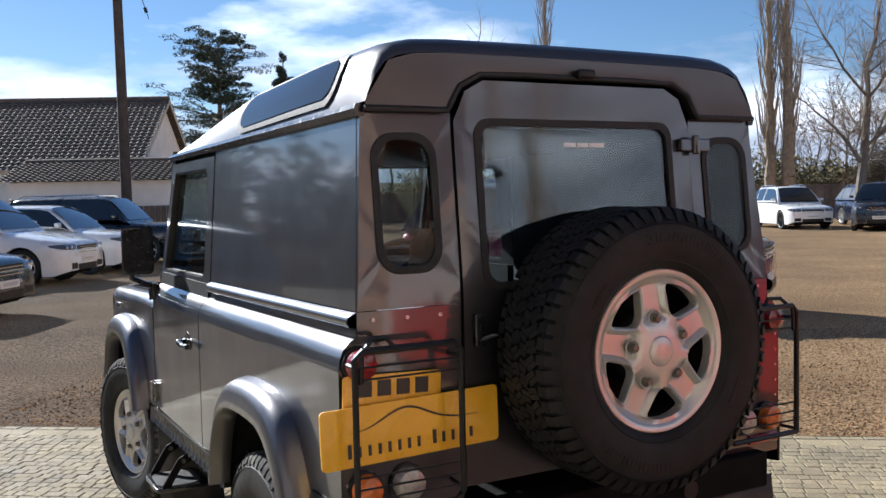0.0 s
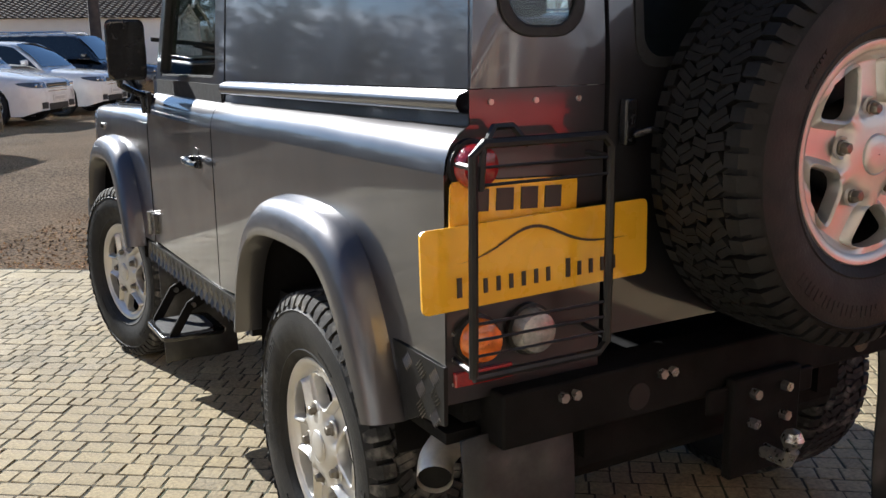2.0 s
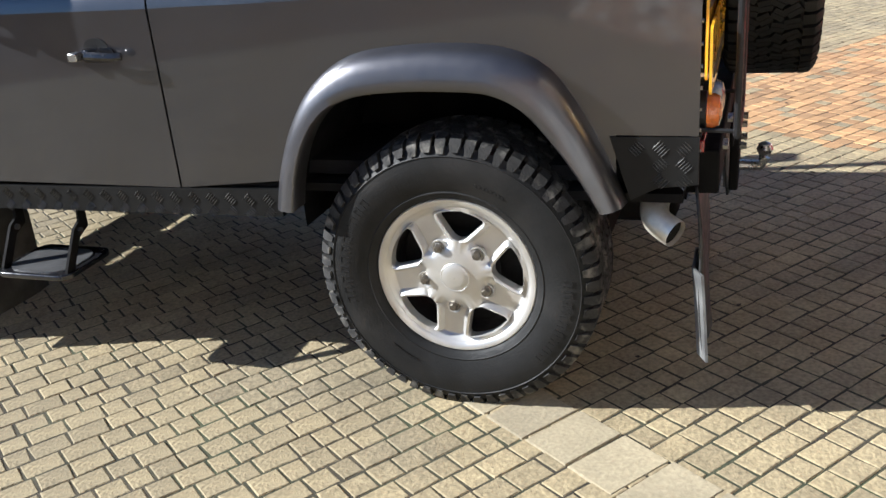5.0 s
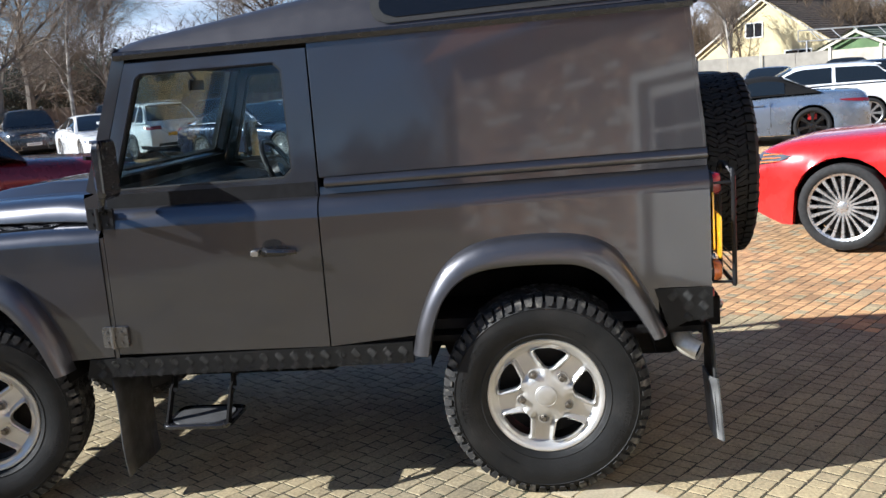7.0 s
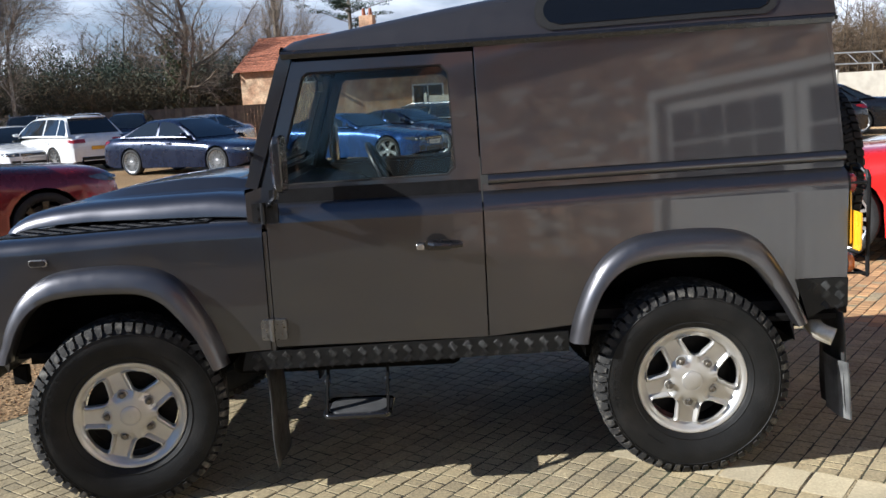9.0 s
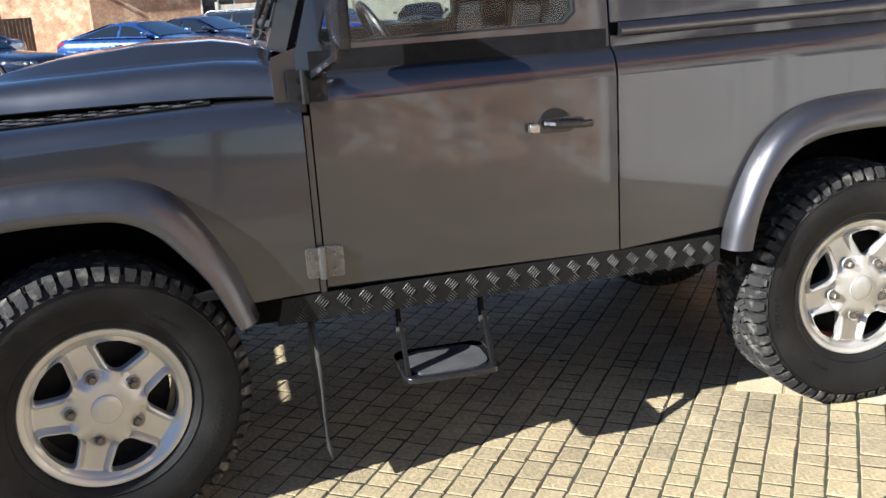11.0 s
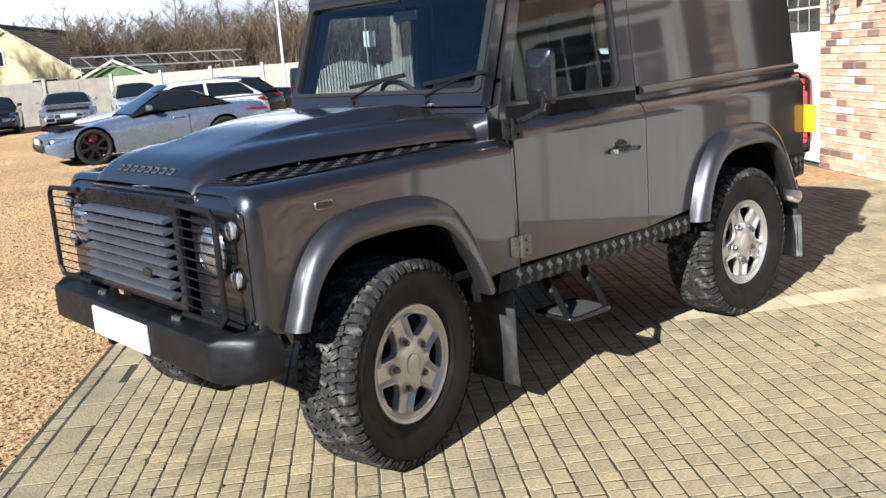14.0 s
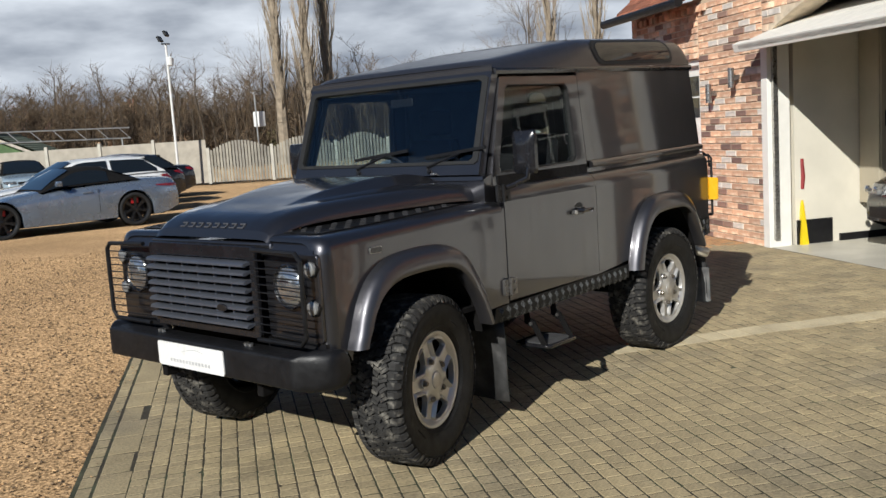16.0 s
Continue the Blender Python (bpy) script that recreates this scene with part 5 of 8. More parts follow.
    arm = part("mirror_arm", Geo().tube([(sign * 0.775, 1.70, 1.215), (sign * 0.84, 1.685, 1.235), (sign * 0.905, 1.645, 1.27), (sign * 0.91, 1.635, 1.33)], 0.013, 8), BLACKGLOSS, truck)
    shell = []
    for dy, k in ((-0.020, 0.93), (-0.014, 1.0), (0.008, 0.96), (0.022, 0.74), (0.030, 0.40)):
        shell.append([(sign * (0.880 + 0.072 * k * u), my + dy, mz + 0.112 * k * v) for u, v in rounded(-1, -1, 1, 1, 0.28)])
    mir = part("door_mirror", Geo().rows(shell, closed=True, caps=True), BLACKGLOSS, arm, "black door mirror shell")


for s in (-1, 1):
    body_side(s)

# ---- roof: hard top with a falling brow, rounded sides and alpine windows ----
ROOF_RISE = [(-0.656, 0.129), (-0.648, 0.152), (-0.620, 0.171), (-0.54, 0.180), (-0.2, 0.186), (0.5, 0.184), (0.68, 0.178), (0.95, 0.143), (1.25, 0.097), (1.5, 0.060), (1.58, 0.043), (1.615, 0.018)]
ROOF_SEC = [(0.0, 1.0), (0.25, 0.997), (0.44, 0.984), (0.545, 0.95), (0.603, 0.875), (0.639, 0.73), (0.667, 0.47), (0.688, 0.17), (0.697, 0.0)]
rows = []
for y, rise in ROOF_RISE:
    half = [(x, y, 1.842 + rise * 1.035 * h) for x, h in ROOF_SEC]
    rows.append([(-x, yy, z) for x, yy, z in half[:0:-1]] + half)
roof = part("roof", Geo().rows(rows), ROOFPAINT, truck, "grey painted hard top roof with falling brow", angle=60)
g = Geo().rows([[(x, 0.70 + dy, 1.842 + (0.182 * curve_at(ROOF_SEC, abs(x))) + 0.003) for x in [k * 0.0697 - 0.697 for k in range(21)]] for dy in (-0.008, 0.008)])
part("roof_seam", g, ROOFPAINT, roof)
SK = sorted({k * 0.0697 - 0.697 for k in range(21)} | {v * q for q in (-1, 1) for v in (0.456, 0.454, 0.44, 0.415, 0.385, 0.35)})


def arch_z(x):
    return curve_at([(0.0, 1.922), (0.35, 1.918), (0.385, 1.905), (0.415, 1.885), (0.44, 1.85), (0.4555, 1.828), (1.0, 1.828)], abs(x))


SKIRT_TOP = lambda x: max(arch_z(x) + 0.004, 1.842 + 0.1325 * curve_at(ROOF_SEC, abs(x)))
part("roof_rear_skirt", Geo().rows([[(x, -0.656, SKIRT_TOP(x)) for x in SK], [(x, -0.658, lerp(SKIRT_TOP(x), arch_z(x), 0.5)) for x in SK], [(x, -0.655, arch_z(x)) for x in SK], [(x, -0.62, arch_z(x)) for x in SK]]), ROOFPAINT, roof, angle=60)
for s in (-1, 1):
    def roof_at(y, h, w, s=s):
        x = curve_at([(b, a) for a, b in ROOF_SEC][::-1], h)
        return (s * (x + w), y, 1.842 + curve_at(ROOF_RISE, y) * 1.035 * h + w * 0.6)
    glass, seal = Geo(), Geo()
    for out, geo, wdt in (((-0.415, 0.585, 0.055, 0.86), seal, 0.006), ((-0.380, 0.550, 0.155, 0.76), glass, 0.0085)):
        y0, y1, h0, h1 = out
        gr = []
        for j in range(9):
            h = lerp(h0, h1, j / 8)
            inset = 0.06 * (1 - math.sqrt(max(0, 1 - (2 * j / 8 - 1) ** 2)))
            gr.append([roof_at(lerp(y0 + inset, y1 - inset, i / 12), h, wdt) for i in range(13)])
        geo.rows(gr)
    w = part("alpine_window", seal, SEAL, roof)
    part("alpine_glass", glass, ALPINE, w, "dark glossy roof side window")

part("roof_brow", Geo().rows([[(x, y, z) for x in (-0.70, -0.35, 0, 0.35, 0.70)] for y, z in ((1.612, 1.858), (1.622, 1.846), (1.622, 1.822), (1.612, 1.808))]), ROOFPAINT, roof)

# ---- rear end ----
rear = lambda x, z, w: (x, Y_REAR - w, z)
for s in (-1, 1):
    xs = lambda x: s * x
    order = (lambda p: p) if s > 0 else (lambda p: p[::-1])
    out = order([(xs(0.435), 1.30), (xs(upper_x(1.30) - 0.002), 1.30), (xs(TOP_X - 0.002), 1.822), (xs(0.435), 1.822)])
    win = rounded(min(xs(0.49), xs(0.675)), 1.395, max(xs(0.49), xs(0.675)), 1.762, 0.065)
    q = part("rear_quarter", Geo().ring(out, win, rear, 0.0, -0.025), PAINT, truck, angle=30)
    inn = [(lerp(p[0], xs(0.5825), 0.17), lerp(p[1], 1.578, 0.085)) for p in win]
    seal_out = [(lerp(p[0], xs(0.5825), -0.06), lerp(p[1], 1.578, -0.03)) for p in win]
    part("window_seal", Geo().ring(seal_out, inn, rear, 0.006, -0.002), SEAL, q, bevel=0.003)
    gl = part("quarter_glass", Geo().prism(inn, rear, 0.0, -0.004), GLASS, q, smooth=False)
    gl.visible_shadow = False
    # lower rear panel with lamps
    low = order([(xs(0.435), 0.72), (xs(SIDE - 0.002), 0.72), (xs(SIDE - 0.002), 1.15), (xs(SIDE - 0.014), 1.203), (xs(WAIST_X), 1.236), (xs(WAIST_X), 1.298), (xs(0.435), 1.298)])
    lp = part("lower_rear_panel", Geo().prism(low, rear, 0.0, -0.02), PAINT, truck, smooth=False)
    g = Geo()
    for k in range(9):
        z = 0.76 + k * 0.05
        g.tube([rear(xs(SIDE - 0.018), z, 0), rear(xs(SIDE - 0.018), z, 0.004)], 0.005, 6)
    for x in (0.70, 0.60, 0.50):
        g.tube([rear(xs(x), 1.275, 0), rear(xs(x), 1.275, 0.004)], 0.006, 6)
    part("rivets", g, STEEL, lp)["kind"] = "stuff"
    lathe_m = lambda x, z: Matrix.Translation(rear(xs(x), z, 0.0)) @ Matrix.Rotation(radians(90), 4, "X")
    for x, z, r, mat, nm in ((0.745, 1.165, 0.042, REDLENS, "stop_lamp"), (0.735, 0.845, 0.042, AMBERLENS, "rear_indicator"), (0.615, 0.845, 0.046, CLEARLENS, "reversing_lamp")):
        base = part(nm, Geo().lathe([(r + 0.006, 0.0), (r + 0.006, 0.012), (r, 0.014)], 24, lathe_m(x, z)), BLACK, truck)
        part("lens", Geo().lathe([(r, 0.010), (r, 0.030), (r * 0.85, 0.042), (r * 0.4, 0.048), (0.001, 0.049)], 24, lathe_m(x, z)), mat, base)
    part("reflector", Geo().prism([(xs(0.785), 0.755), (xs(0.655), 0.755), (xs(0.655), 0.785), (xs(0.785), 0.785)], rear, -0.001, 0.012), REDLENS, truck, "red reflector strip", bevel=0.003)
    # lamp guard: bent tube frame with thin cross wires
    gx0, gx1, gy = 0.79, 0.485, Y_REAR - 0.085
    fr = [(xs(gx0), gy, 0.80), (xs(gx0), gy, 1.19), (xs(gx0 - 0.02), gy, 1.21), (xs(gx1 + 0.02), gy, 1.21), (xs(gx1), gy, 1.19), (xs(gx1), gy, 0.82), (xs(gx1 + 0.02), gy, 0.80), (xs(gx0), gy, 0.80)]
    guard = part("rear_lamp_guard", Geo().tube(fr, 0.009, 8), BLACK, truck, "black tubular rear lamp guard")
    part("guard_hoop", Geo().tube([(xs(gx0 - 0.015), gy, 1.13), (xs(gx0 - 0.02), gy, 1.20), (xs(gx0 - 0.055), gy + 0.02, 1.235), (xs(gx0 - 0.10), gy + 0.03, 1.235), (xs(gx0 - 0.13), gy + 0.02, 1.20)], 0.007, 6), BLACK, guard)
    for z in (0.84, 0.87, 0.90, 1.14, 1.17):
        part("guard_wire", Geo().tube([(xs(gx0), gy, z), (xs(gx1), gy, z)], 0.0030, 5), BLACK, guard)
    for x, z in ((gx0, 1.17), (gx1, 1.17), (gx0, 0.81), (gx1, 0.83)):
        part("guard_stay", Geo().tube([(xs(x), gy, z), (xs(x - 0.01), Y_REAR + 0.002, z)], 0.006, 6), BLACK, guard)

# rear door with its arched top, window, hinges and latch
door_out = [(-0.428, 0.80), (0.428, 0.80), (0.428, 1.80), (0.39, 1.875), (0.33, 1.905), (-0.33, 1.905), (-0.39, 1.875), (-0.428, 1.80)]
win = rounded(-0.365, 1.33, 0.355, 1.81, 0.05)
d = part("rear_door", Geo().ring(door_out, win, rear, 0.006, -0.03), PAINT, truck, angle=30)
inn = rounded(-0.345, 1.35, 0.335, 1.79, 0.045)
part("window_seal", Geo().ring(win, inn, rear, 0.010, -0.01), SEAL, d)
gl = part("rear_glass", Geo().prism(inn, rear, 0.0, -0.005), SCREENGLASS, d, smooth=False)
gl.visible_shadow = False
part("door_arch_trim", Geo().tube([rear(x, z, 0.022) for x, z in ((-0.70, 1.826), (-0.455, 1.826), (-0.445, 1.84), (-0.415, 1.885), (-0.35, 1.918), (-0.2, 1.922), (0.2, 1.922), (0.35, 1.918), (0.415, 1.885), (0.445, 1.84), (0.455, 1.826), (0.70, 1.826))], 0.008, 6), SEAL, d)
for z in (1.74, 1.05):
    part("rear_door_hinge", Geo().box(0.38, Y_REAR - 0.03, z - 0.02, 0.50, Y_REAR - 0.008, z + 0.02).tube([(0.437, Y_REAR - 0.032, z - 0.03), (0.437, Y_REAR - 0.032, z + 0.03)], 0.013, 8), PAINT, d, bevel=0.004)
part("rear_door_handle", Geo().box(-0.405, Y_REAR - 0.03, 1.18, -0.375, Y_REAR - 0.008, 1.27).tube([(-0.39, Y_REAR - 0.035, 1.20), (-0.36, Y_REAR - 0.05, 1.21), (-0.30, Y_REAR - 0.05, 1.20)], 0.009, 6), BLACKGLOSS, d, bevel=0.004)
part("washer_jet", Geo().box(-0.03, Y_REAR - 0.055, 1.918, 0.03, Y_REAR - 0.012, 1.945), BLACK, d, bevel=0.008)
st = Geo()
for k, (w0, w1) in enumerate(((-0.075, -0.03), (-0.025, 0.015), (0.02, 0.075))):
    st.prism([(w0 + 0.02, 1.732), (w1 + 0.02, 1.732), (w1 + 0.02, 1.744), (w0 + 0.02, 1.744)], rear, -0.001, 0.0015)
part("window_sticker_print", st, WHITEINK, d, "small white print on the rear glass", smooth=False)

# dealer sign hung in the lamp guard, over the number plate
def hung_plate(name, c, w, h, tilt, mat, label):
    m = Matrix.Translation(c) @ Matrix.Rotation(radians(tilt), 4, "Y")
    return part(name, Geo().prism(rounded(-w / 2, -h / 2, w / 2, h / 2, 0.012, 3), lambda u, v, k: tuple(m @ Vector((u, k, v))), -0.003, 0.003), mat, truck, label, smooth=False), m


plate, m = hung_plate("number_plate", (-0.655, Y_REAR - 0.012, 1.03), 0.285, 0.21, 2.0, YELLOW, "yellow rear number plate with dark bars")
g = Geo()
for k in range(4):
    g = Geo().prism([(-0.10 + k * 0.055, 0.05), (-0.062 + k * 0.055, 0.05), (-0.062 + k * 0.055, 0.09), (-0.10 + k * 0.055, 0.09)], lambda u, v, q: tuple(m @ Vector((u, q, v))), -0.0055, -0.003)
    part("plate_bar", g, INK, plate, smooth=False)
g = Geo().prism([(-0.06, -0.092), (0.06, -0.092), (0.06, -0.086), (-0.06, -0.086)], lambda u, v, q: tuple(m @ Vector((u, q, v))), -0.0055, -0.003)
part("plate_strip", g, INK, plate, smooth=False)
sign, m = hung_plate("dealer_sign", (-0.602, Y_REAR - 0.026, 0.993), 0.525, 0.15, -1.5, YELLOW, "orange-yellow dealer sign board with dark swoosh and lettering bars")
fl = lambda u, v, q: tuple(m @ Vector((u, q, v)))
sw = [(-0.19 + 0.40 * k / 24, 0.008 + 0.048 * math.exp(-((k / 24 - 0.42) / 0.22) ** 2)) for k in range(25)]
g = Geo().rows([[fl(u, v + dv * math.sin(math.pi * k / 24), -0.0055) for k, (u, v) in enumerate(sw)] for dv in (-0.003, 0.003)])
part("swoosh", g, INK, sign, smooth=False)
g = Geo()
x = -0.19
for k in range(14):
    if k == 8:
        x += 0.018
        continue
    big = k in (0, 9)
    hgt = 0.036 if big else 0.027
    wd = 0.010 if big else 0.0085
    g = Geo().prism([(x, -0.052), (x + wd, -0.052), (x + wd, -0.052 + hgt), (x, -0.052 + hgt)], fl, -0.0055, -0.003)
    part("lettering_bar", g, INK, sign, smooth=False)
    x += 0.0285

# rear crossmember, tow bracket, exhaust
cm = part("rear_crossmember", Geo().box(-0.70, Y_REAR - 0.045, 0.62, 0.70, Y_REAR + 0.06, 0.735), UNDER, truck, "black steel rear crossmember with holes and bolts", bevel=0.006)
for x in (-0.56, -0.53, -0.30, -0.27, 0.27, 0.30):
    part("bolt", Geo().tube([(x, Y_REAR - 0.045, 0.705), (x, Y_REAR - 0.058, 0.705)], 0.011, 6), STEEL, cm)
for x in (-0.36, 0.36):
    part("hole_rim", Geo().tube([(x, Y_REAR - 0.0455, 0.665), (x, Y_REAR - 0.047, 0.665)], 0.03, 16), BLACK, cm)
tow = part("tow_bracket", Geo().box(-0.11, Y_REAR - 0.075, 0.42, 0.11, Y_REAR - 0.047, 0.66).box(-0.17, Y_REAR - 0.06, 0.58, 0.17, Y_REAR - 0.047, 0.64), UNDER, truck, bevel=0.006)
part("tow_ball", Geo().tube([(0, Y_REAR - 0.075, 0.47), (0, Y_REAR - 0.14, 0.47), (0, Y_REAR - 0.15, 0.50)], 0.018, 10).lathe([(0.001, -0.026), (0.018, -0.018), (0.026, 0), (0.018, 0.018), (0.001, 0.026)], 12, Matrix.Translation((0, Y_REAR - 0.15, 0.525))), STEEL, tow)
for x in (-0.05, 0.05):
    for z in (0.62, 0.55):
        part("bolt", Geo().tube([(x, Y_REAR - 0.07, z), (x, Y_REAR - 0.095, z)], 0.012, 6), STEEL, tow)
pipe = [(-0.50, -0.58, 0.60), (-0.60, -0.545, 0.612), (-0.675, -0.53, 0.608), (-0.728, -0.525, 0.588), (-0.768, -0.540, 0.566), (-0.798, -0.585, 0.547)]
ex = part("exhaust_tailpipe", Geo().tube(fine_arc(pipe, 4), 0.0365, 20, caps=False), EXHAUST, truck, "bent steel tailpipe with straw-coloured heat tint")
part("pipe_bore", Geo().tube(fine_arc(pipe, 4)[1:-1], 0.0335, 20, caps=True), UNDER, ex)
# chassis, axles, floor and tank in the shade below
for s in (-1, 1):
    part("chassis_rail", Geo().box(s * 0.38 - 0.04, -0.58, 0.50, s * 0.38 + 0.04, 2.95, 0.62), UNDER, truck, smooth=False)
part("underbody_floor", Geo().box(-0.78, -0.60, 0.622, 0.78, 2.8, 0.645), UNDER, truck, smooth=False)
part("gearbox", Geo().box(-0.24, 0.95, 0.34, 0.24, 2.05, 0.60), UNDER, truck, bevel=0.04)
part("fuel_tank", Geo().box(-0.46, -0.56, 0.43, 0.46, -0.16, 0.62), UNDER, truck, bevel=0.04)
part("silencer", Geo().tube([(-0.28, 0.35, 0.47), (0.36, 0.35, 0.47)], 0.10, 14), UNDER, truck)
part("floor_box", Geo().box(0.42, 0.55, 0.40, 0.76, 1.80, 0.62), UNDER, truck, bevel=0.03)
part("prop_shaft", Geo().tube([(0.05, 0.1, 0.42), (0.05, 1.0, 0.46)], 0.035, 10), UNDER, truck)
for y in (0.0, 2.375):
    part("axle", Geo().tube([(-0.62, y, 0.385), (0.62, y, 0.385)], 0.05, 10).lathe([(0.001, -0.12), (0.09, -0.10), (0.14, 0), (0.09, 0.10), (0.001, 0.12)], 14, Matrix.Translation((0.12, y, 0.385)) @ Matrix.Rotation(radians(90), 4, "X")), UNDER, truck)

# ---- windscreen, scuttle, bonnet, nose ----
def ws_at(x, v, w):
    """On the raked windscreen: v runs 0 to 1 from its foot to its head."""
    return (x, lerp(1.775, 1.595, v) + w * 0.95, lerp(1.285, 1.815, v) + w * 0.32)


fo = [(-0.715, 0.0), (0.715, 0.0), (0.70, 1.0), (-0.70, 1.0)]
fi = [(-0.680, 0.150), (-0.657, 0.120), (0.657, 0.120), (0.680, 0.150), (0.667, 0.915), (0.642, 0.940), (-0.642, 0.940), (-0.667, 0.915)]
fr = part("windscreen_frame", Geo().ring(fo, fi, ws_at, 0.03, -0.02), PAINT, truck, angle=30)
si = [(p[0] * 0.975, lerp(p[1], 0.5, 0.035)) for p in fi]
part("screen_seal", Geo().ring([(p[0] * 1.03, lerp(p[1], 0.5, -0.05)) for p in fi], si, ws_at, 0.036, 0.01), SEAL, fr)
part("inner_trim", Geo().ring([(-0.70, 0.03), (0.70, 0.03), (0.685, 0.99), (-0.685, 0.99)], fi, ws_at, -0.021, -0.040), LINING, fr, "black inner windscreen trim", angle=30)
gl = part("windscreen", Geo().prism(si, ws_at, 0.022, 0.016), SCREENGLASS, fr, "clear windscreen reflecting the sky", smooth=False)
gl.visible_shadow = False
part("scuttle", Geo().rows([[(x, y, z) for x in (-0.74, -0.4, 0, 0.4, 0.74)] for y, z in ((1.775, 1.29), (1.80, 1.285), (1.805, 1.265), (1.79, 1.25), (1.795, 1.14))]), PAINT, truck)
part("scuttle_side_panel", Geo().prism([(1.716, 1.12), (1.80, 1.12), (1.80, 1.27), (1.72, 1.30)], lambda y, z, w: (w, y, z), -0.745, 0.745), PAINT, truck, smooth=False)
part("scuttle_seam", Geo().box(-0.006, 1.796, 1.15, 0.006, 1.810, 1.265), STEEL, truck)
for x in (-0.38, 0.16):
    wp = part("wiper", Geo().tube([(x, 1.80, 1.315), (x + 0.02, 1.795, 1.340), (x - 0.20, 1.777, 1.410)], 0.007, 6), BLACK, truck)
    part("wiper_blade", Geo().box(-0.21, -0.006, -0.008, 0.21, 0.006, 0.008, Matrix.Translation((x - 0.16, 1.772, 1.412)) @ Matrix.Rotation(radians(6), 4, "Y")), BLACK, wp)
    part("wiper_spindle", Geo().tube([(x, 1.785, 1.305), (x, 1.805, 1.320)], 0.014, 10), BLACK, wp)
for s in (-1, 1):
    part("washer_nozzle", Geo().box(s * 0.42 - 0.015, 2.0 - 0.2, 1.296, s * 0.42 + 0.015, 1.825, 1.308), STEEL, truck, bevel=0.003)

# along the bonnet: half width and height of its lower edge, height of the flat top, height of the centre bulge
BON = [(1.80, 0.676, 1.157, 1.252, 0.030), (1.87, 0.661, 1.157, 1.256, 0.042), (1.95, 0.645, 1.156, 1.258, 0.049), (2.15, 0.602, 1.155, 1.254, 0.053), (2.40, 0.548, 1.152, 1.242, 0.040), (2.55, 0.517, 1.149, 1.233, 0.022), (2.64, 0.500, 1.144, 1.226, 0.008), (2.72, 0.486, 1.139, 1.217, 0.0), (2.80, 0.472, 1.130, 1.203, 0.0), (2.86, 0.464, 1.121, 1.190, 0.0), (2.93, 0.456, 1.105, 1.166, 0.0), (2.975, 0.450, 1.088, 1.135, 0.0), (2.995, 0.446, 1.077, 1.098, 0.0)]
rows = []
for y, w, zl, zt, b in BON:
    xb = lerp(0.445, 0.315, (y - 1.8) / 0.95)
    lip, tall = min(0.004, b * 0.2), zt - zl
    half = [(0.0, zt + b * 1.06), (0.16, zt + b * 1.04), (xb - 0.075, zt + b), (xb - 0.058, zt + b * 0.97), (xb - 0.048, zt + b * 0.88), (xb - 0.010, zt + b * 0.12), (xb, zt + lip * 0.3), (xb + 0.012, zt - 0.001)]
    half += [(w - f, zt - d * tall) for f, d in ((0.085, 0.03), (0.058, 0.09), (0.036, 0.20), (0.020, 0.36), (0.009, 0.55), (0.002, 0.80), (0.0, 0.95), (0.006, 1.0))]
    half = [(x, y, zz) for x, zz in half]
    rows.append([(-x, yy, zz) for x, yy, zz in half[:0:-1]] + half)
bon = part("bonnet", Geo().rows(rows), PAINT, truck, "dark grey bonnet with a raised centre bulge", angle=24)
BADGE = material("grey_badge", (0.12, 0.12, 0.125), rough=0.4, metal=0.4)
g = Geo()
for k in range(8):
    x = 0.235 - k * 0.065
    c = Matrix.Translation((x - 0.005, 2.957, 1.152)) @ Matrix.Rotation(radians(-36), 4, "X")
    g = Geo().box(-0.020, -0.016, -0.004, 0.020, -0.010, 0.0005, c).box(-0.020, 0.010, -0.004, 0.020, 0.016, 0.0005, c).box(-0.020, -0.016, -0.004, -0.013, 0.016, 0.0005, c)
    part("badge_bar", g, BADGE, bon, "raised grey badge bar on the bonnet lip", smooth=False)
part("bonnet_shut_panel", Geo().box(-0.47, 2.86, 1.02, 0.47, 3.0, 1.085), PAINT, truck, bevel=0.01)

for s in (-1, 1):
    rows = []
    for y, z in ((2.84, 1.112), (2.91, 1.110), (2.955, 1.098), (2.985, 1.078), (3.003, 1.046)):
        rows.append([(s * x, y - 0.0 * x, z - (0.0 if x < 0.7 else 0.004)) for x in (0.44, 0.52, 0.60, 0.68, 0.745)])
    part("front_top_panel", Geo().rows(rows), PAINT, truck)
gr = part("grille_surround", Geo().ring(rounded(-0.415, 0.665, 0.415, 1.075, 0.02), rounded(-0.375, 0.70, 0.375, 1.015, 0.03), lambda x, z, w: (x, 3.03 + w, z), 0.0, 0.025), BLACKGLOSS, truck, "grey slatted radiator grille", bevel=0.006)
part("grille_shadow_box", Geo().box(-0.40, 2.98, 0.67, 0.40, 3.028, 1.05), UNDER, gr, smooth=False)
GRILLE = material("grey_grille_plastic", (0.25, 0.27, 0.32), rough=0.30, metal=0.8, vary=0.05, scale=14, sheen_vary=0.02)
for k in range(8):
    z = 0.722 + k * 0.039
    g = Geo().rows([[(x, y, zz) for y, zz in ((3.04, z + 0.014), (3.083, z + 0.011), (3.095, z + 0.004), (3.096, z - 0.005), (3.088, z - 0.008), (3.05, z + 0.001))] for x in (-0.385, 0, 0.385)], closed=True, caps=True)
    part("grille_slat", g, GRILLE, gr)
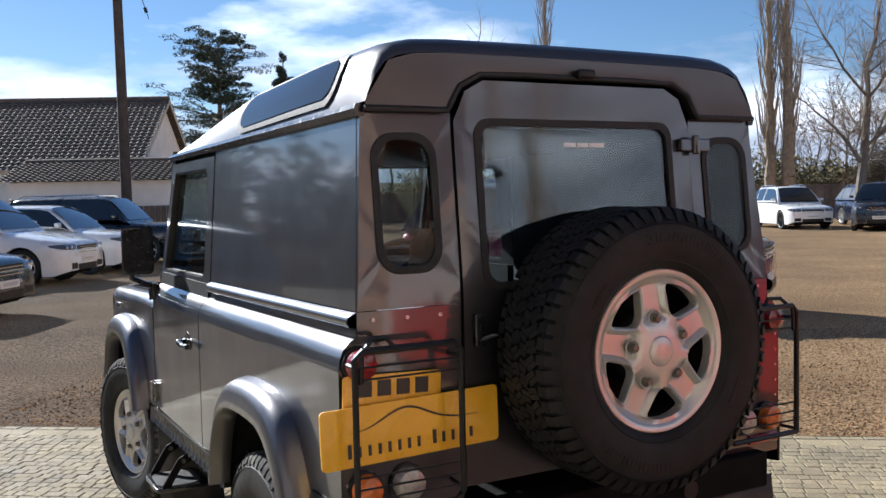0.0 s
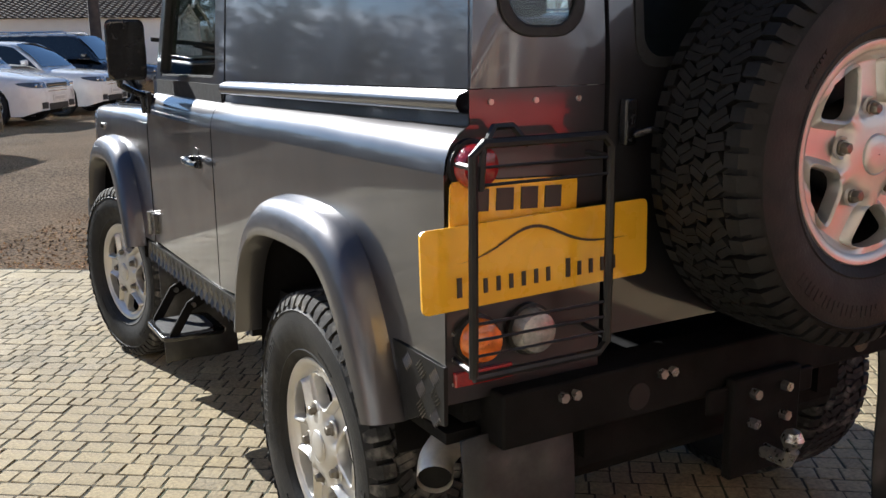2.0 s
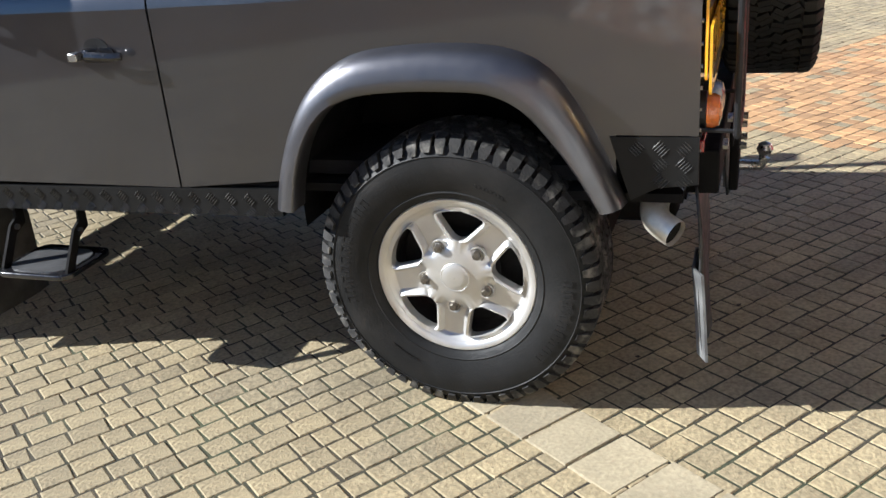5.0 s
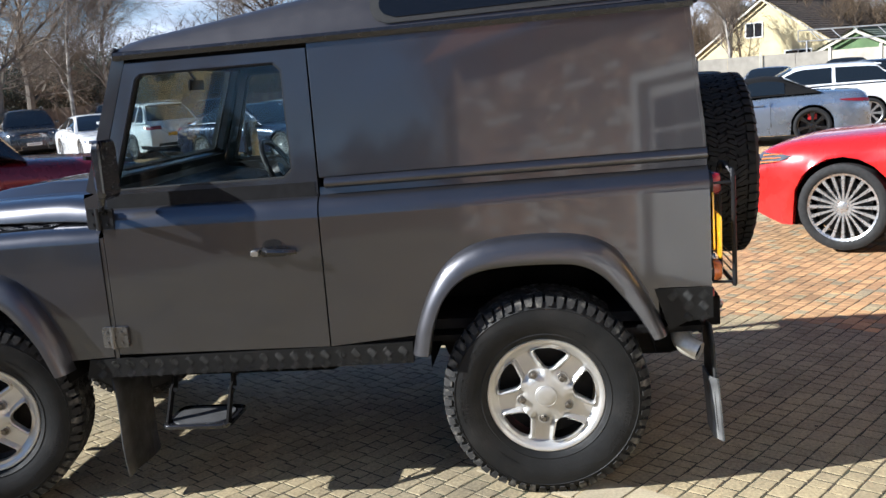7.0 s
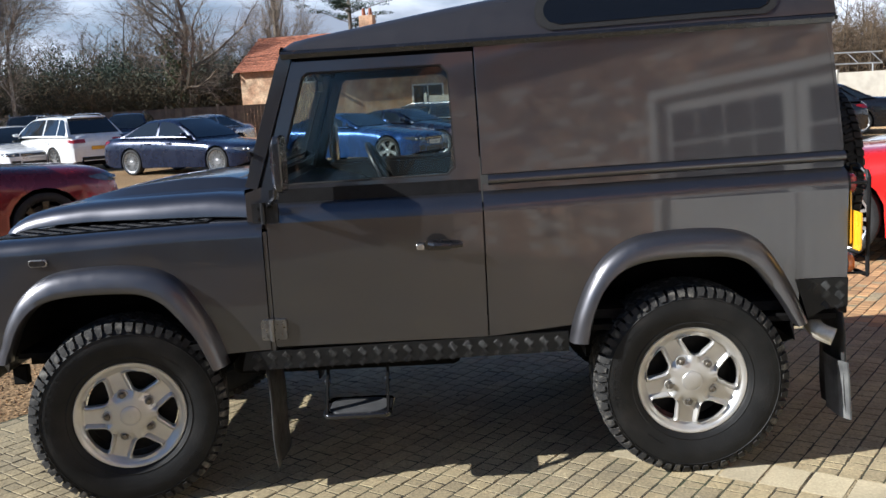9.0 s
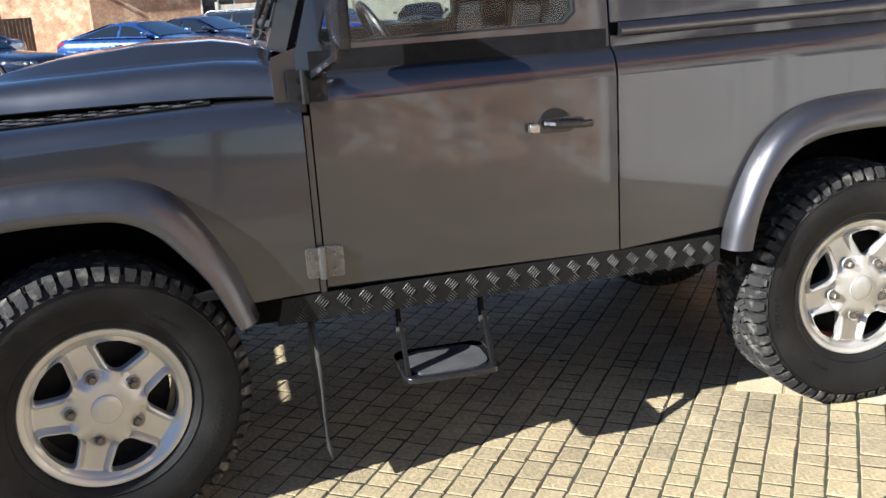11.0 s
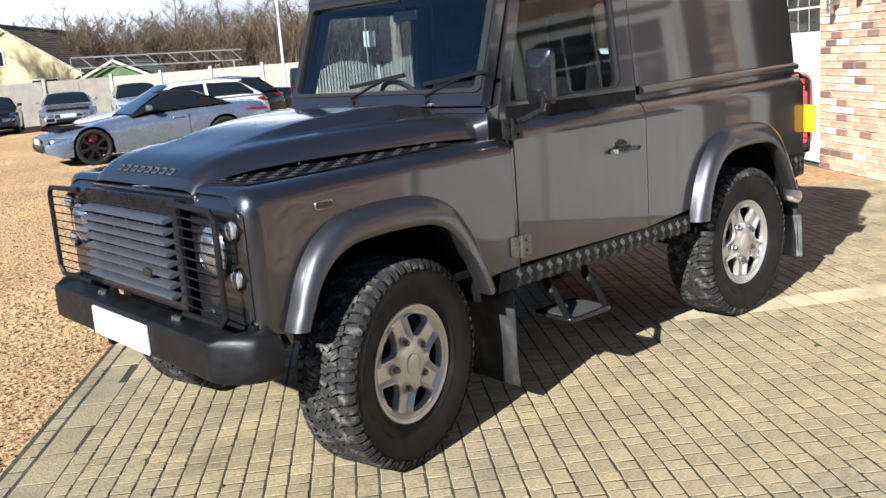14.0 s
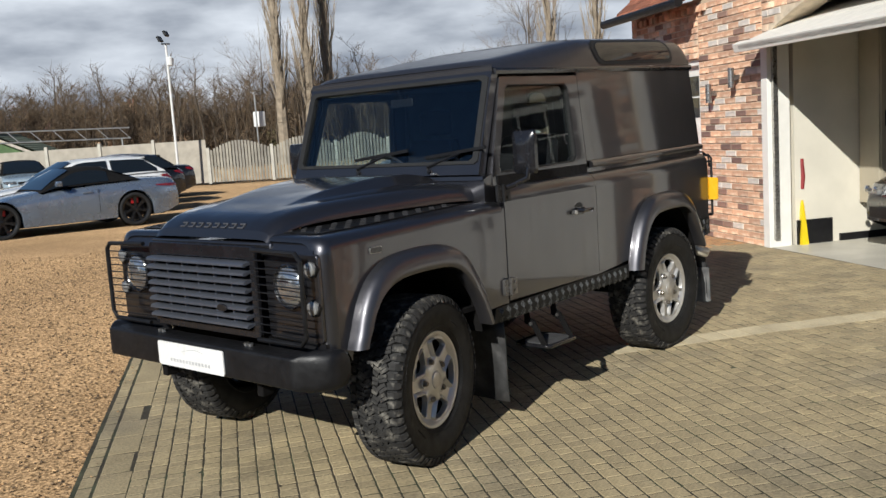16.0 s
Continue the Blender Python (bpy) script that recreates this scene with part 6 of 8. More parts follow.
for x in (-0.25, -0.125, 0, 0.125, 0.25):
    part("grille_rib", Geo().box(x - 0.004, 3.03, 0.705, x + 0.004, 3.066, 1.01), GRILLE, gr)
part("grille_badge", Geo().prism([(-0.215 + 0.035 * math.cos(a / 8 * math.pi), 0.80 + 0.017 * math.sin(a / 8 * math.pi)) for a in range(16)], lambda x, z, w: (x, 3.096 + w, z), 0.0, 0.008), BLACKGLOSS, gr, "plain dark oval badge", bevel=0.002)
nosep = lambda x, z: Matrix.Translation((x, 2.995, z)) @ Matrix.Rotation(radians(-90), 4, "X")
for s in (-1, 1):
    p = part("headlamp_panel", Geo().prism(rounded(min(s * 0.42, s * 0.775), 0.665, max(s * 0.42, s * 0.775), 1.046, 0.02), lambda x, z, w: (x, 2.985 + w, z), 0.0, 0.02), PAINT, truck, bevel=0.005)
    hl = part("headlamp", Geo().lathe([(0.100, 0.0), (0.100, 0.03), (0.094, 0.036), (0.088, 0.030)], 32, nosep(s * 0.60, 0.905)), BLACKGLOSS, truck, "round clear headlamp in a dark bezel")
    part("headlamp_lens", Geo().lathe([(0.092, 0.024), (0.075, 0.040), (0.045, 0.050), (0.001, 0.053)], 32, nosep(s * 0.60, 0.905)), LAMPGLASS, hl)
    for z, mat in ((0.985, CLEARLENS), (0.82, CLEARLENS)):
        k = part("small_lamp", Geo().lathe([(0.038, 0.0), (0.038, 0.02), (0.034, 0.024)], 20, nosep(s * 0.738, z)), BLACK, truck)
        part("lens", Geo().lathe([(0.034, 0.016), (0.030, 0.030), (0.015, 0.037), (0.001, 0.038)], 20, nosep(s * 0.738, z)), mat, k)
    gx0, gx1, gy = 0.760, 0.43, 3.085
    fr = [(s * gx1, gy - 0.01, 0.67), (s * (gx0 - 0.03), gy, 0.675), (s * gx0, gy, 0.71), (s * gx0, gy, 1.03), (s * (gx0 - 0.03), gy, 1.06), (s * gx1, gy - 0.01, 1.065)]
    lg = part("headlamp_guard", Geo().tube(fr, 0.011, 8), BLACK, truck, "black wire headlamp guard")
    for k in range(10):
        z = 0.705 + k * 0.035
        part("guard_wire", Geo().tube([(s * gx1, gy - 0.015, z), (s * gx0, gy, z)], 0.0032, 5), BLACK, lg)
    part("front_lower_valance", Geo().prism([(s * 0.40, 0.60), (s * 0.78, 0.60), (s * 0.78, 0.665), (s * 0.40, 0.665)], lambda x, z, w: (x, 2.98 + w, z), 0.0, 0.02), BLACK, truck, smooth=False)

bump = []
for x, y0, y1, z0, z1, n in ((-0.860, 2.950, 3.004, 0.530, 0.612, 2.2), (-0.856, 2.930, 3.036, 0.500, 0.636, 2.6), (-0.840, 2.922, 3.058, 0.484, 0.646, 3.2), (-0.795, 2.948, 3.092, 0.476, 0.650, 4), (-0.745, 2.990, 3.125, 0.480, 0.646, 5), (-0.725, 3.01, 3.142, 0.488, 0.634, 9), (-0.70, 3.015, 3.145, 0.492, 0.632, 12)):
    cy, cz, hy, hz = (y0 + y1) / 2, (z0 + z1) / 2, (y1 - y0) / 2, (z1 - z0) / 2
    ring_ = []
    for k in range(24):
        ct, st_ = math.cos(2 * math.pi * k / 24), math.sin(2 * math.pi * k / 24)
        ring_.append((cy + hy * math.copysign(abs(ct) ** (2 / n), ct), cz + hz * math.copysign(abs(st_) ** (2 / n), st_)))
    bump.append([(x, y, z) for y, z in ring_])
bump += [[(-x, y, z) for x, y, z in r_] for r_ in bump[::-1]]
bp = part("front_bumper", Geo().rows(bump, closed=True, caps=True), BLACK, truck, "black steel front bumper with rounded plastic ends", angle=40)
for x in (-0.36, -0.33, 0.33, 0.36):
    part("bumper_bolt", Geo().tube([(x, 3.07, 0.630), (x, 3.07, 0.645)], 0.013, 8), STEEL, bp)
fpl = part("front_plate", Geo().prism(rounded(-0.26, 0.50, 0.26, 0.615, 0.012, 3), lambda x, z, w: (x, 3.148 + w, z), 0.0, 0.006), WHITEPLATE, bp, "plain white front plate with faint print", smooth=False)
g = Geo().rows([[(0.06 - 0.17 * k / 16, 3.1555, 0.578 + 0.018 * math.sin(k / 16 * 2.6) + d) for k in range(17)] for d in (-0.0015, 0.0015)])
for k in range(13):
    g.box(0.16 - k * 0.025, 3.154, 0.525, 0.145 - k * 0.025, 3.1555, 0.540)
part("faint_print", g, GREYINK, fpl, smooth=False)
for x in (-0.40, 0.36):
    part("front_recovery_eye", Geo().box(x, 2.99, 0.40, x + 0.04, 3.06, 0.49), UNDER, truck, bevel=0.006)

# ---- wheels ----
NUTSTEEL = material("dull_nut_steel", (0.20, 0.18, 0.15), rough=0.35, metal=0.8, vary=0.3, scale=60)
def wheel_meshes():
    prof = [(0.224, -0.090), (0.229, -0.104), (0.236, -0.113), (0.246, -0.117), (0.250, -0.1205), (0.254, -0.119), (0.272, -0.126), (0.305, -0.1335), (0.330, -0.1335), (0.352, -0.130), (0.354, -0.1325), (0.358, -0.1285), (0.378, -0.118), (0.3845, -0.098), (0.3855, 0.0)]
    prof = prof + [(r, -h) for r, h in prof[-2::-1]]
    tyre = Geo().lathe(prof, 80)
    marks = Geo()
    for a0, n, step in ((20, 11, 5.6), (200, 9, 5.6)):
        for k in range(n):
            m = Matrix.Rotation(radians(a0 + k * step), 4, "Z") @ Matrix.Translation((0.318, 0, 0.1330))
            marks.box(-0.013, -0.0105, -0.002, 0.013, -0.0065, 0.0016, m).box(-0.013, 0.004, -0.002, 0.013 if k % 2 else -0.002, 0.008, 0.0016, m)
            marks.box(0.009, -0.0065, -0.002, 0.013, 0.008, 0.0016, m)
    for a0, n in ((110, 8), (300, 8)):
        for k in range(n):
            marks.box(-0.004, -0.0035, -0.002, 0.004, 0.0035, 0.0012, Matrix.Rotation(radians(a0 + k * 2.2), 4, "Z") @ Matrix.Translation((0.288, 0, 0.1305)))
    lugs = Geo()
    N = 60
    for k in range(N):
        a = 2 * math.pi * k / N
        for s in (-1, 1):
            da = math.pi / N if s > 0 else 0.0
            m = Matrix.Rotation(a + da, 4, "Z")
            wv = 0.0138 if (k % 2) else 0.0155
            # shoulder lug, wrapped down onto the side wall
            low = 0.360 if k % 2 else 0.366
            sec = [(low, 0.1330), (0.383, 0.1245), (0.3975, 0.112), (0.4010, 0.082), (0.380, 0.082), (0.362, 0.118)]
            v = [(r, t * wv * (1.0 if r > 0.37 else 0.62), s * h) for t in (-1, 1) for r, h in sec]
            n6 = len(sec)
            lugs.add(v, [tuple(range(n6)), tuple(range(2 * n6 - 1, n6 - 1, -1))] + [(i, (i + 1) % n6, n6 + (i + 1) % n6, n6 + i) for i in range(n6)], m)
            # two staggered rows of slanted blocks towards the middle, each split by a sipe
            for off, z, hw, tilt in ((0.03, 0.056, 0.0215, 32), (0.062, 0.018, 0.0180, -30)):
                mm = Matrix.Rotation(a + da + off * s, 4, "Z") @ Matrix.Translation((0.3895, 0, s * z)) @ Matrix.Rotation(radians(s * tilt * (1 if k % 3 else 0.4)), 4, "X")
                top = 0.0114 - 0.0006 * (k % 3)
                lugs.box(-0.016, -0.0165, -hw, top, -0.0011, hw, mm).box(-0.016, 0.0011, -hw, top - 0.0006, 0.0165, hw, mm)
    # alloy: five broad dished spokes with raised edges, rounded three-cornered windows between them
    # the barrel's near-black metal paints the shade seen through the windows
    barrel = Geo().lathe([(0.206, -0.10), (0.199, -0.02), (0.1975, 0.05), (0.200, 0.084)], 60)
    rim = Geo().lathe([(0.199, 0.082), (0.2005, 0.0905), (0.205, 0.0985), (0.2125, 0.1035), (0.2205, 0.1065), (0.2255, 0.1065), (0.2285, 0.103), (0.2285, 0.094), (0.224, 0.085)], 72)
    R0, R1 = 0.106, 0.1925
    half_open = [(0.0, 0.0), (0.04, 6.0), (0.10, 9.5), (0.25, 13.5), (0.50, 17.5), (0.75, 20.5), (0.86, 21.0), (0.93, 19.6), (0.975, 15.0), (1.0, 0.0)]
    steps = (0.0, 0.02, 0.05, 0.10, 0.18, 0.28, 0.40, 0.52, 0.64, 0.75, 0.83, 0.89, 0.93, 0.96, 0.985, 1.0)
    radii = [0.040, 0.055, 0.070, 0.082, 0.094, 0.104] + [lerp(R0, R1, u) for u in steps] + [0.199, 0.205]
    crown = [(0.040, 0.1070), (0.060, 0.1050), (0.080, 0.1020), (0.100, 0.1000), (0.130, 0.1000), (0.160, 0.0995), (0.190, 0.0990), (0.205, 0.0990)]

    def open_at(r):
        return curve_at(half_open, (r - R0) / (R1 - R0)) if R0 < r < R1 else 0.0

    def face(r, edge):
        """Height of the front: a dished middle between the raised edges of the spoke; edge runs 0 at the rim of a window to 1 in the middle."""
        dish = min(1.0, max(0.0, (r - 0.078) / 0.03)) * min(1.0, max(0.0, (0.203 - r) / 0.016))
        e = min(1.0, max(0.0, (edge - 0.20) / 0.22))
        fall = max(0.0, 1 - edge / 0.14)
        inside = 1.0 if R0 - 0.012 < r < R1 + 0.004 else 0.0
        return curve_at(crown, r) + 0.0025 * dish - 0.0185 * dish * e * e * (3 - 2 * e) - 0.004 * fall * fall * inside

    cols = [0.0, 0.03, 0.07, 0.14, 0.21, 0.28, 0.36, 0.45, 0.55, 0.64, 0.72, 0.79, 0.86, 0.93, 0.97, 1.0]
    spokes = Geo()
    for k in range(5):
        rows = []
        for r in radii:
            h = open_at(r)
            row = []
            for u in cols:
                a = radians(72 * k - 36 + lerp(h, 72 - h, u))
                row.append((r * math.cos(a), r * math.sin(a), face(r, 1 - abs(2 * u - 1))))
            rows.append(row)
        spokes.rows(rows)
        for side in (-1, 1):   # walls of the windows
            wall = []
            for r in [lerp(R0, R1, u) for u in steps]:
                h = open_at(r)
                a, b = radians(72 * k + 36 + side * h), radians(72 * k + 36 + side * h * 0.97)
                rb = lerp(r, 0.155, 0.02)
                wall.append([(r * math.cos(a), r * math.sin(a), face(r, 0.0)), (rb * math.cos(b), rb * math.sin(b), 0.070)])
            spokes.rows(wall)
    hub = Geo().lathe([(0.110, 0.030), (0.100, 0.060), (0.046, 0.100), (0.040, 0.108)], 40)
    cap = Geo().lathe([(0.0425, 0.1030), (0.0425, 0.1085), (0.0405, 0.1105), (0.0390, 0.1095), (0.0375, 0.1105), (0.020, 0.1125), (0.001, 0.1130)], 32)
    nuts = Geo()
    nuts.lathe([(0.0155, 0.0), (0.0155, 0.008), (0.0132, 0.009)], 18).lathe([(0.0125, 0.006), (0.0125, 0.019), (0.0095, 0.0225), (0.001, 0.0235)], 6)
    cup = Geo().lathe([(0.0150, 0.002), (0.0190, 0.0055), (0.0215, 0.0065), (0.0235, 0.001)], 24)
    brake = Geo().lathe([(0.001, 0.0), (0.185, 0.0), (0.185, -0.02), (0.001, -0.02)], 40).lathe([(0.06, 0.0), (0.075, 0.04), (0.001, 0.05)], 20)
    return [("tyre", tyre, TYRE, "black all-terrain tyre with raised side marks"), ("tread", lugs, TREAD, ""), ("side_lettering", marks, TYRE, ""), ("rim", rim, ALLOY, "silver five-spoke alloy rim"),
            ("barrel", barrel, ALLOYDARK, ""), ("spokes", spokes, ALLOY, ""), ("hub", hub, ALLOYDARK, ""), ("centre_cap", cap, ALLOY, ""), ("wheel_nut", nuts, NUTSTEEL, ""), ("nut_seat", cup, ALLOY, ""), ("brake_disc", brake, ALLOYDARK, "")]


wheel_data = [(nm, mesh_of(nm, g, mat, angle=40, weld=0.0002 if nm == "spokes" else 0.0, clean=nm not in ("tread", "side_lettering")), lb) for nm, g, mat, lb in wheel_meshes()]


# spare's tread in undusted dark rubber, which carries the deep shade on it
spare_tread = mesh_of("tread", wheel_meshes()[1][1], TYRE, angle=40, clean=False)


def wheel(name, m, label="", shaded_tread=False):
    """Its own axis z points outwards."""
    first = None
    for nm, me, lb in wheel_data:
        if first is None:
            first = new(name, me)
            first.parent, first.matrix_basis = truck, m
            if label:
                first["label"] = label
        elif nm in ("wheel_nut", "nut_seat"):
            for k in range(5):
                o = new(nm, me)
                o.parent = first
                o.matrix_basis = Matrix.Rotation(radians(72 * k), 4, "Z") @ Matrix.Translation((0.0925, 0, 0.0905))
        else:
            o = new(nm, spare_tread if shaded_tread and nm == "tread" else me)
            o.parent = first
            if nm == "side_lettering":
                o["kind"] = "stuff"
            if lb:
                o["label"] = lb
    return first


for s in (-1, 1):
    for y, x, z, turn, spin in ((0.0, 0.703, 0.394, 0, 28), (2.365, 0.718, 0.366, 13, 16)):
        wheel("wheel", Matrix.Translation((s * x, y, z)) @ Matrix.Rotation(radians(turn), 4, "Z") @ Matrix.Rotation(radians(90 * s), 4, "Y") @ Matrix.Rotation(radians(spin), 4, "Z"), "road wheel with chunky tyre and silver alloy")
wheel("spare_wheel", Matrix.Translation((0.055, Y_REAR - 0.148, 1.165)) @ Matrix.Rotation(radians(90), 4, "X") @ Matrix.Rotation(radians(25), 4, "Z"), "spare wheel carried on the rear door", True)
part("spare_carrier", Geo().box(-0.06, Y_REAR - 0.14, 1.05, 0.17, Y_REAR - 0.005, 1.28), UNDER, truck, bevel=0.01)

# ---- cabin ----
part("cabin_floor", Geo().box(-0.74, -0.60, 0.66, 0.74, 1.75, 0.70), INTERIOR, truck, smooth=False)
part("dashboard", Geo().rows([[(x, y, z) for x in (-0.70, 0.70)] for y, z in ((1.40, 0.95), (1.38, 1.12), (1.44, 1.22), (1.60, 1.265), (1.76, 1.27), (1.77, 0.75))]), BLACK, truck)
part("roof_lining", Geo().box(-0.66, -0.60, 1.785, 0.66, 1.56, 1.815), LINING, truck, smooth=False)
for s in (-1, 1):
    part("load_bay_wall", Geo().box(s * 0.665, -0.60, 0.97, s * 0.685, 0.80, 1.80), HEADLINING, truck, smooth=False)
for s in (-1, 1):
    seat = part("front_seat", Geo().rows([[(s * 0.38 + dx * k, y, z) for dx, z in ((-0.23, 0.90), (-0.22, 0.99), (-0.15, 1.005), (0.15, 1.005), (0.22, 0.99), (0.23, 0.90))] for y, k in ((0.92, 0.95), (0.98, 1.0), (1.30, 1.0), (1.36, 0.92))], closed=True, caps=True), INTERIOR, truck)
    part("seat_back", Geo().rows([[(s * 0.38 + dx * k, y + dy, z) for dx, dy in ((-0.22, 0.0), (-0.20, 0.05), (0, 0.035), (0.20, 0.05), (0.22, 0.0), (0.18, -0.06), (-0.18, -0.06))] for z, y, k in ((0.98, 0.96, 1.0), (1.2, 0.92, 1.0), (1.42, 0.88, 0.92), (1.47, 0.87, 0.75))], closed=True, caps=True), INTERIOR, seat)
    part("headrest", Geo().box(s * 0.38 - 0.12, 0.82, 1.50, s * 0.38 + 0.12, 0.90, 1.66), INTERIOR, seat, bevel=0.03)
sw_m = Matrix.Translation((0.37, 1.30, 1.22)) @ Matrix.Rotation(radians(62), 4, "X")
stw = part("steering_wheel", Geo().lathe([(0.185 + 0.014 * math.cos(2 * math.pi * k / 8), 0.014 * math.sin(2 * math.pi * k / 8)) for k in range(8)], 32, sw_m, closed=True), BLACK, truck)
part("steering_boss", Geo().lathe([(0.06, -0.03), (0.06, 0.005), (0.001, 0.01)], 16, sw_m).box(-0.18, -0.012, -0.012, 0.18, 0.012, 0.0, sw_m).box(-0.012, -0.18, -0.012, 0.012, 0, 0.0, sw_m), BLACK, stw)
part("rear_view_mirror", Geo().box(-0.085, 1.56, 1.682, 0.085, 1.575, 1.728).tube([(0, 1.57, 1.73), (0, 1.60, 1.78)], 0.008, 6), BLACK, truck, bevel=0.01)

# stance of the body on its springs: the upper body rides higher at the tail, the nose sits a little further back
def eased(u):
    u = min(1.0, max(0.0, u))
    return u * u * (3 - 2 * u)


for o in truck.children_recursive:
    if o.data and not any(k in o.name or k in (o.parent.name if o.parent else "") for k in ("wheel", "axle", "prop_shaft", "mud_flap")) or o.name.startswith("wheel_arch"):
        if o.data:
            for v in o.data.vertices:
                y, z = v.co.y, v.co.z
                v.co.z += eased((z - 0.85) / 0.40) * curve_at([(-0.70, 0.012), (0.83, -0.012), (1.60, -0.018), (1.76, -0.012), (1.92, 0.0), (4.0, 0.0)], y)
                v.co.y += 0.040 * eased((z - 1.30) / 0.52) * eased((-0.15 - y) / 0.45) - 0.036 * eased((y - 2.78) / 0.22)
                v.co.z += 0.010 * eased((z - 1.80) / 0.10) * eased((0.6 - y) / 0.9)

# cars, each at its place on the forecourt
car("bright red fastback coupe with silver multi-spoke wheels", REDP, "coupe", (3.57, -4.2), -31, CARRIM, 20, amber=True, fo=0.80, L=4.72, nose=0.84, hood=1.0, r=0.36, rear_plate=WHITEPLATE)
car("white car with clear lamps beside the red coupe", WHITE, "hatch", (6.6, -6.2), -31, CARRIM, 10)
car("silver-blue roadster with black fabric hood and black wheels", SILVERBLUE, "roadster", (15.03, -3.80), -9.8, CARRIMBLACK, 7, roof=SOFTTOP, red=True)
car("white hatchback with red tail lamps and dark glass", WHITE, "hatch", (17.9, -5.6), -10, CARRIM, 8)
car("black hatchback with roof spoiler", BLACKP, "hatch", (20.4, -7.6), -12, CARRIMBLACK, 8)
car("black saloon parked beside other black cars", BLACKP, "saloon", (23.0, -9.4), -14, CARRIM, 9)
car("dark red off-roader with black wing vents", DARKRED, "bigsuv", (6.2, 7.6), 215, CARRIMBLACK, 8, roof=BLACKP)
car("navy saloon with bright multi-spoke wheels", NAVY, "saloon", (20.5, 7.9), 152.6, CARRIM, 20)
car("white off-roader seen from behind with dark rear window", WHITE, "suv", (24.6, 13.2), -40, CARRIM, 10)
car("white off-roader with chrome roof rails", WHITE, "bigsuv", (29.5, 16.3), 120, CARRIM, 10, roof=BLACKP)
car("dark grey off-roader with bright roof rails", DARKGREY, "bigsuv", (30.0, 20.3), 125, CARRIM, 10)
car("silver estate car at the back of the forecourt", SILVER, "suv", (33.6, 18.4), 125, CARRIM, 10)
car("white car at the back of the forecourt", WHITE, "saloon", (32.5, 11.0), 60, CARRIM, 10)
car("pale silver coupe at the back of the forecourt", SILVER, "saloon", (29.6, 10.3), 62, CARRIM, 10)
car("dark blue estate at the back of the forecourt", NAVY, "suv", (35.2, 14.6), 100, CARRIM, 10)
car("mid-blue coupe with large five-spoke wheels", MIDBLUE, "coupe", (20.9, 3.45), 152, CARRIM, 5, L=4.65, H=1.36)
car("navy coupe with bright wheels", NAVY, "coupe", (23.6, 2.15), 152, CARRIM, 10)
car("dark grey estate with bright wheels", DARKGREY, "suv", (25.9, 0.62), 152, CARRIM, 10, H=1.46, belt=1.0, hood=0.93, nose=0.74, tail=1.02, r=0.345)
car("bright blue coupe with dark grille", BLUE, "coupe", (28.6, -1.3), 152, CARRIM, 10, L=4.2, H=1.36, wb=2.47)
car("black car in the blue coupe's row", BLACKP, "saloon", (31.6, -2.2), 152, CARRIM, 10)
car("black convertible coupe facing the forecourt", BLACKP, "roadster", (32.9, -5.7), 70, CARRIM, 10, roof=SOFTTOP)
car("silver roadster facing the forecourt", SILVER, "roadster", (31.6, -8.0), 70, CARRIM, 10)
car("pale blue small convertible with black hood", PALEBLUE, "hatch", (31.6, -10.7), 72, CARRIM, 8, roof=SOFTTOP, L=3.8, fo=0.75, wb=2.45)
car("white off-roader facing the drive with chrome grille", WHITE, "suv", (-1.1, 18.4), 239, CARRIM, 10, H=1.80, belt=1.16, hood=1.07)
car("white compact off-roader with black bumper", WHITE, "compact", (0.6, 20.9), 239, CARRIMBLACK, 8, lower=BLACK)
car("black off-roader with pale roof edge", BLACKP, "bigsuv", (2.1, 23.4), 239, CARRIM, 8)
car("dark grey car with chrome grille beside the drive", DARKGREY, "suv", (-2.9, 12.8), 239, CARRIM, 10)
car("white off-road coupe with wide black grille", WHITE, "suv", (29.4, 24.2), 152, CARRIMBLACK, 10, H=1.73, L=4.95)
car("dark off-roader with roof rails", NAVY, "suv", (33.2, 22.9), 150, CARRIM, 10)
car("white saloon nose by the far fence", WHITE, "saloon", (25.0, 14.9), 130, CARRIM, 12)
car("dark sports car standing in the open garage", BLACKP, "coupe", (FAC @ Vector((-1.48, -3.05, 0)))[:2], -36, CARRIM, 10)

# ---- fences ----
FENCEPALE = material("pale_fence_panel", (0.40, 0.36, 0.295), rough=0.9, vary=0.15, scale=3, bump=0.4, bump_scale=40, island=0.12)
FENCEGREY = material("grey_gate_timber", (0.30, 0.275, 0.225), rough=0.9, vary=0.2, scale=3, island=0.2)
FENCEDARK = material("dark_fence_board", (0.14, 0.115, 0.095), rough=0.9, vary=0.25, scale=4, bump=0.4, bump_scale=40, island=0.3)
CONCRETE = material("concrete_post", (0.50, 0.47, 0.40), rough=0.9, vary=0.12, scale=5, bump=0.3, bump_scale=60)


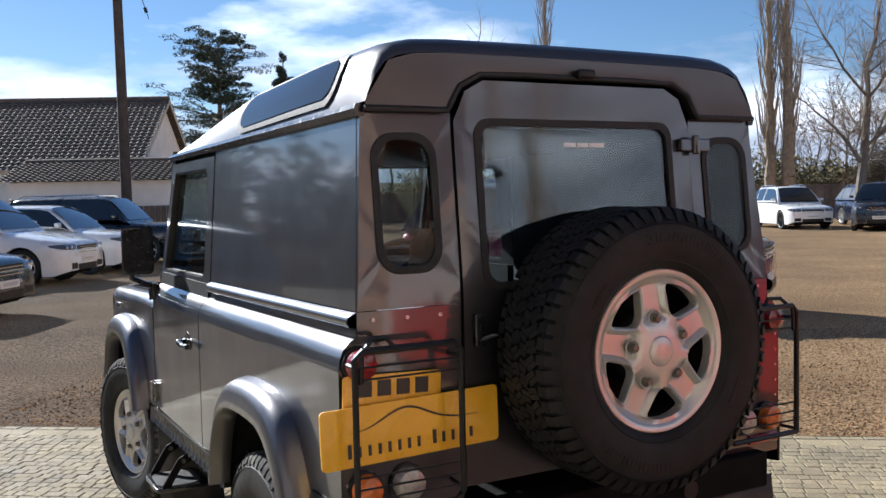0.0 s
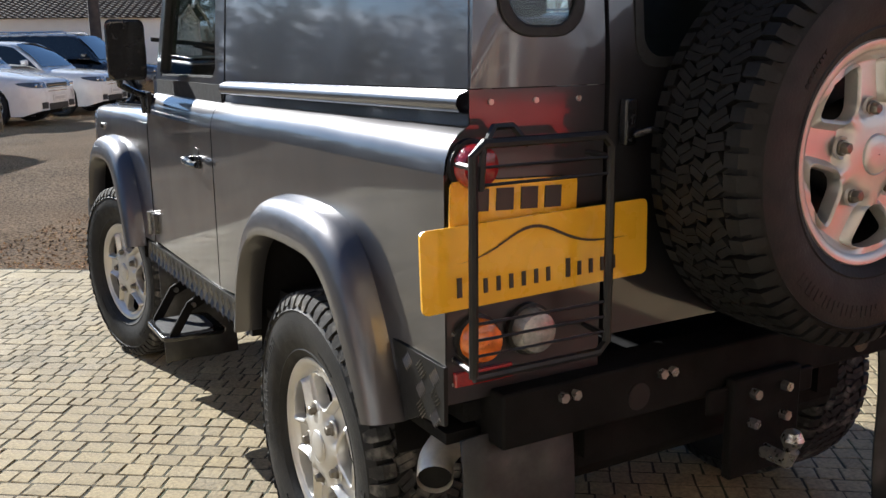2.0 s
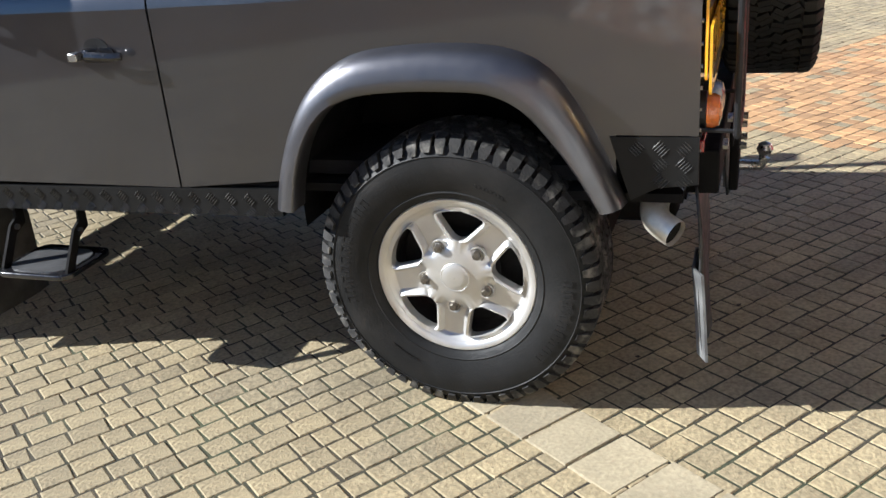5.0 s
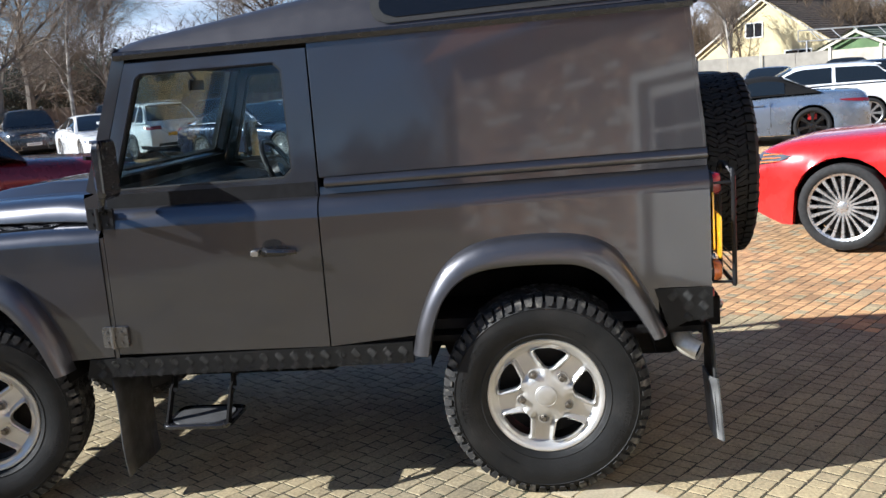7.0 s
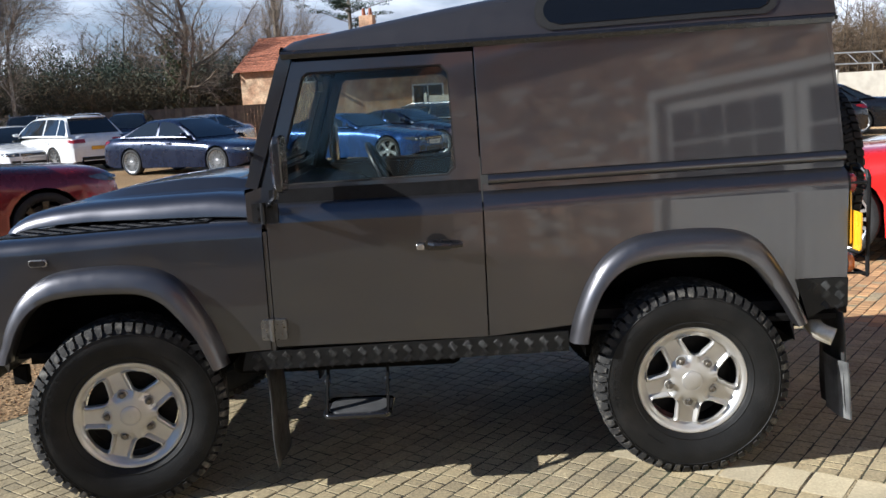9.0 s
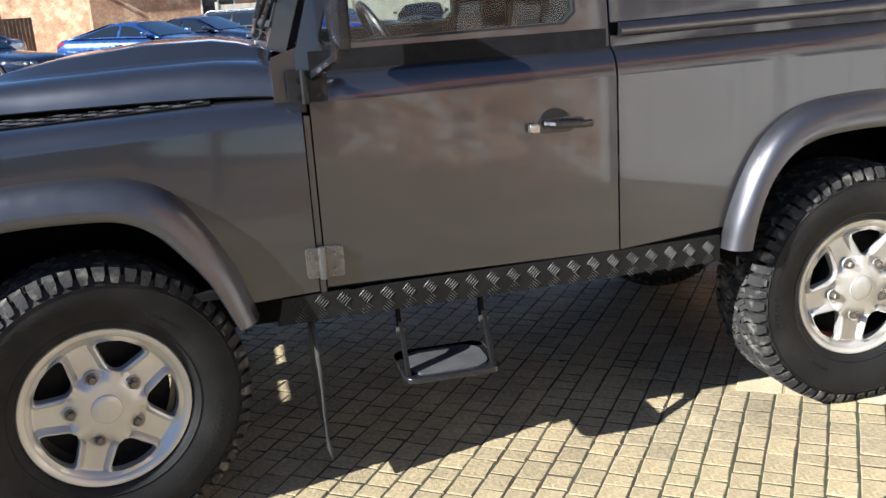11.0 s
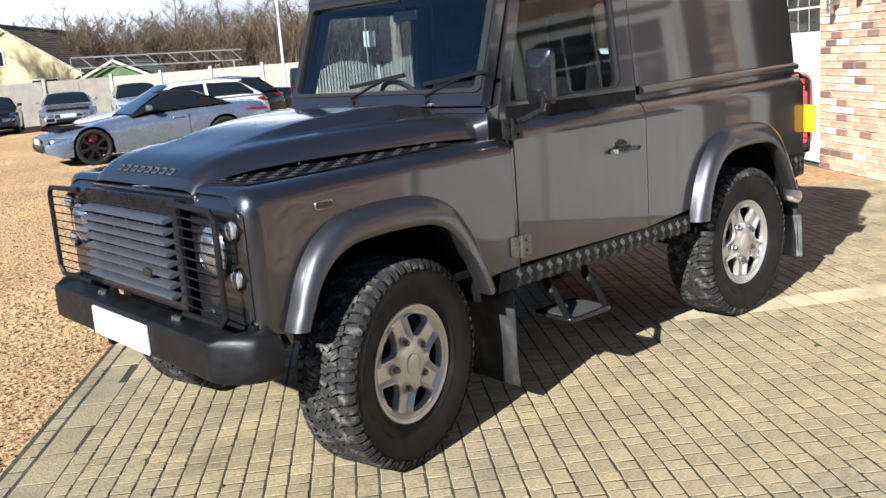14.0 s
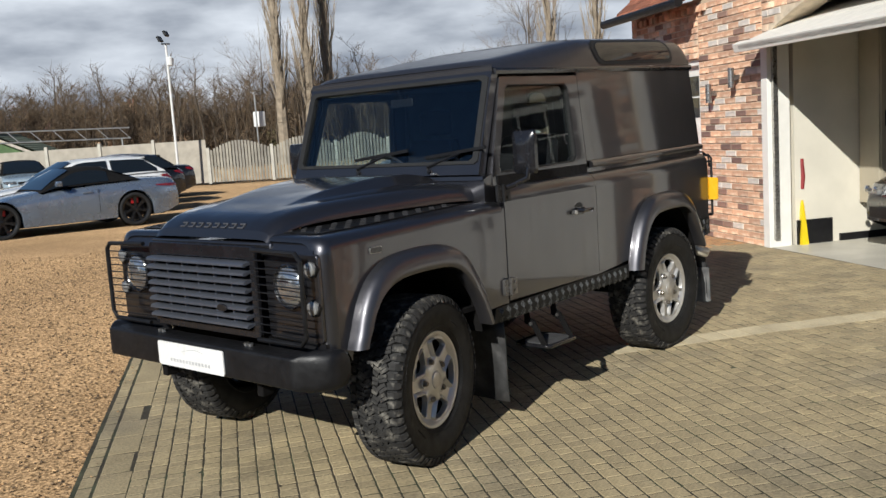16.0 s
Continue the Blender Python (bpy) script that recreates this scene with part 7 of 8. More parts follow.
def fence(name, pts, h, board, mat, label, post=CONCRETE, arched=False):
    ob = thing(name, label, "fence", kind="structure")
    for a, b in zip(pts, pts[1:]):
        a, b = Vector((*a, 0)), Vector((*b, 0))
        n = max(1, round((b - a).length / 2.4))
        for k in range(n):
            p, q = a.lerp(b, k / n), a.lerp(b, (k + 1) / n)
            d = (q - p).normalized()
            m = Matrix(((d.x, -d.y, 0, p.x), (d.y, d.x, 0, p.y), (0, 0, 1, -0.02), (0, 0, 0, 1)))
            part("post", Geo().box(-0.06, -0.06, 0, 0.06, 0.06, h + 0.12, m), post, ob, smooth=False)
            g = Geo()
            w = (q - p).length
            nb = max(1, int(w / board))
            for j in range(nb):
                x0, x1 = 0.07 + (w - 0.14) * j / nb, 0.07 + (w - 0.14) * (j + 1) / nb
                top = h + (0.36 * math.sin(math.pi * (j + 0.5) / nb) if arched else 0)
                g.box(x0 + 0.004, -0.012 + 0.01 * (j % 2), 0.04, x1 - 0.004 - (0.03 if arched else 0), 0.012 + 0.01 * (j % 2), top, m)
            o = part("fence_panel", g, mat, ob, smooth=False, clean=False)
    return ob


fence("fence_1", [(37.5, 2.0), (36.8, -3.5), (34.6, -11.0), (27.7, -16.4)], 1.75, 1.2, FENCEPALE, "pale close panel fence with concrete posts")
fence("gate_1", [(27.7, -16.4), (25.7, -18.0), (23.7, -19.6), (20.5, -22.2)], 1.30, 0.13, FENCEGREY, "pale arched timber slat gates", arched=True)
fence("fence_2", [(8, 58), (24, 48), (38.5, 31.5), (42.0, 20.5), (45.0, 10.5)], 1.8, 0.18, FENCEDARK, "weathered dark vertical board fence", post=FENCEDARK)
fence("fence_3", [(-24, 38), (-4, 29.4), (5.5, 27.4)], 1.5, 0.18, FENCEDARK, "grey board fence behind the parked cars", post=FENCEDARK)

# ---- houses round the forecourt ----
BROWNTILE = material("brown_roof_tile", (0.11, 0.085, 0.065), rough=0.85, vary=0.25, scale=3, bump=0.4, bump_scale=30, island=0.25)
TRIMWOOD = material("weathered_bargeboard", (0.50, 0.46, 0.38), rough=0.8, vary=0.2, scale=4)
RENDERWHITE = material("white_render", (0.78, 0.77, 0.74), rough=0.85, vary=0.08, scale=1.5, bump=0.2, bump_scale=30)
RENDERCREAM = material("cream_render", (0.62, 0.52, 0.30), rough=0.85, vary=0.1, scale=1.5, bump=0.2, bump_scale=30)
FARBRICK = material("far_brick_wall", (0.45, 0.27, 0.16), rough=0.85, vary=0.25, scale=2.5, fine=0.25, fine_scale=14, second=(0.58, 0.42, 0.27), second_scale=1.3)
GREENWOOD = material("green_painted_boards", (0.10, 0.17, 0.07), rough=0.8, vary=0.2, scale=3)
GREYFELT = material("grey_green_roofing_felt", (0.10, 0.12, 0.09), rough=0.9, vary=0.2, scale=3)


def house(name, label, at, heading, length, width, eaves, ridge, wall_mat, roof_mat, course=0.25, windows=(), chimney=None, z=-0.05):
    """A gabled house: its ridge runs along its own x; windows as (face, along, up, wide, high), faces s (-y), n, e (+x gable), w."""
    ob = thing(name, label, "house", pose(at[0], at[1], z, 0, 0, heading))
    l, w = length / 2, width / 2
    g = Geo().add([(-l, -w, 0), (l, -w, 0), (l, w, 0), (-l, w, 0), (-l, -w, eaves), (l, -w, eaves), (l, w, eaves), (-l, w, eaves), (-l, 0, ridge), (l, 0, ridge)],
                  [(0, 1, 5, 4), (2, 3, 7, 6), (1, 2, 6, 9, 5), (3, 0, 4, 8, 7)])
    part("wall", g, wall_mat, ob, smooth=False)
    roof = Geo()
    slope = math.hypot(w + 0.35, (ridge - eaves) * (w + 0.35) / w)
    n = int(slope / course)
    for s in (-1, 1):
        prof = []
        for k in range(n + 1):
            for u, up in ((k / (n + 0.6), 0.05), (min(1, (k + 1) / (n + 0.6)), 0.005)):
                prof.append((s * (w + 0.35) * (1 - u), ridge + 0.06 - (ridge - eaves) * (w + 0.35) / w * (1 - u) + up))
        nc = int((length + 0.6) / 0.22) * 4
        cols = [-l - 0.3 + (length + 0.6) * k / nc for k in range(nc + 1)]
        roof.rows([[(x, y, zz + (0.035, 0.018, 0.0, 0.018)[k % 4]) for k, x in enumerate(cols)] for y, zz in prof])
    rf_ = part("roof", roof, roof_mat, ob, smooth=False, clean=False)
    part("ridge", Geo().tube([(-l - 0.3, 0, ridge + 0.07), (l + 0.3, 0, ridge + 0.07)], 0.11, 8), roof_mat, rf_)
    for s in (-1, 1):
        for e in (-1, 1):
            part("bargeboard", Geo().prism([(s * (w + 0.36), -0.12 + ridge - (ridge - eaves) * (w + 0.36) / w), (s * (w + 0.36), ridge - (ridge - eaves) * (w + 0.36) / w + 0.02), (0, ridge + 0.03), (0, ridge - 0.11)], lambda y, zz, q: (e * (l + 0.29 + q), y, zz), 0.0, 0.03), TRIMWOOD, ob, smooth=False)
    for face, a, u, ww, hh in windows:
        at_ = {"s": lambda p, q, d: (p, -w - d, q), "n": lambda p, q, d: (p, w + d, q), "e": lambda p, q, d: (l + d, p, q), "w": lambda p, q, d: (-l - d, p, q)}[face]
        win_ = part("window", Geo().ring([(a - ww / 2, u - hh / 2), (a + ww / 2, u - hh / 2), (a + ww / 2, u + hh / 2), (a - ww / 2, u + hh / 2)], [(a - ww / 2 + 0.07, u - hh / 2 + 0.07), (a + ww / 2 - 0.07, u - hh / 2 + 0.07), (a + ww / 2 - 0.07, u + hh / 2 - 0.07), (a - ww / 2 + 0.07, u + hh / 2 - 0.07)], at_, -0.02, 0.05), WHITEWOOD, ob, smooth=False)
        part("pane", Geo().prism([(a - ww / 2 + 0.06, u - hh / 2 + 0.06), (a + ww / 2 - 0.06, u - hh / 2 + 0.06), (a + ww / 2 - 0.06, u + hh / 2 - 0.06), (a - ww / 2 + 0.06, u + hh / 2 - 0.06)], at_, 0.005, 0.015), PANE, win_, smooth=False)
        part("glazing_bar", Geo().prism([(a - 0.025, u - hh / 2), (a + 0.025, u - hh / 2), (a + 0.025, u + hh / 2), (a - 0.025, u + hh / 2)], at_, 0.016, 0.04), WHITEWOOD, win_, smooth=False)
    if chimney:
        cx, cy, ch = chimney
        c_ = part("chimney", Geo().box(cx - 0.4, cy - 0.3, eaves, cx + 0.4, cy + 0.3, ch), FARBRICK, ob, smooth=False)
        for d in (-0.2, 0.2):
            part("chimney_pot", Geo().lathe([(0.10, 0), (0.12, 0.05), (0.09, 0.4), (0.07, 0.4)], 12, Matrix.Translation((cx + d, cy, ch))), ROOFTILE, c_)
    return ob


house("house", "white rendered bungalow with dark brown tiled roof", (0.0, 37.0), 154.5, 13.5, 8.6, 2.9, 5.55, RENDERWHITE, BROWNTILE, windows=(("w", 0.0, 1.6, 1.2, 1.1), ("n", 2.0, 1.6, 1.6, 1.1)))
house("outbuilding", "low white outbuilding with a shallow roof behind the cars", (4.0, 30.5), 154.5, 6.0, 4.6, 2.35, 3.0, RENDERWHITE, BROWNTILE)
house("house", "cream rendered bungalow with brown tiled roof behind the fence", (57.0, -16.0), -38, 12.0, 8.6, 2.1, 5.0, RENDERCREAM, BROWNTILE, windows=(("w", 0.6, 3.3, 1.1, 0.9), ("w", -2.0, 1.6, 1.6, 0.9), ("s", -2, 1.6, 1.4, 1.0)))
house("shed", "green boarded shed with grey felt roof behind the fence", (44.5, -16.0), -38, 5.0, 3.8, 1.75, 2.65, GREENWOOD, GREYFELT, windows=())
house("house", "red brick house with orange tiled roof and chimney", (50.5, 7.9), 75, 8.0, 6.5, 3.7, 5.5, FARBRICK, ROOFTILE, windows=(("w", 0.3, 3.6, 1.1, 1.2), ("w", 0.3, 1.4, 1.3, 1.2), ("n", 0, 3.4, 1.1, 1.1)), chimney=(-2.6, 0.0, 6.5))
house("brick_wing", "single-storey pale brick building beyond the parked cars", (43.5, 1.2), 98, 13.0, 6.5, 3.1, 4.4, FARBRICK, ROOFTILE, windows=(("n", -3.0, 1.8, 1.5, 1.1), ("n", 1.2, 1.8, 1.5, 1.1)))
house("house", "distant brick house among the trees", (56.5, -32.5), 30, 7.5, 6.5, 2.5, 3.9, FARBRICK, BROWNTILE, chimney=(2.0, 0.0, 4.9))

# ---- poles, flood lights, ladder rack ----
POLEWOOD = material("dark_pole_timber", (0.06, 0.05, 0.045), rough=0.9, vary=0.3, scale=4, bump=0.4, bump_scale=30)
pole = thing("telegraph_pole", "dark timber telegraph pole with a stay wire", "pole")
part("pole_shaft", Geo().tube([(3.42, 26.9, -0.02), (3.37, 26.75, 5.0), (3.30, 26.6, 10.5)], 0.17, 12, r1=0.13), POLEWOOD, pole)
part("stay_wire", Geo().tube([(3.30, 26.6, 10.2), (4.15, 26.2, 7.1)], 0.012, 5), POLEWOOD, pole)
part("crossarm", Geo().tube([(3.32, 26.65, 9.25), (4.0, 26.35, 9.2)], 0.04, 6), POLEWOOD, pole)
part("insulator", Geo().tube([(4.05, 26.25, 7.45), (4.09, 26.23, 7.30)], 0.05, 8), BLACK, pole)
GALV = material("galvanised_steel", (0.45, 0.45, 0.44), rough=0.45, metal=0.7, vary=0.15, scale=6)
mast = thing("floodlight_mast", "pale steel mast with two black floodlights", "floodlight mast")
part("mast_shaft", Geo().tube([(27.6, -14.9, -0.02), (27.45, -14.8, 5.4)], 0.055, 10, r1=0.04), RENDERWHITE, mast)
part("bracket", Geo().tube([(27.1, -14.4, 5.35), (27.8, -15.2, 5.45)], 0.03, 8), BLACK, mast)
for dx, dy, dz in ((-0.42, 0.45, 0.0), (0.22, -0.25, 0.3)):
    fl_ = part("floodlight", Geo().box(-0.04, -0.17, 0.0, 0.05, 0.17, 0.22, Matrix.Translation((27.45 + dx, -14.8 + dy, 5.42 + dz)) @ Matrix.Rotation(radians(35), 4, "Z") @ Matrix.Rotation(radians(25), 4, "Y")), BLACK, mast, bevel=0.02)
part("sensor_box", Geo().lathe([(0.001, -0.2), (0.12, -0.15), (0.14, 0.1), (0.001, 0.2)], 12, Matrix.Translation((27.35, -14.85, 4.75))), RENDERWHITE, mast)
bar = thing("ladder_rack", "pale steel lattice rail above the fence", "lattice rail")
p, q = Vector((33.5, -16.5, 2.05)), Vector((37.5, -10.5, 2.2))
for dz in (0.0, 0.45):
    part("rail", Geo().tube([p + Vector((0, 0, dz)), q + Vector((0, 0, dz))], 0.03, 6), GALV, bar)
for k in range(9):
    a, b = p.lerp(q, k / 8), p.lerp(q, min(1, (k + 0.5) / 8))
    part("strut", Geo().tube([a, b + Vector((0, 0, 0.45))], 0.018, 5), GALV, bar)
for k in (0.05, 0.95):
    a = p.lerp(q, k)
    part("leg", Geo().tube([(a.x, a.y, -0.02), a], 0.035, 6), GALV, bar)
far = thing("lamp_post", "thin pale post with a white box behind the fence", "post")
part("shaft", Geo().tube([(31.0, -21.5, -0.02), (31.0, -21.5, 3.8)], 0.035, 8), GALV, far)
part("box", Geo().box(31.1, -22.1, 2.2, 31.5, -21.7, 2.9), RENDERWHITE, far, bevel=0.03)
part("arm", Geo().tube([(30.6, -21.1, 3.7), (31.3, -21.9, 3.7)], 0.03, 6), GALV, far)

# ---- trees ----
BARK = material("grey_brown_bark", (0.17, 0.14, 0.11), rough=0.95, vary=0.3, scale=3, bump=0.6, bump_scale=25)
BIRCHBARK = material("pale_birch_bark", (0.42, 0.38, 0.33), rough=0.9, vary=0.4, scale=4, bump=0.3, bump_scale=25, second=(0.10, 0.085, 0.07), second_scale=3)
TWIG = material("twigs", (0.21, 0.165, 0.125), rough=0.95, island=0.35)
TWIGRED = material("reddish_twigs", (0.34, 0.19, 0.17), rough=0.95, island=0.35)
WOODSTEM = material("woodland_stems", (0.105, 0.082, 0.060), rough=0.95, vary=0.3, scale=3)
WOODTWIG = material("woodland_twigs", (0.14, 0.098, 0.060), rough=0.95, island=0.5)
POPLARBARK = material("tan_poplar_bark", (0.29, 0.235, 0.17), rough=0.95, vary=0.3, scale=3, bump=0.6, bump_scale=25)
POPLARTWIG = material("tan_poplar_twigs", (0.33, 0.265, 0.19), rough=0.95, island=0.35)
NEEDLE = material("dark_conifer_foliage", (0.030, 0.050, 0.030), rough=0.8, island=0.5)
IVY = material("ivy_leaves", (0.045, 0.065, 0.022), rough=0.6, island=0.5)
BRUSH = material("brown_brush", (0.115, 0.085, 0.050), rough=0.95, island=0.6)
SCRUBDARK = material("dark_brown_scrub", (0.060, 0.052, 0.028), rough=0.9, island=0.5)
SCRUB = material("olive_scrub_foliage", (0.15, 0.13, 0.06), rough=0.85, island=0.5)


def stick(geo, a, b, r0, r1, n=4):
    d = (b - a).normalized()
    s = d.orthogonal().normalized()
    u = d.cross(s)
    v = [a + r0 * (math.cos(6.2832 * k / n) * s + math.sin(6.2832 * k / n) * u) for k in range(n)] + [b + r1 * (math.cos(6.2832 * k / n) * s + math.sin(6.2832 * k / n) * u) for k in range(n)]
    geo.add(v, [(k, (k + 1) % n, n + (k + 1) % n, n + k) for k in range(n)])


def grow(wood, twig, rng, a, d, length, r, level, spread, lift, segs=3, kids=3):
    """One branch of a few bent pieces, with side branches; the last two levels go into the twigs."""
    p = a
    for k in range(segs):
        d = (d + Vector((rng.gauss(0, 1), rng.gauss(0, 1), rng.gauss(0, 0.6))) * (0.16 if level else 0.06) + Vector((0, 0, lift))).normalized()
        q = p + d * (length / segs)
        r1 = r * (1 - 0.42 * (k + 1) / segs) if level < 4 else r * 0.5
        stick(wood if level < 2 else twig, p, q, max(r * (1 - 0.42 * k / segs), 0.004), max(r1, 0.003), 7 if level == 0 else 5 if level == 1 else 3)
        if level < 4 and (k > 0 or level > 0):
            for j in range(2 if 0 < level < 3 else 3 if level else kids - 1):
                ang = rng.uniform(0, 6.283)
                o = d.orthogonal().normalized()
                o = (Matrix.Rotation(ang, 3, d) @ o)
                nd = (d * math.cos(spread) + o * math.sin(spread) * rng.uniform(0.7, 1.15)).normalized()
                grow(wood, twig, rng, p.lerp(q, rng.uniform(0.3, 1.0)), nd, length * rng.uniform(0.45, 0.68), r1 * 0.5, level + 1, spread, lift, max(2, segs - 1 if level > 1 else segs), kids)
        p = q
    if level < 4:
        grow(wood, twig, rng, p, d, length * 0.6, r1 * 0.85, level + 1, spread, lift, max(2, segs - 1), kids)


def tree(name, label, at, seed, height, spread=0.75, lift=0.02, r=0.22, bark=BARK, twig_mat=TWIG, kids=3, trunk=0.42, segs=4):
    rng = random.Random(seed)
    ob = thing(name, label, "tree", pose(at[0], at[1], -0.03, 0, 0, rng.uniform(0, 360)))
    wood, twig = Geo(), Geo()
    grow(wood, twig, rng, Vector((0, 0, 0)), Vector((rng.gauss(0, 0.04), rng.gauss(0, 0.04), 1)), height * trunk, r * 0.74, 0, spread, lift, segs, kids)
    part("trunk", wood, bark, ob, clean=False)
    part("crown", twig, twig_mat, ob, "fine bare branches and twigs", smooth=False, clean=False)
    return ob


def poplar(label, at, seed, height, r=0.3):
    """A slender column of steep branches round one stem or several."""
    rng = random.Random(seed)
    ob = thing("poplar_tree", label, "tree", pose(at[0], at[1], -0.03))
    wood, twig = Geo(), Geo()
    p = Vector((0, 0, 0))
    n = 16
    for k in range(n):
        q = Vector((rng.gauss(0, 0.06), rng.gauss(0, 0.06), height * (k + 1) / n))
        rr = r * (1 - k / n) + 0.02
        stick(wood, p, q, rr, r * (1 - (k + 1) / n) + 0.02, 8)
        if k > 1:
            for j in range(6):
                a = rng.uniform(0, 6.283)
                d = Vector((math.cos(a) * 0.30, math.sin(a) * 0.30, 1)).normalized()
                b0 = p.lerp(q, rng.random())
                l = height * rng.uniform(0.12, 0.26) * (1 - 0.4 * k / n)
                b1 = b0 + d * l * 0.5
                d2 = (d + Vector((-math.cos(a) * 0.16, -math.sin(a) * 0.16, 0.2))).normalized()
                b2 = b1 + d2 * l * 0.5
                stick(wood, b0, b1, rr * 0.22, rr * 0.14, 4)
                stick(wood, b1, b2, rr * 0.14, 0.01, 3)
                for i in range(11):
                    c0 = b0.lerp(b1, rng.random()) if i < 4 else b1.lerp(b2, rng.random())
                    e = rng.uniform(0, 6.283)
                    c1 = c0 + Vector((math.cos(e) * 0.32, math.sin(e) * 0.32, 1)).normalized() * rng.uniform(0.5, 1.4)
                    stick(twig, c0, c1, 0.015, 0.005, 3)
        p = q
    part("trunk", wood, POPLARBARK, ob, clean=False)
    part("crown", twig, POPLARTWIG, ob, "upright bare twigs", smooth=False, clean=False)
    return ob


def leaf_cloud(geo, rng, c, size, n, leaf):
    """Small leaves on the shell and inside of a lumpy clump."""
    for k in range(n):
        v = Vector((rng.gauss(0, 1), rng.gauss(0, 1), rng.gauss(0, 1))).normalized() * rng.uniform(0.55, 1.08)
        p = c + Vector((v.x * size[0], v.y * size[1], v.z * size[2]))
        a, b = Vector((rng.gauss(0, 1), rng.gauss(0, 1), rng.gauss(0, 1))).normalized(), Vector((rng.gauss(0, 1), rng.gauss(0, 1), rng.gauss(0, 1))).normalized()
        s = leaf * rng.uniform(0.6, 1.4)
        geo.add([p - a * s, p + b * s * 0.5, p + a * s, p - b * s * 0.5], [(0, 1, 2, 3)])


def conifer(label, at, seed, height, width, tiers, flat, r=0.25):
    rng = random.Random(seed)
    ob = thing("conifer_tree", label, "tree", pose(at[0], at[1], -0.03))
    wood, leaf = Geo(), Geo()
    stick(wood, Vector((0, 0, 0)), Vector((0.1, 0, height)), r, 0.03, 8)
    for k in range(tiers * 6):
        u = rng.random() ** 0.8
        z = height * lerp(0.28 if flat else 0.08, 0.99, u)
        w = width * ((0.35 + 0.75 * abs(math.sin(u * 7.3 + seed))) * (1 - 0.5 * u ** 2) if flat else (1 - u) ** 0.85 + 0.04)
        a = rng.uniform(0, 6.283)
        l = w * rng.uniform(0.5, 1.15)
        d = Vector((math.cos(a), math.sin(a), rng.uniform(0.0, 0.45) if flat else rng.uniform(-0.35, 0.05)))
        b0, b1 = Vector((0, 0, z)), Vector((0, 0, z)) + d * l
        stick(wood, b0, b1, 0.05, 0.015, 4)
        for i in range(5):
            c = b0.lerp(b1, lerp(0.35, 1.0, i / 4)) + Vector((rng.gauss(0, 0.12), rng.gauss(0, 0.12), rng.gauss(0, 0.10)))
            leaf_cloud(leaf, rng, c, (l * 0.15 + 0.12, l * 0.15 + 0.12, 0.14 if flat else 0.2), 90, 0.065)
    part("trunk", wood, BARK, ob, clean=False)
    part("crown", leaf, NEEDLE, ob, "layered dark evergreen foliage", smooth=False, clean=False)
    return ob


def along(pts, rng, depth):
    """A random ground point in a belt beside a line."""
    seg = [(Vector((*a, 0)), Vector((*b, 0))) for a, b in zip(pts, pts[1:])]
    t = rng.random() * sum((b - a).length for a, b in seg)
    for a, b in seg:
        if t <= (b - a).length:
            break
        t -= (b - a).length
    d = (b - a).normalized()
    p = a + d * t + Vector((-d.y, d.x, 0)) * rng.uniform(0, depth)
    p.z = -0.03
    return p


def woods(name, label, pts, depth, count, low, high, seed, mat, tall=0.16):
    """A belt of bare woodland along a line: slender stems with rising limbs and fine twigs, some far taller than the rest."""
    rng = random.Random(seed)
    wood, twig = Geo(), Geo()
    for k in range(count):
        p = along(pts, rng, depth)
        big = rng.random() < tall
        h = rng.uniform(low, high) * (rng.uniform(1.15, 1.42) if big else 1)
        bow = Vector((rng.gauss(0, 0.03), rng.gauss(0, 0.03), 0)) * h
        line = [p, p + bow + Vector((0, 0, h * 0.4)), p + bow * 0.7 + Vector((rng.gauss(0, 0.2), rng.gauss(0, 0.2), h * 0.72)), p + Vector((rng.gauss(0, 0.4), rng.gauss(0, 0.4), h))]
        rad = (0.11, 0.085, 0.05, 0.012) if big else (0.06, 0.045, 0.028, 0.008)
        for i in range(3):
            stick(wood, line[i], line[i + 1], rad[i], rad[i + 1], 4)
        limbs = 15 if big else 11
        for j in range(limbs):
            u = lerp(0.42 if big else 0.12, 0.98, (j + rng.random()) / limbs)
            c0 = line[0].lerp(line[1], u / 0.4) if u < 0.4 else line[1].lerp(line[2], (u - 0.4) / 0.32) if u < 0.72 else line[2].lerp(line[3], (u - 0.72) / 0.28)
            g = rng.uniform(0, 6.283)
            rise = rng.uniform(0.55, 1.3)
            l = h * rng.uniform(0.12, 0.24) * (1.15 - 0.65 * u)
            c1 = c0 + Vector((math.cos(g), math.sin(g), rise)) * l * 0.55
            g += rng.gauss(0, 0.5)
            c2 = c1 + Vector((math.cos(g) * 0.7, math.sin(g) * 0.7, rise)) * l * 0.5
            stick(twig, c0, c1, 0.020, 0.013, 3)
            stick(twig, c1, c2, 0.013, 0.005, 3)
            for i in range(10):
                e0 = c0.lerp(c1, rng.uniform(0.3, 1)) if i < 3 else c1.lerp(c2, rng.random())
                e1 = e0 + Vector((rng.gauss(0, 0.42), rng.gauss(0, 0.42), rng.uniform(0.15, 0.75))) * rng.uniform(0.5, 1.15)
                stick(twig, e0, e1, 0.011, 0.005, 3)
    ob = thing(name, label, "woodland", kind="stuff")
    part("stems", wood, WOODSTEM, ob, smooth=False, clean=False)["kind"] = "stuff"
    part("branches", twig, mat, ob, smooth=False, clean=False)["kind"] = "stuff"


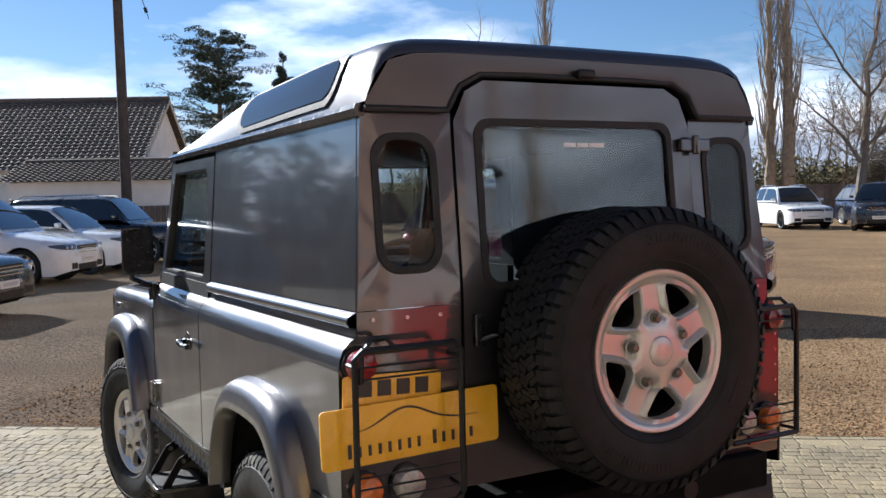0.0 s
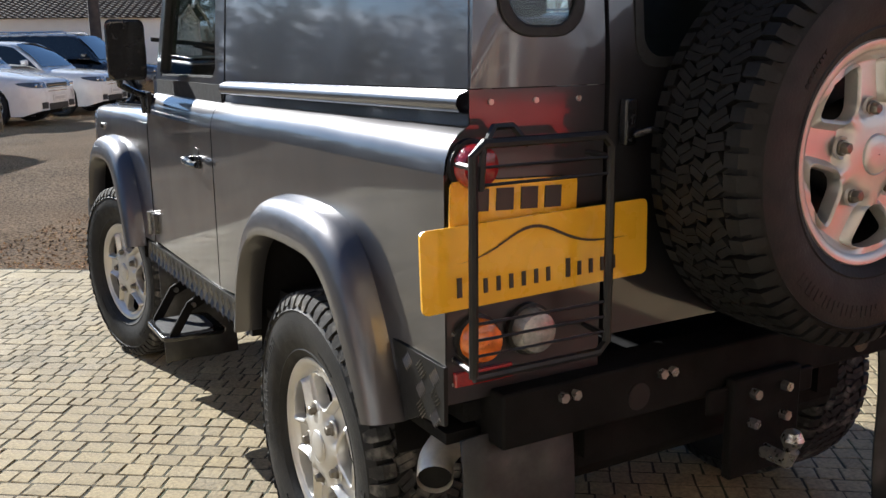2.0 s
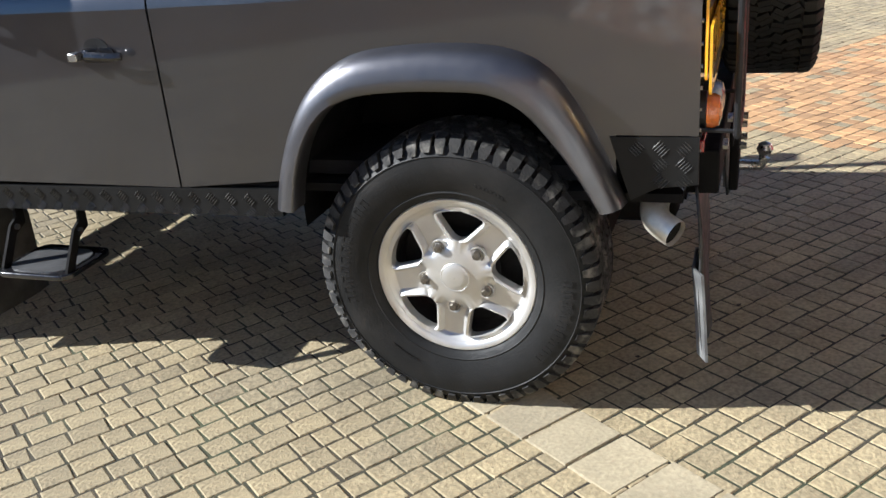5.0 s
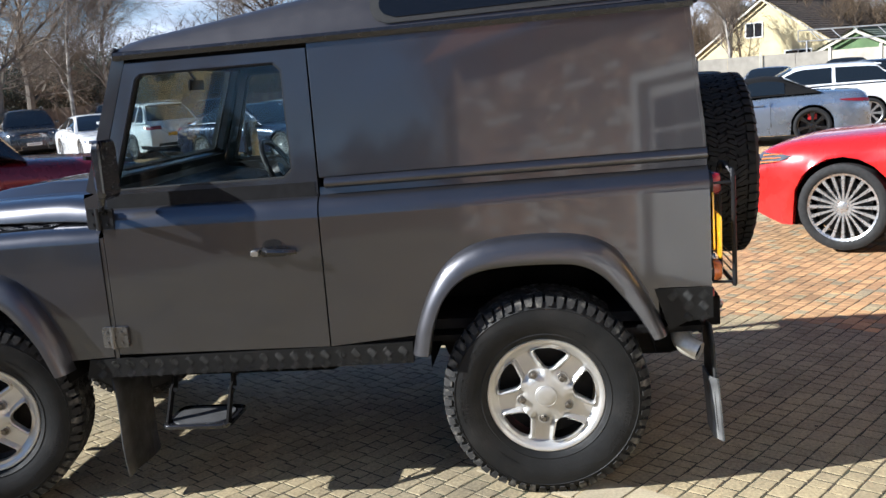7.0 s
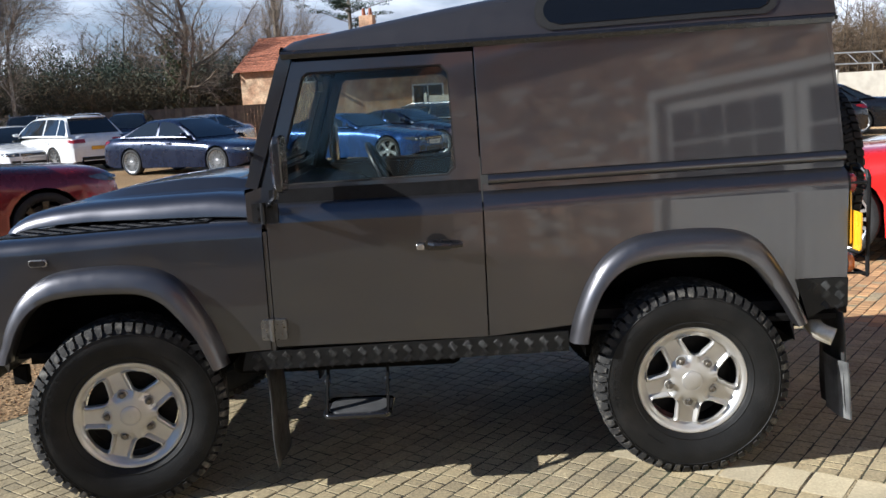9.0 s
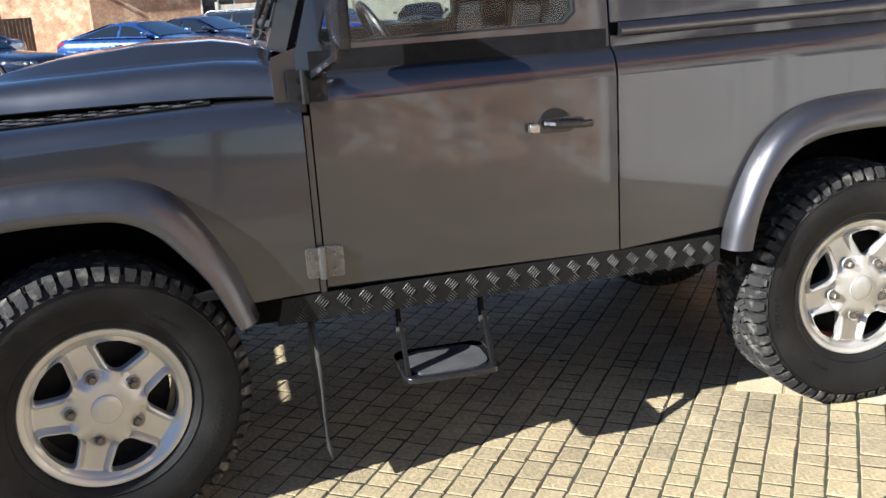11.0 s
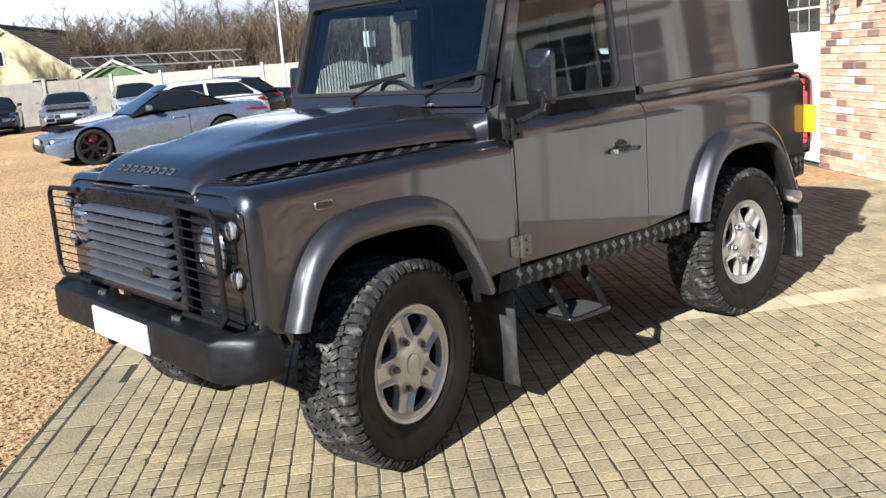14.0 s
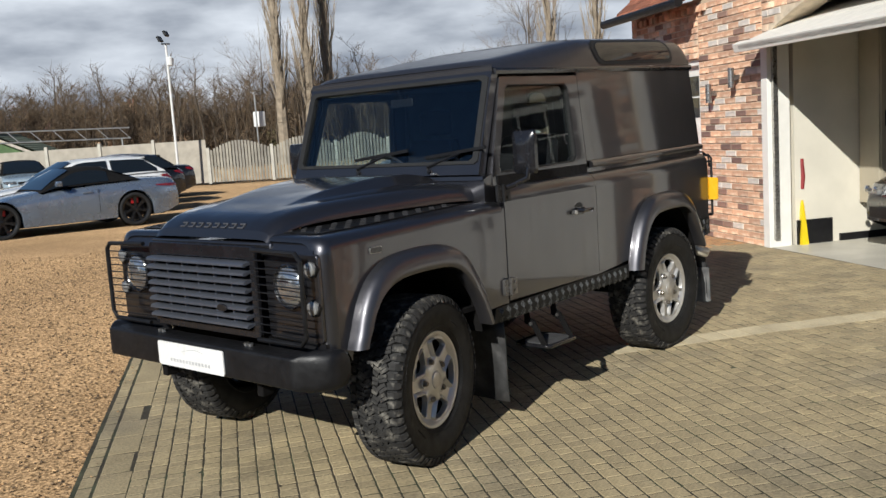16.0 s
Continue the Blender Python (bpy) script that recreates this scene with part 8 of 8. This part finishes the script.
def thicket(name, label, pts, depth, count, low, high, seed, mat):
    """Dense undergrowth: clumps of thin bare shoots fanning up from the ground."""
    rng = random.Random(seed)
    g = Geo()
    for k in range(count):
        p = along(pts, rng, depth)
        h = rng.uniform(low, high)
        for j in range(40):
            a, w = rng.uniform(0, 6.283), rng.uniform(0.05, 0.55)
            b = p + Vector((rng.gauss(0, 0.5), rng.gauss(0, 0.5), 0))
            m = b + Vector((math.cos(a) * w, math.sin(a) * w, 1)) * h * rng.uniform(0.4, 0.7)
            e = m + Vector((math.cos(a) * w + rng.gauss(0, 0.3), math.sin(a) * w + rng.gauss(0, 0.3), rng.uniform(0.2, 1))) * h * 0.4
            stick(g, b, m, 0.018, 0.012, 3)
            stick(g, m, e, 0.012, 0.004, 3)
            for i in range(2):
                c = m.lerp(e, rng.random())
                stick(g, c, c + Vector((rng.gauss(0, 0.4), rng.gauss(0, 0.4), rng.uniform(0, 0.5))), 0.007, 0.003, 3)
    tagged(part(name, g, mat, smooth=False, clean=False), label, "undergrowth", kind="stuff")


def hedge(name, label, pts, depth, low, high, count, seed, mat, leaf=0.2, per=240):
    rng = random.Random(seed)
    g = Geo()
    seg = [(Vector((*a, 0)), Vector((*b, 0))) for a, b in zip(pts, pts[1:])]
    tot = sum((b - a).length for a, b in seg)
    for k in range(count):
        t = rng.random() * tot
        for a, b in seg:
            if t <= (b - a).length:
                break
            t -= (b - a).length
        d = (b - a).normalized()
        p = a + d * t + Vector((-d.y, d.x, 0)) * rng.uniform(0, depth)
        h = rng.uniform(low, high)
        w = rng.uniform(0.9, 2.0)
        leaf_cloud(g, rng, p + Vector((0, 0, h * 0.5)), (w, w, h * 0.5), per, leaf)
    tagged(part(name, g, mat, smooth=False, clean=False), label, "hedge", kind="stuff")


tree("bare_tree", "large spreading bare tree with ivy on its trunk", (51.5, 17.2), 3, 15.5, spread=0.85, lift=0.03, r=0.42, kids=3)
g = Geo()
rng = random.Random(4)
for k in range(9):
    leaf_cloud(g, rng, Vector((51.5 + rng.gauss(0, 0.25), 17.2 + rng.gauss(0, 0.25), 1 + k * 0.62)), (0.6, 0.6, 0.6), 150, 0.12)
tagged(part("ivy", g, IVY, smooth=False, clean=False), "dark ivy climbing round the bare tree's trunk", "ivy", kind="stuff")
tree("birch_tree", "slender birch with pale trunk and hanging twigs", (35.5, 21.2), 12, 12.5, spread=0.75, lift=-0.02, r=0.14, bark=BIRCHBARK)
tree("birch_tree", "slender birch with pale trunk and bare twigs", (37.6, 20.6), 13, 13.0, spread=0.65, lift=-0.01, r=0.13, bark=BIRCHBARK)
tree("bare_tree", "old bare tree with leaning dark trunk by the fence", (30.8, 22.0), 14, 13.0, spread=0.8, lift=0.01, r=0.30)
tree("bare_tree", "tall bare tree behind the forecourt fence", (29.0, 51.0), 21, 15.0, spread=0.8, lift=0.02, r=0.3, segs=3)
tree("bare_tree", "bare tree with drooping outer branches by the fence", (36.5, 23.8), 31, 13.5, spread=0.9, lift=0.0, r=0.3)
tree("bare_tree", "bare tree beyond the white bungalow", (0.5, 60.0), 22, 10.0, spread=0.8, lift=0.01, r=0.2, segs=3)
tree("bare_tree", "pale multi-stemmed bare tree before the cream bungalow", (48.5, -9.8), 41, 8.5, spread=0.5, lift=0.05, r=0.14, bark=BIRCHBARK)
tree("bare_tree", "bare tree standing above the cream bungalow", (66.0, -12.0), 42, 12.5, spread=0.8, lift=0.02, r=0.25, segs=3)
tree("bare_tree", "bare birch among the woodland edge", (52.0, -38.0), 43, 11.0, spread=0.7, lift=0.02, r=0.18, segs=3)
tree("bare_tree", "bare tree rising beyond the roof of the garages", (33.0, -46.0), 44, 14.0, spread=0.7, lift=0.03, r=0.22, segs=3)
tree("blossom_tree", "small tree flushed with pink blossom", (60.0, -24.0), 45, 6.5, spread=0.8, lift=0.02, r=0.14, twig_mat=TWIGRED, segs=3)
tree("blossom_tree", "small reddish-pink tree in bud", (61.0, -31.0), 46, 6.0, spread=0.8, lift=0.02, r=0.14, twig_mat=TWIGRED, segs=3)
tree("bare_tree", "bare tree beside the red roofed house", (56.0, 12.5), 47, 13.0, spread=0.6, lift=0.04, r=0.22)
tree("bare_tree", "bare multi-stemmed tree beside the drive", (-15.0, 8.5), 48, 9.0, spread=0.6, lift=0.04, r=0.22, segs=3)
tree("bare_tree", "bare tree on the garden side of the drive", (-18.0, 2.5), 49, 9.5, spread=0.7, lift=0.03, r=0.24, segs=3)
poplar("tall bare poplar with several stems", (43.6, 36.6), 1, 19, 0.42)
poplar("tall bare poplar with several stems", (42.9, 37.4), 2, 18, 0.36)
poplar("tall narrow bare poplar", (38.5, 54.6), 3, 20, 0.35)
for k, (x, y, h) in enumerate(((42.7, -32.6, 21), (41.4, -33.9, 20), (42.2, -36.4, 22))):
    poplar("tall narrow bare poplar beyond the gates", (x, y), 10 + k, h, 0.38)
poplar("tall narrow bare poplar", (69.3, 14.2), 5, 20, 0.35)
poplar("tall narrow bare poplar beyond the garages", (30.0, -44.0), 6, 20, 0.3)
poplar("tall narrow bare poplar beyond the garages", (28.0, -46.5), 7, 19, 0.3)
conifer("spreading dark pine with flat layered boughs", (12.7, 50.3), 5, 11.0, 4.2, 13, True, 0.3)
conifer("dark pointed spruce with dense drooping boughs", (17.8, 54.0), 6, 10.8, 2.4, 13, False)
conifer("dark pointed spruce with dense drooping boughs", (21.0, 57.0), 7, 8.6, 2.0, 11, False)
conifer("dark pine among bare woodland", (66.0, 8.0), 8, 13.0, 3.6, 9, True, 0.3)
conifer("dark evergreen behind the bungalow", (72.0, -14.5), 9, 8.5, 2.6, 10, False)
woods("woodland", "brown bare woodland behind the forecourt", [(52, 34), (58, 20), (66, 12)], 16, 230, 4.4, 6.8, 51, WOODTWIG, 0.08)
woods("woodland", "brown bare woodland with taller trees beyond the fence", [(66, -8), (68, -22), (60, -34), (50, -44), (36, -54)][::-1], 14, 600, 3.8, 5.6, 52, WOODTWIG, 0.07)
woods("woodland", "brown bare woodland far behind the poplars", [(66, 30), (52, 46), (34, 60), (12, 70), (-16, 70)][::-1], 14, 240, 4.5, 7.0, 53, WOODTWIG)
thicket("undergrowth", "dense brown bare shoots below the woodland", [(61, -8), (62, -22), (54, -35), (44, -44)], 10, 210, 3.8, 5.6, 54, WOODTWIG)
thicket("undergrowth", "dark bare shoots in the scrub behind the fence", [(44, 33), (49, 22), (54, 11)], 8, 90, 2.6, 4.8, 55, WOODTWIG)
hedge("scrub_belt", "dark evergreen scrub and pines behind the fence", [(46, 32), (52, 22), (57, 12)], 9, 3.6, 6.2, 150, 61, NEEDLE, 0.075, 1100)
hedge("scrub_belt", "olive brown scrub behind the fence", [(44, 31), (48, 22), (53, 11)], 4, 2.6, 5.0, 80, 62, SCRUBDARK, 0.07, 900)
hedge("tree_belt", "dark evergreen trees along the far side of the drive", [(-46, 6), (-38, 24), (-26, 36), (-7, 45)], 6, 4.5, 8.0, 90, 66, NEEDLE, 0.30, 420)
hedge("scrub_belt", "dark scrub below the poplars", [(62, 40), (50, 48), (30, 62)], 8, 2.5, 5.0, 90, 63, SCRUB, 0.13, 420)
hedge("scrub_belt", "brown scrub at the foot of the woodland", [(58, -8), (60, -22), (52, -34), (42, -42)], 6, 1.4, 3.2, 80, 64, SCRUB, 0.07, 600)
hedge("scrub_belt", "dense brown leafless brush along the woodland", [(61, -6), (63, -22), (55, -36), (44, -46)], 9, 3.6, 6.0, 200, 65, BRUSH, 0.06, 800)
# low rise closing the distance all round
HILL = material("far_woodland", (0.075, 0.060, 0.040), rough=1.0, vary=0.4, scale=0.15, fine=0.4, fine_scale=1.5, bump=1.0, bump_scale=0.8)
rng = random.Random(71)
rows = [[], [], []]
for k in range(121):
    a = 2 * math.pi * k / 120
    h = 3.6 + 1.6 * math.sin(a * 5) + 1.2 * math.sin(a * 13 + 1) + rng.uniform(0, 1.2)
    for r_, z_, row in ((150, -0.1, rows[0]), (158, h * 0.8, rows[1]), (172, h * 1.25, rows[2])):
        row.append((r_ * math.cos(a), r_ * math.sin(a), z_))
tagged(part("backdrop", Geo().rows(rows), HILL), "far wooded rise along the horizon", "distant woods", kind="structure")

# ---- pieces of paving and brickwork ----
lay_paving()
lay_bricks()
scatter_debris()
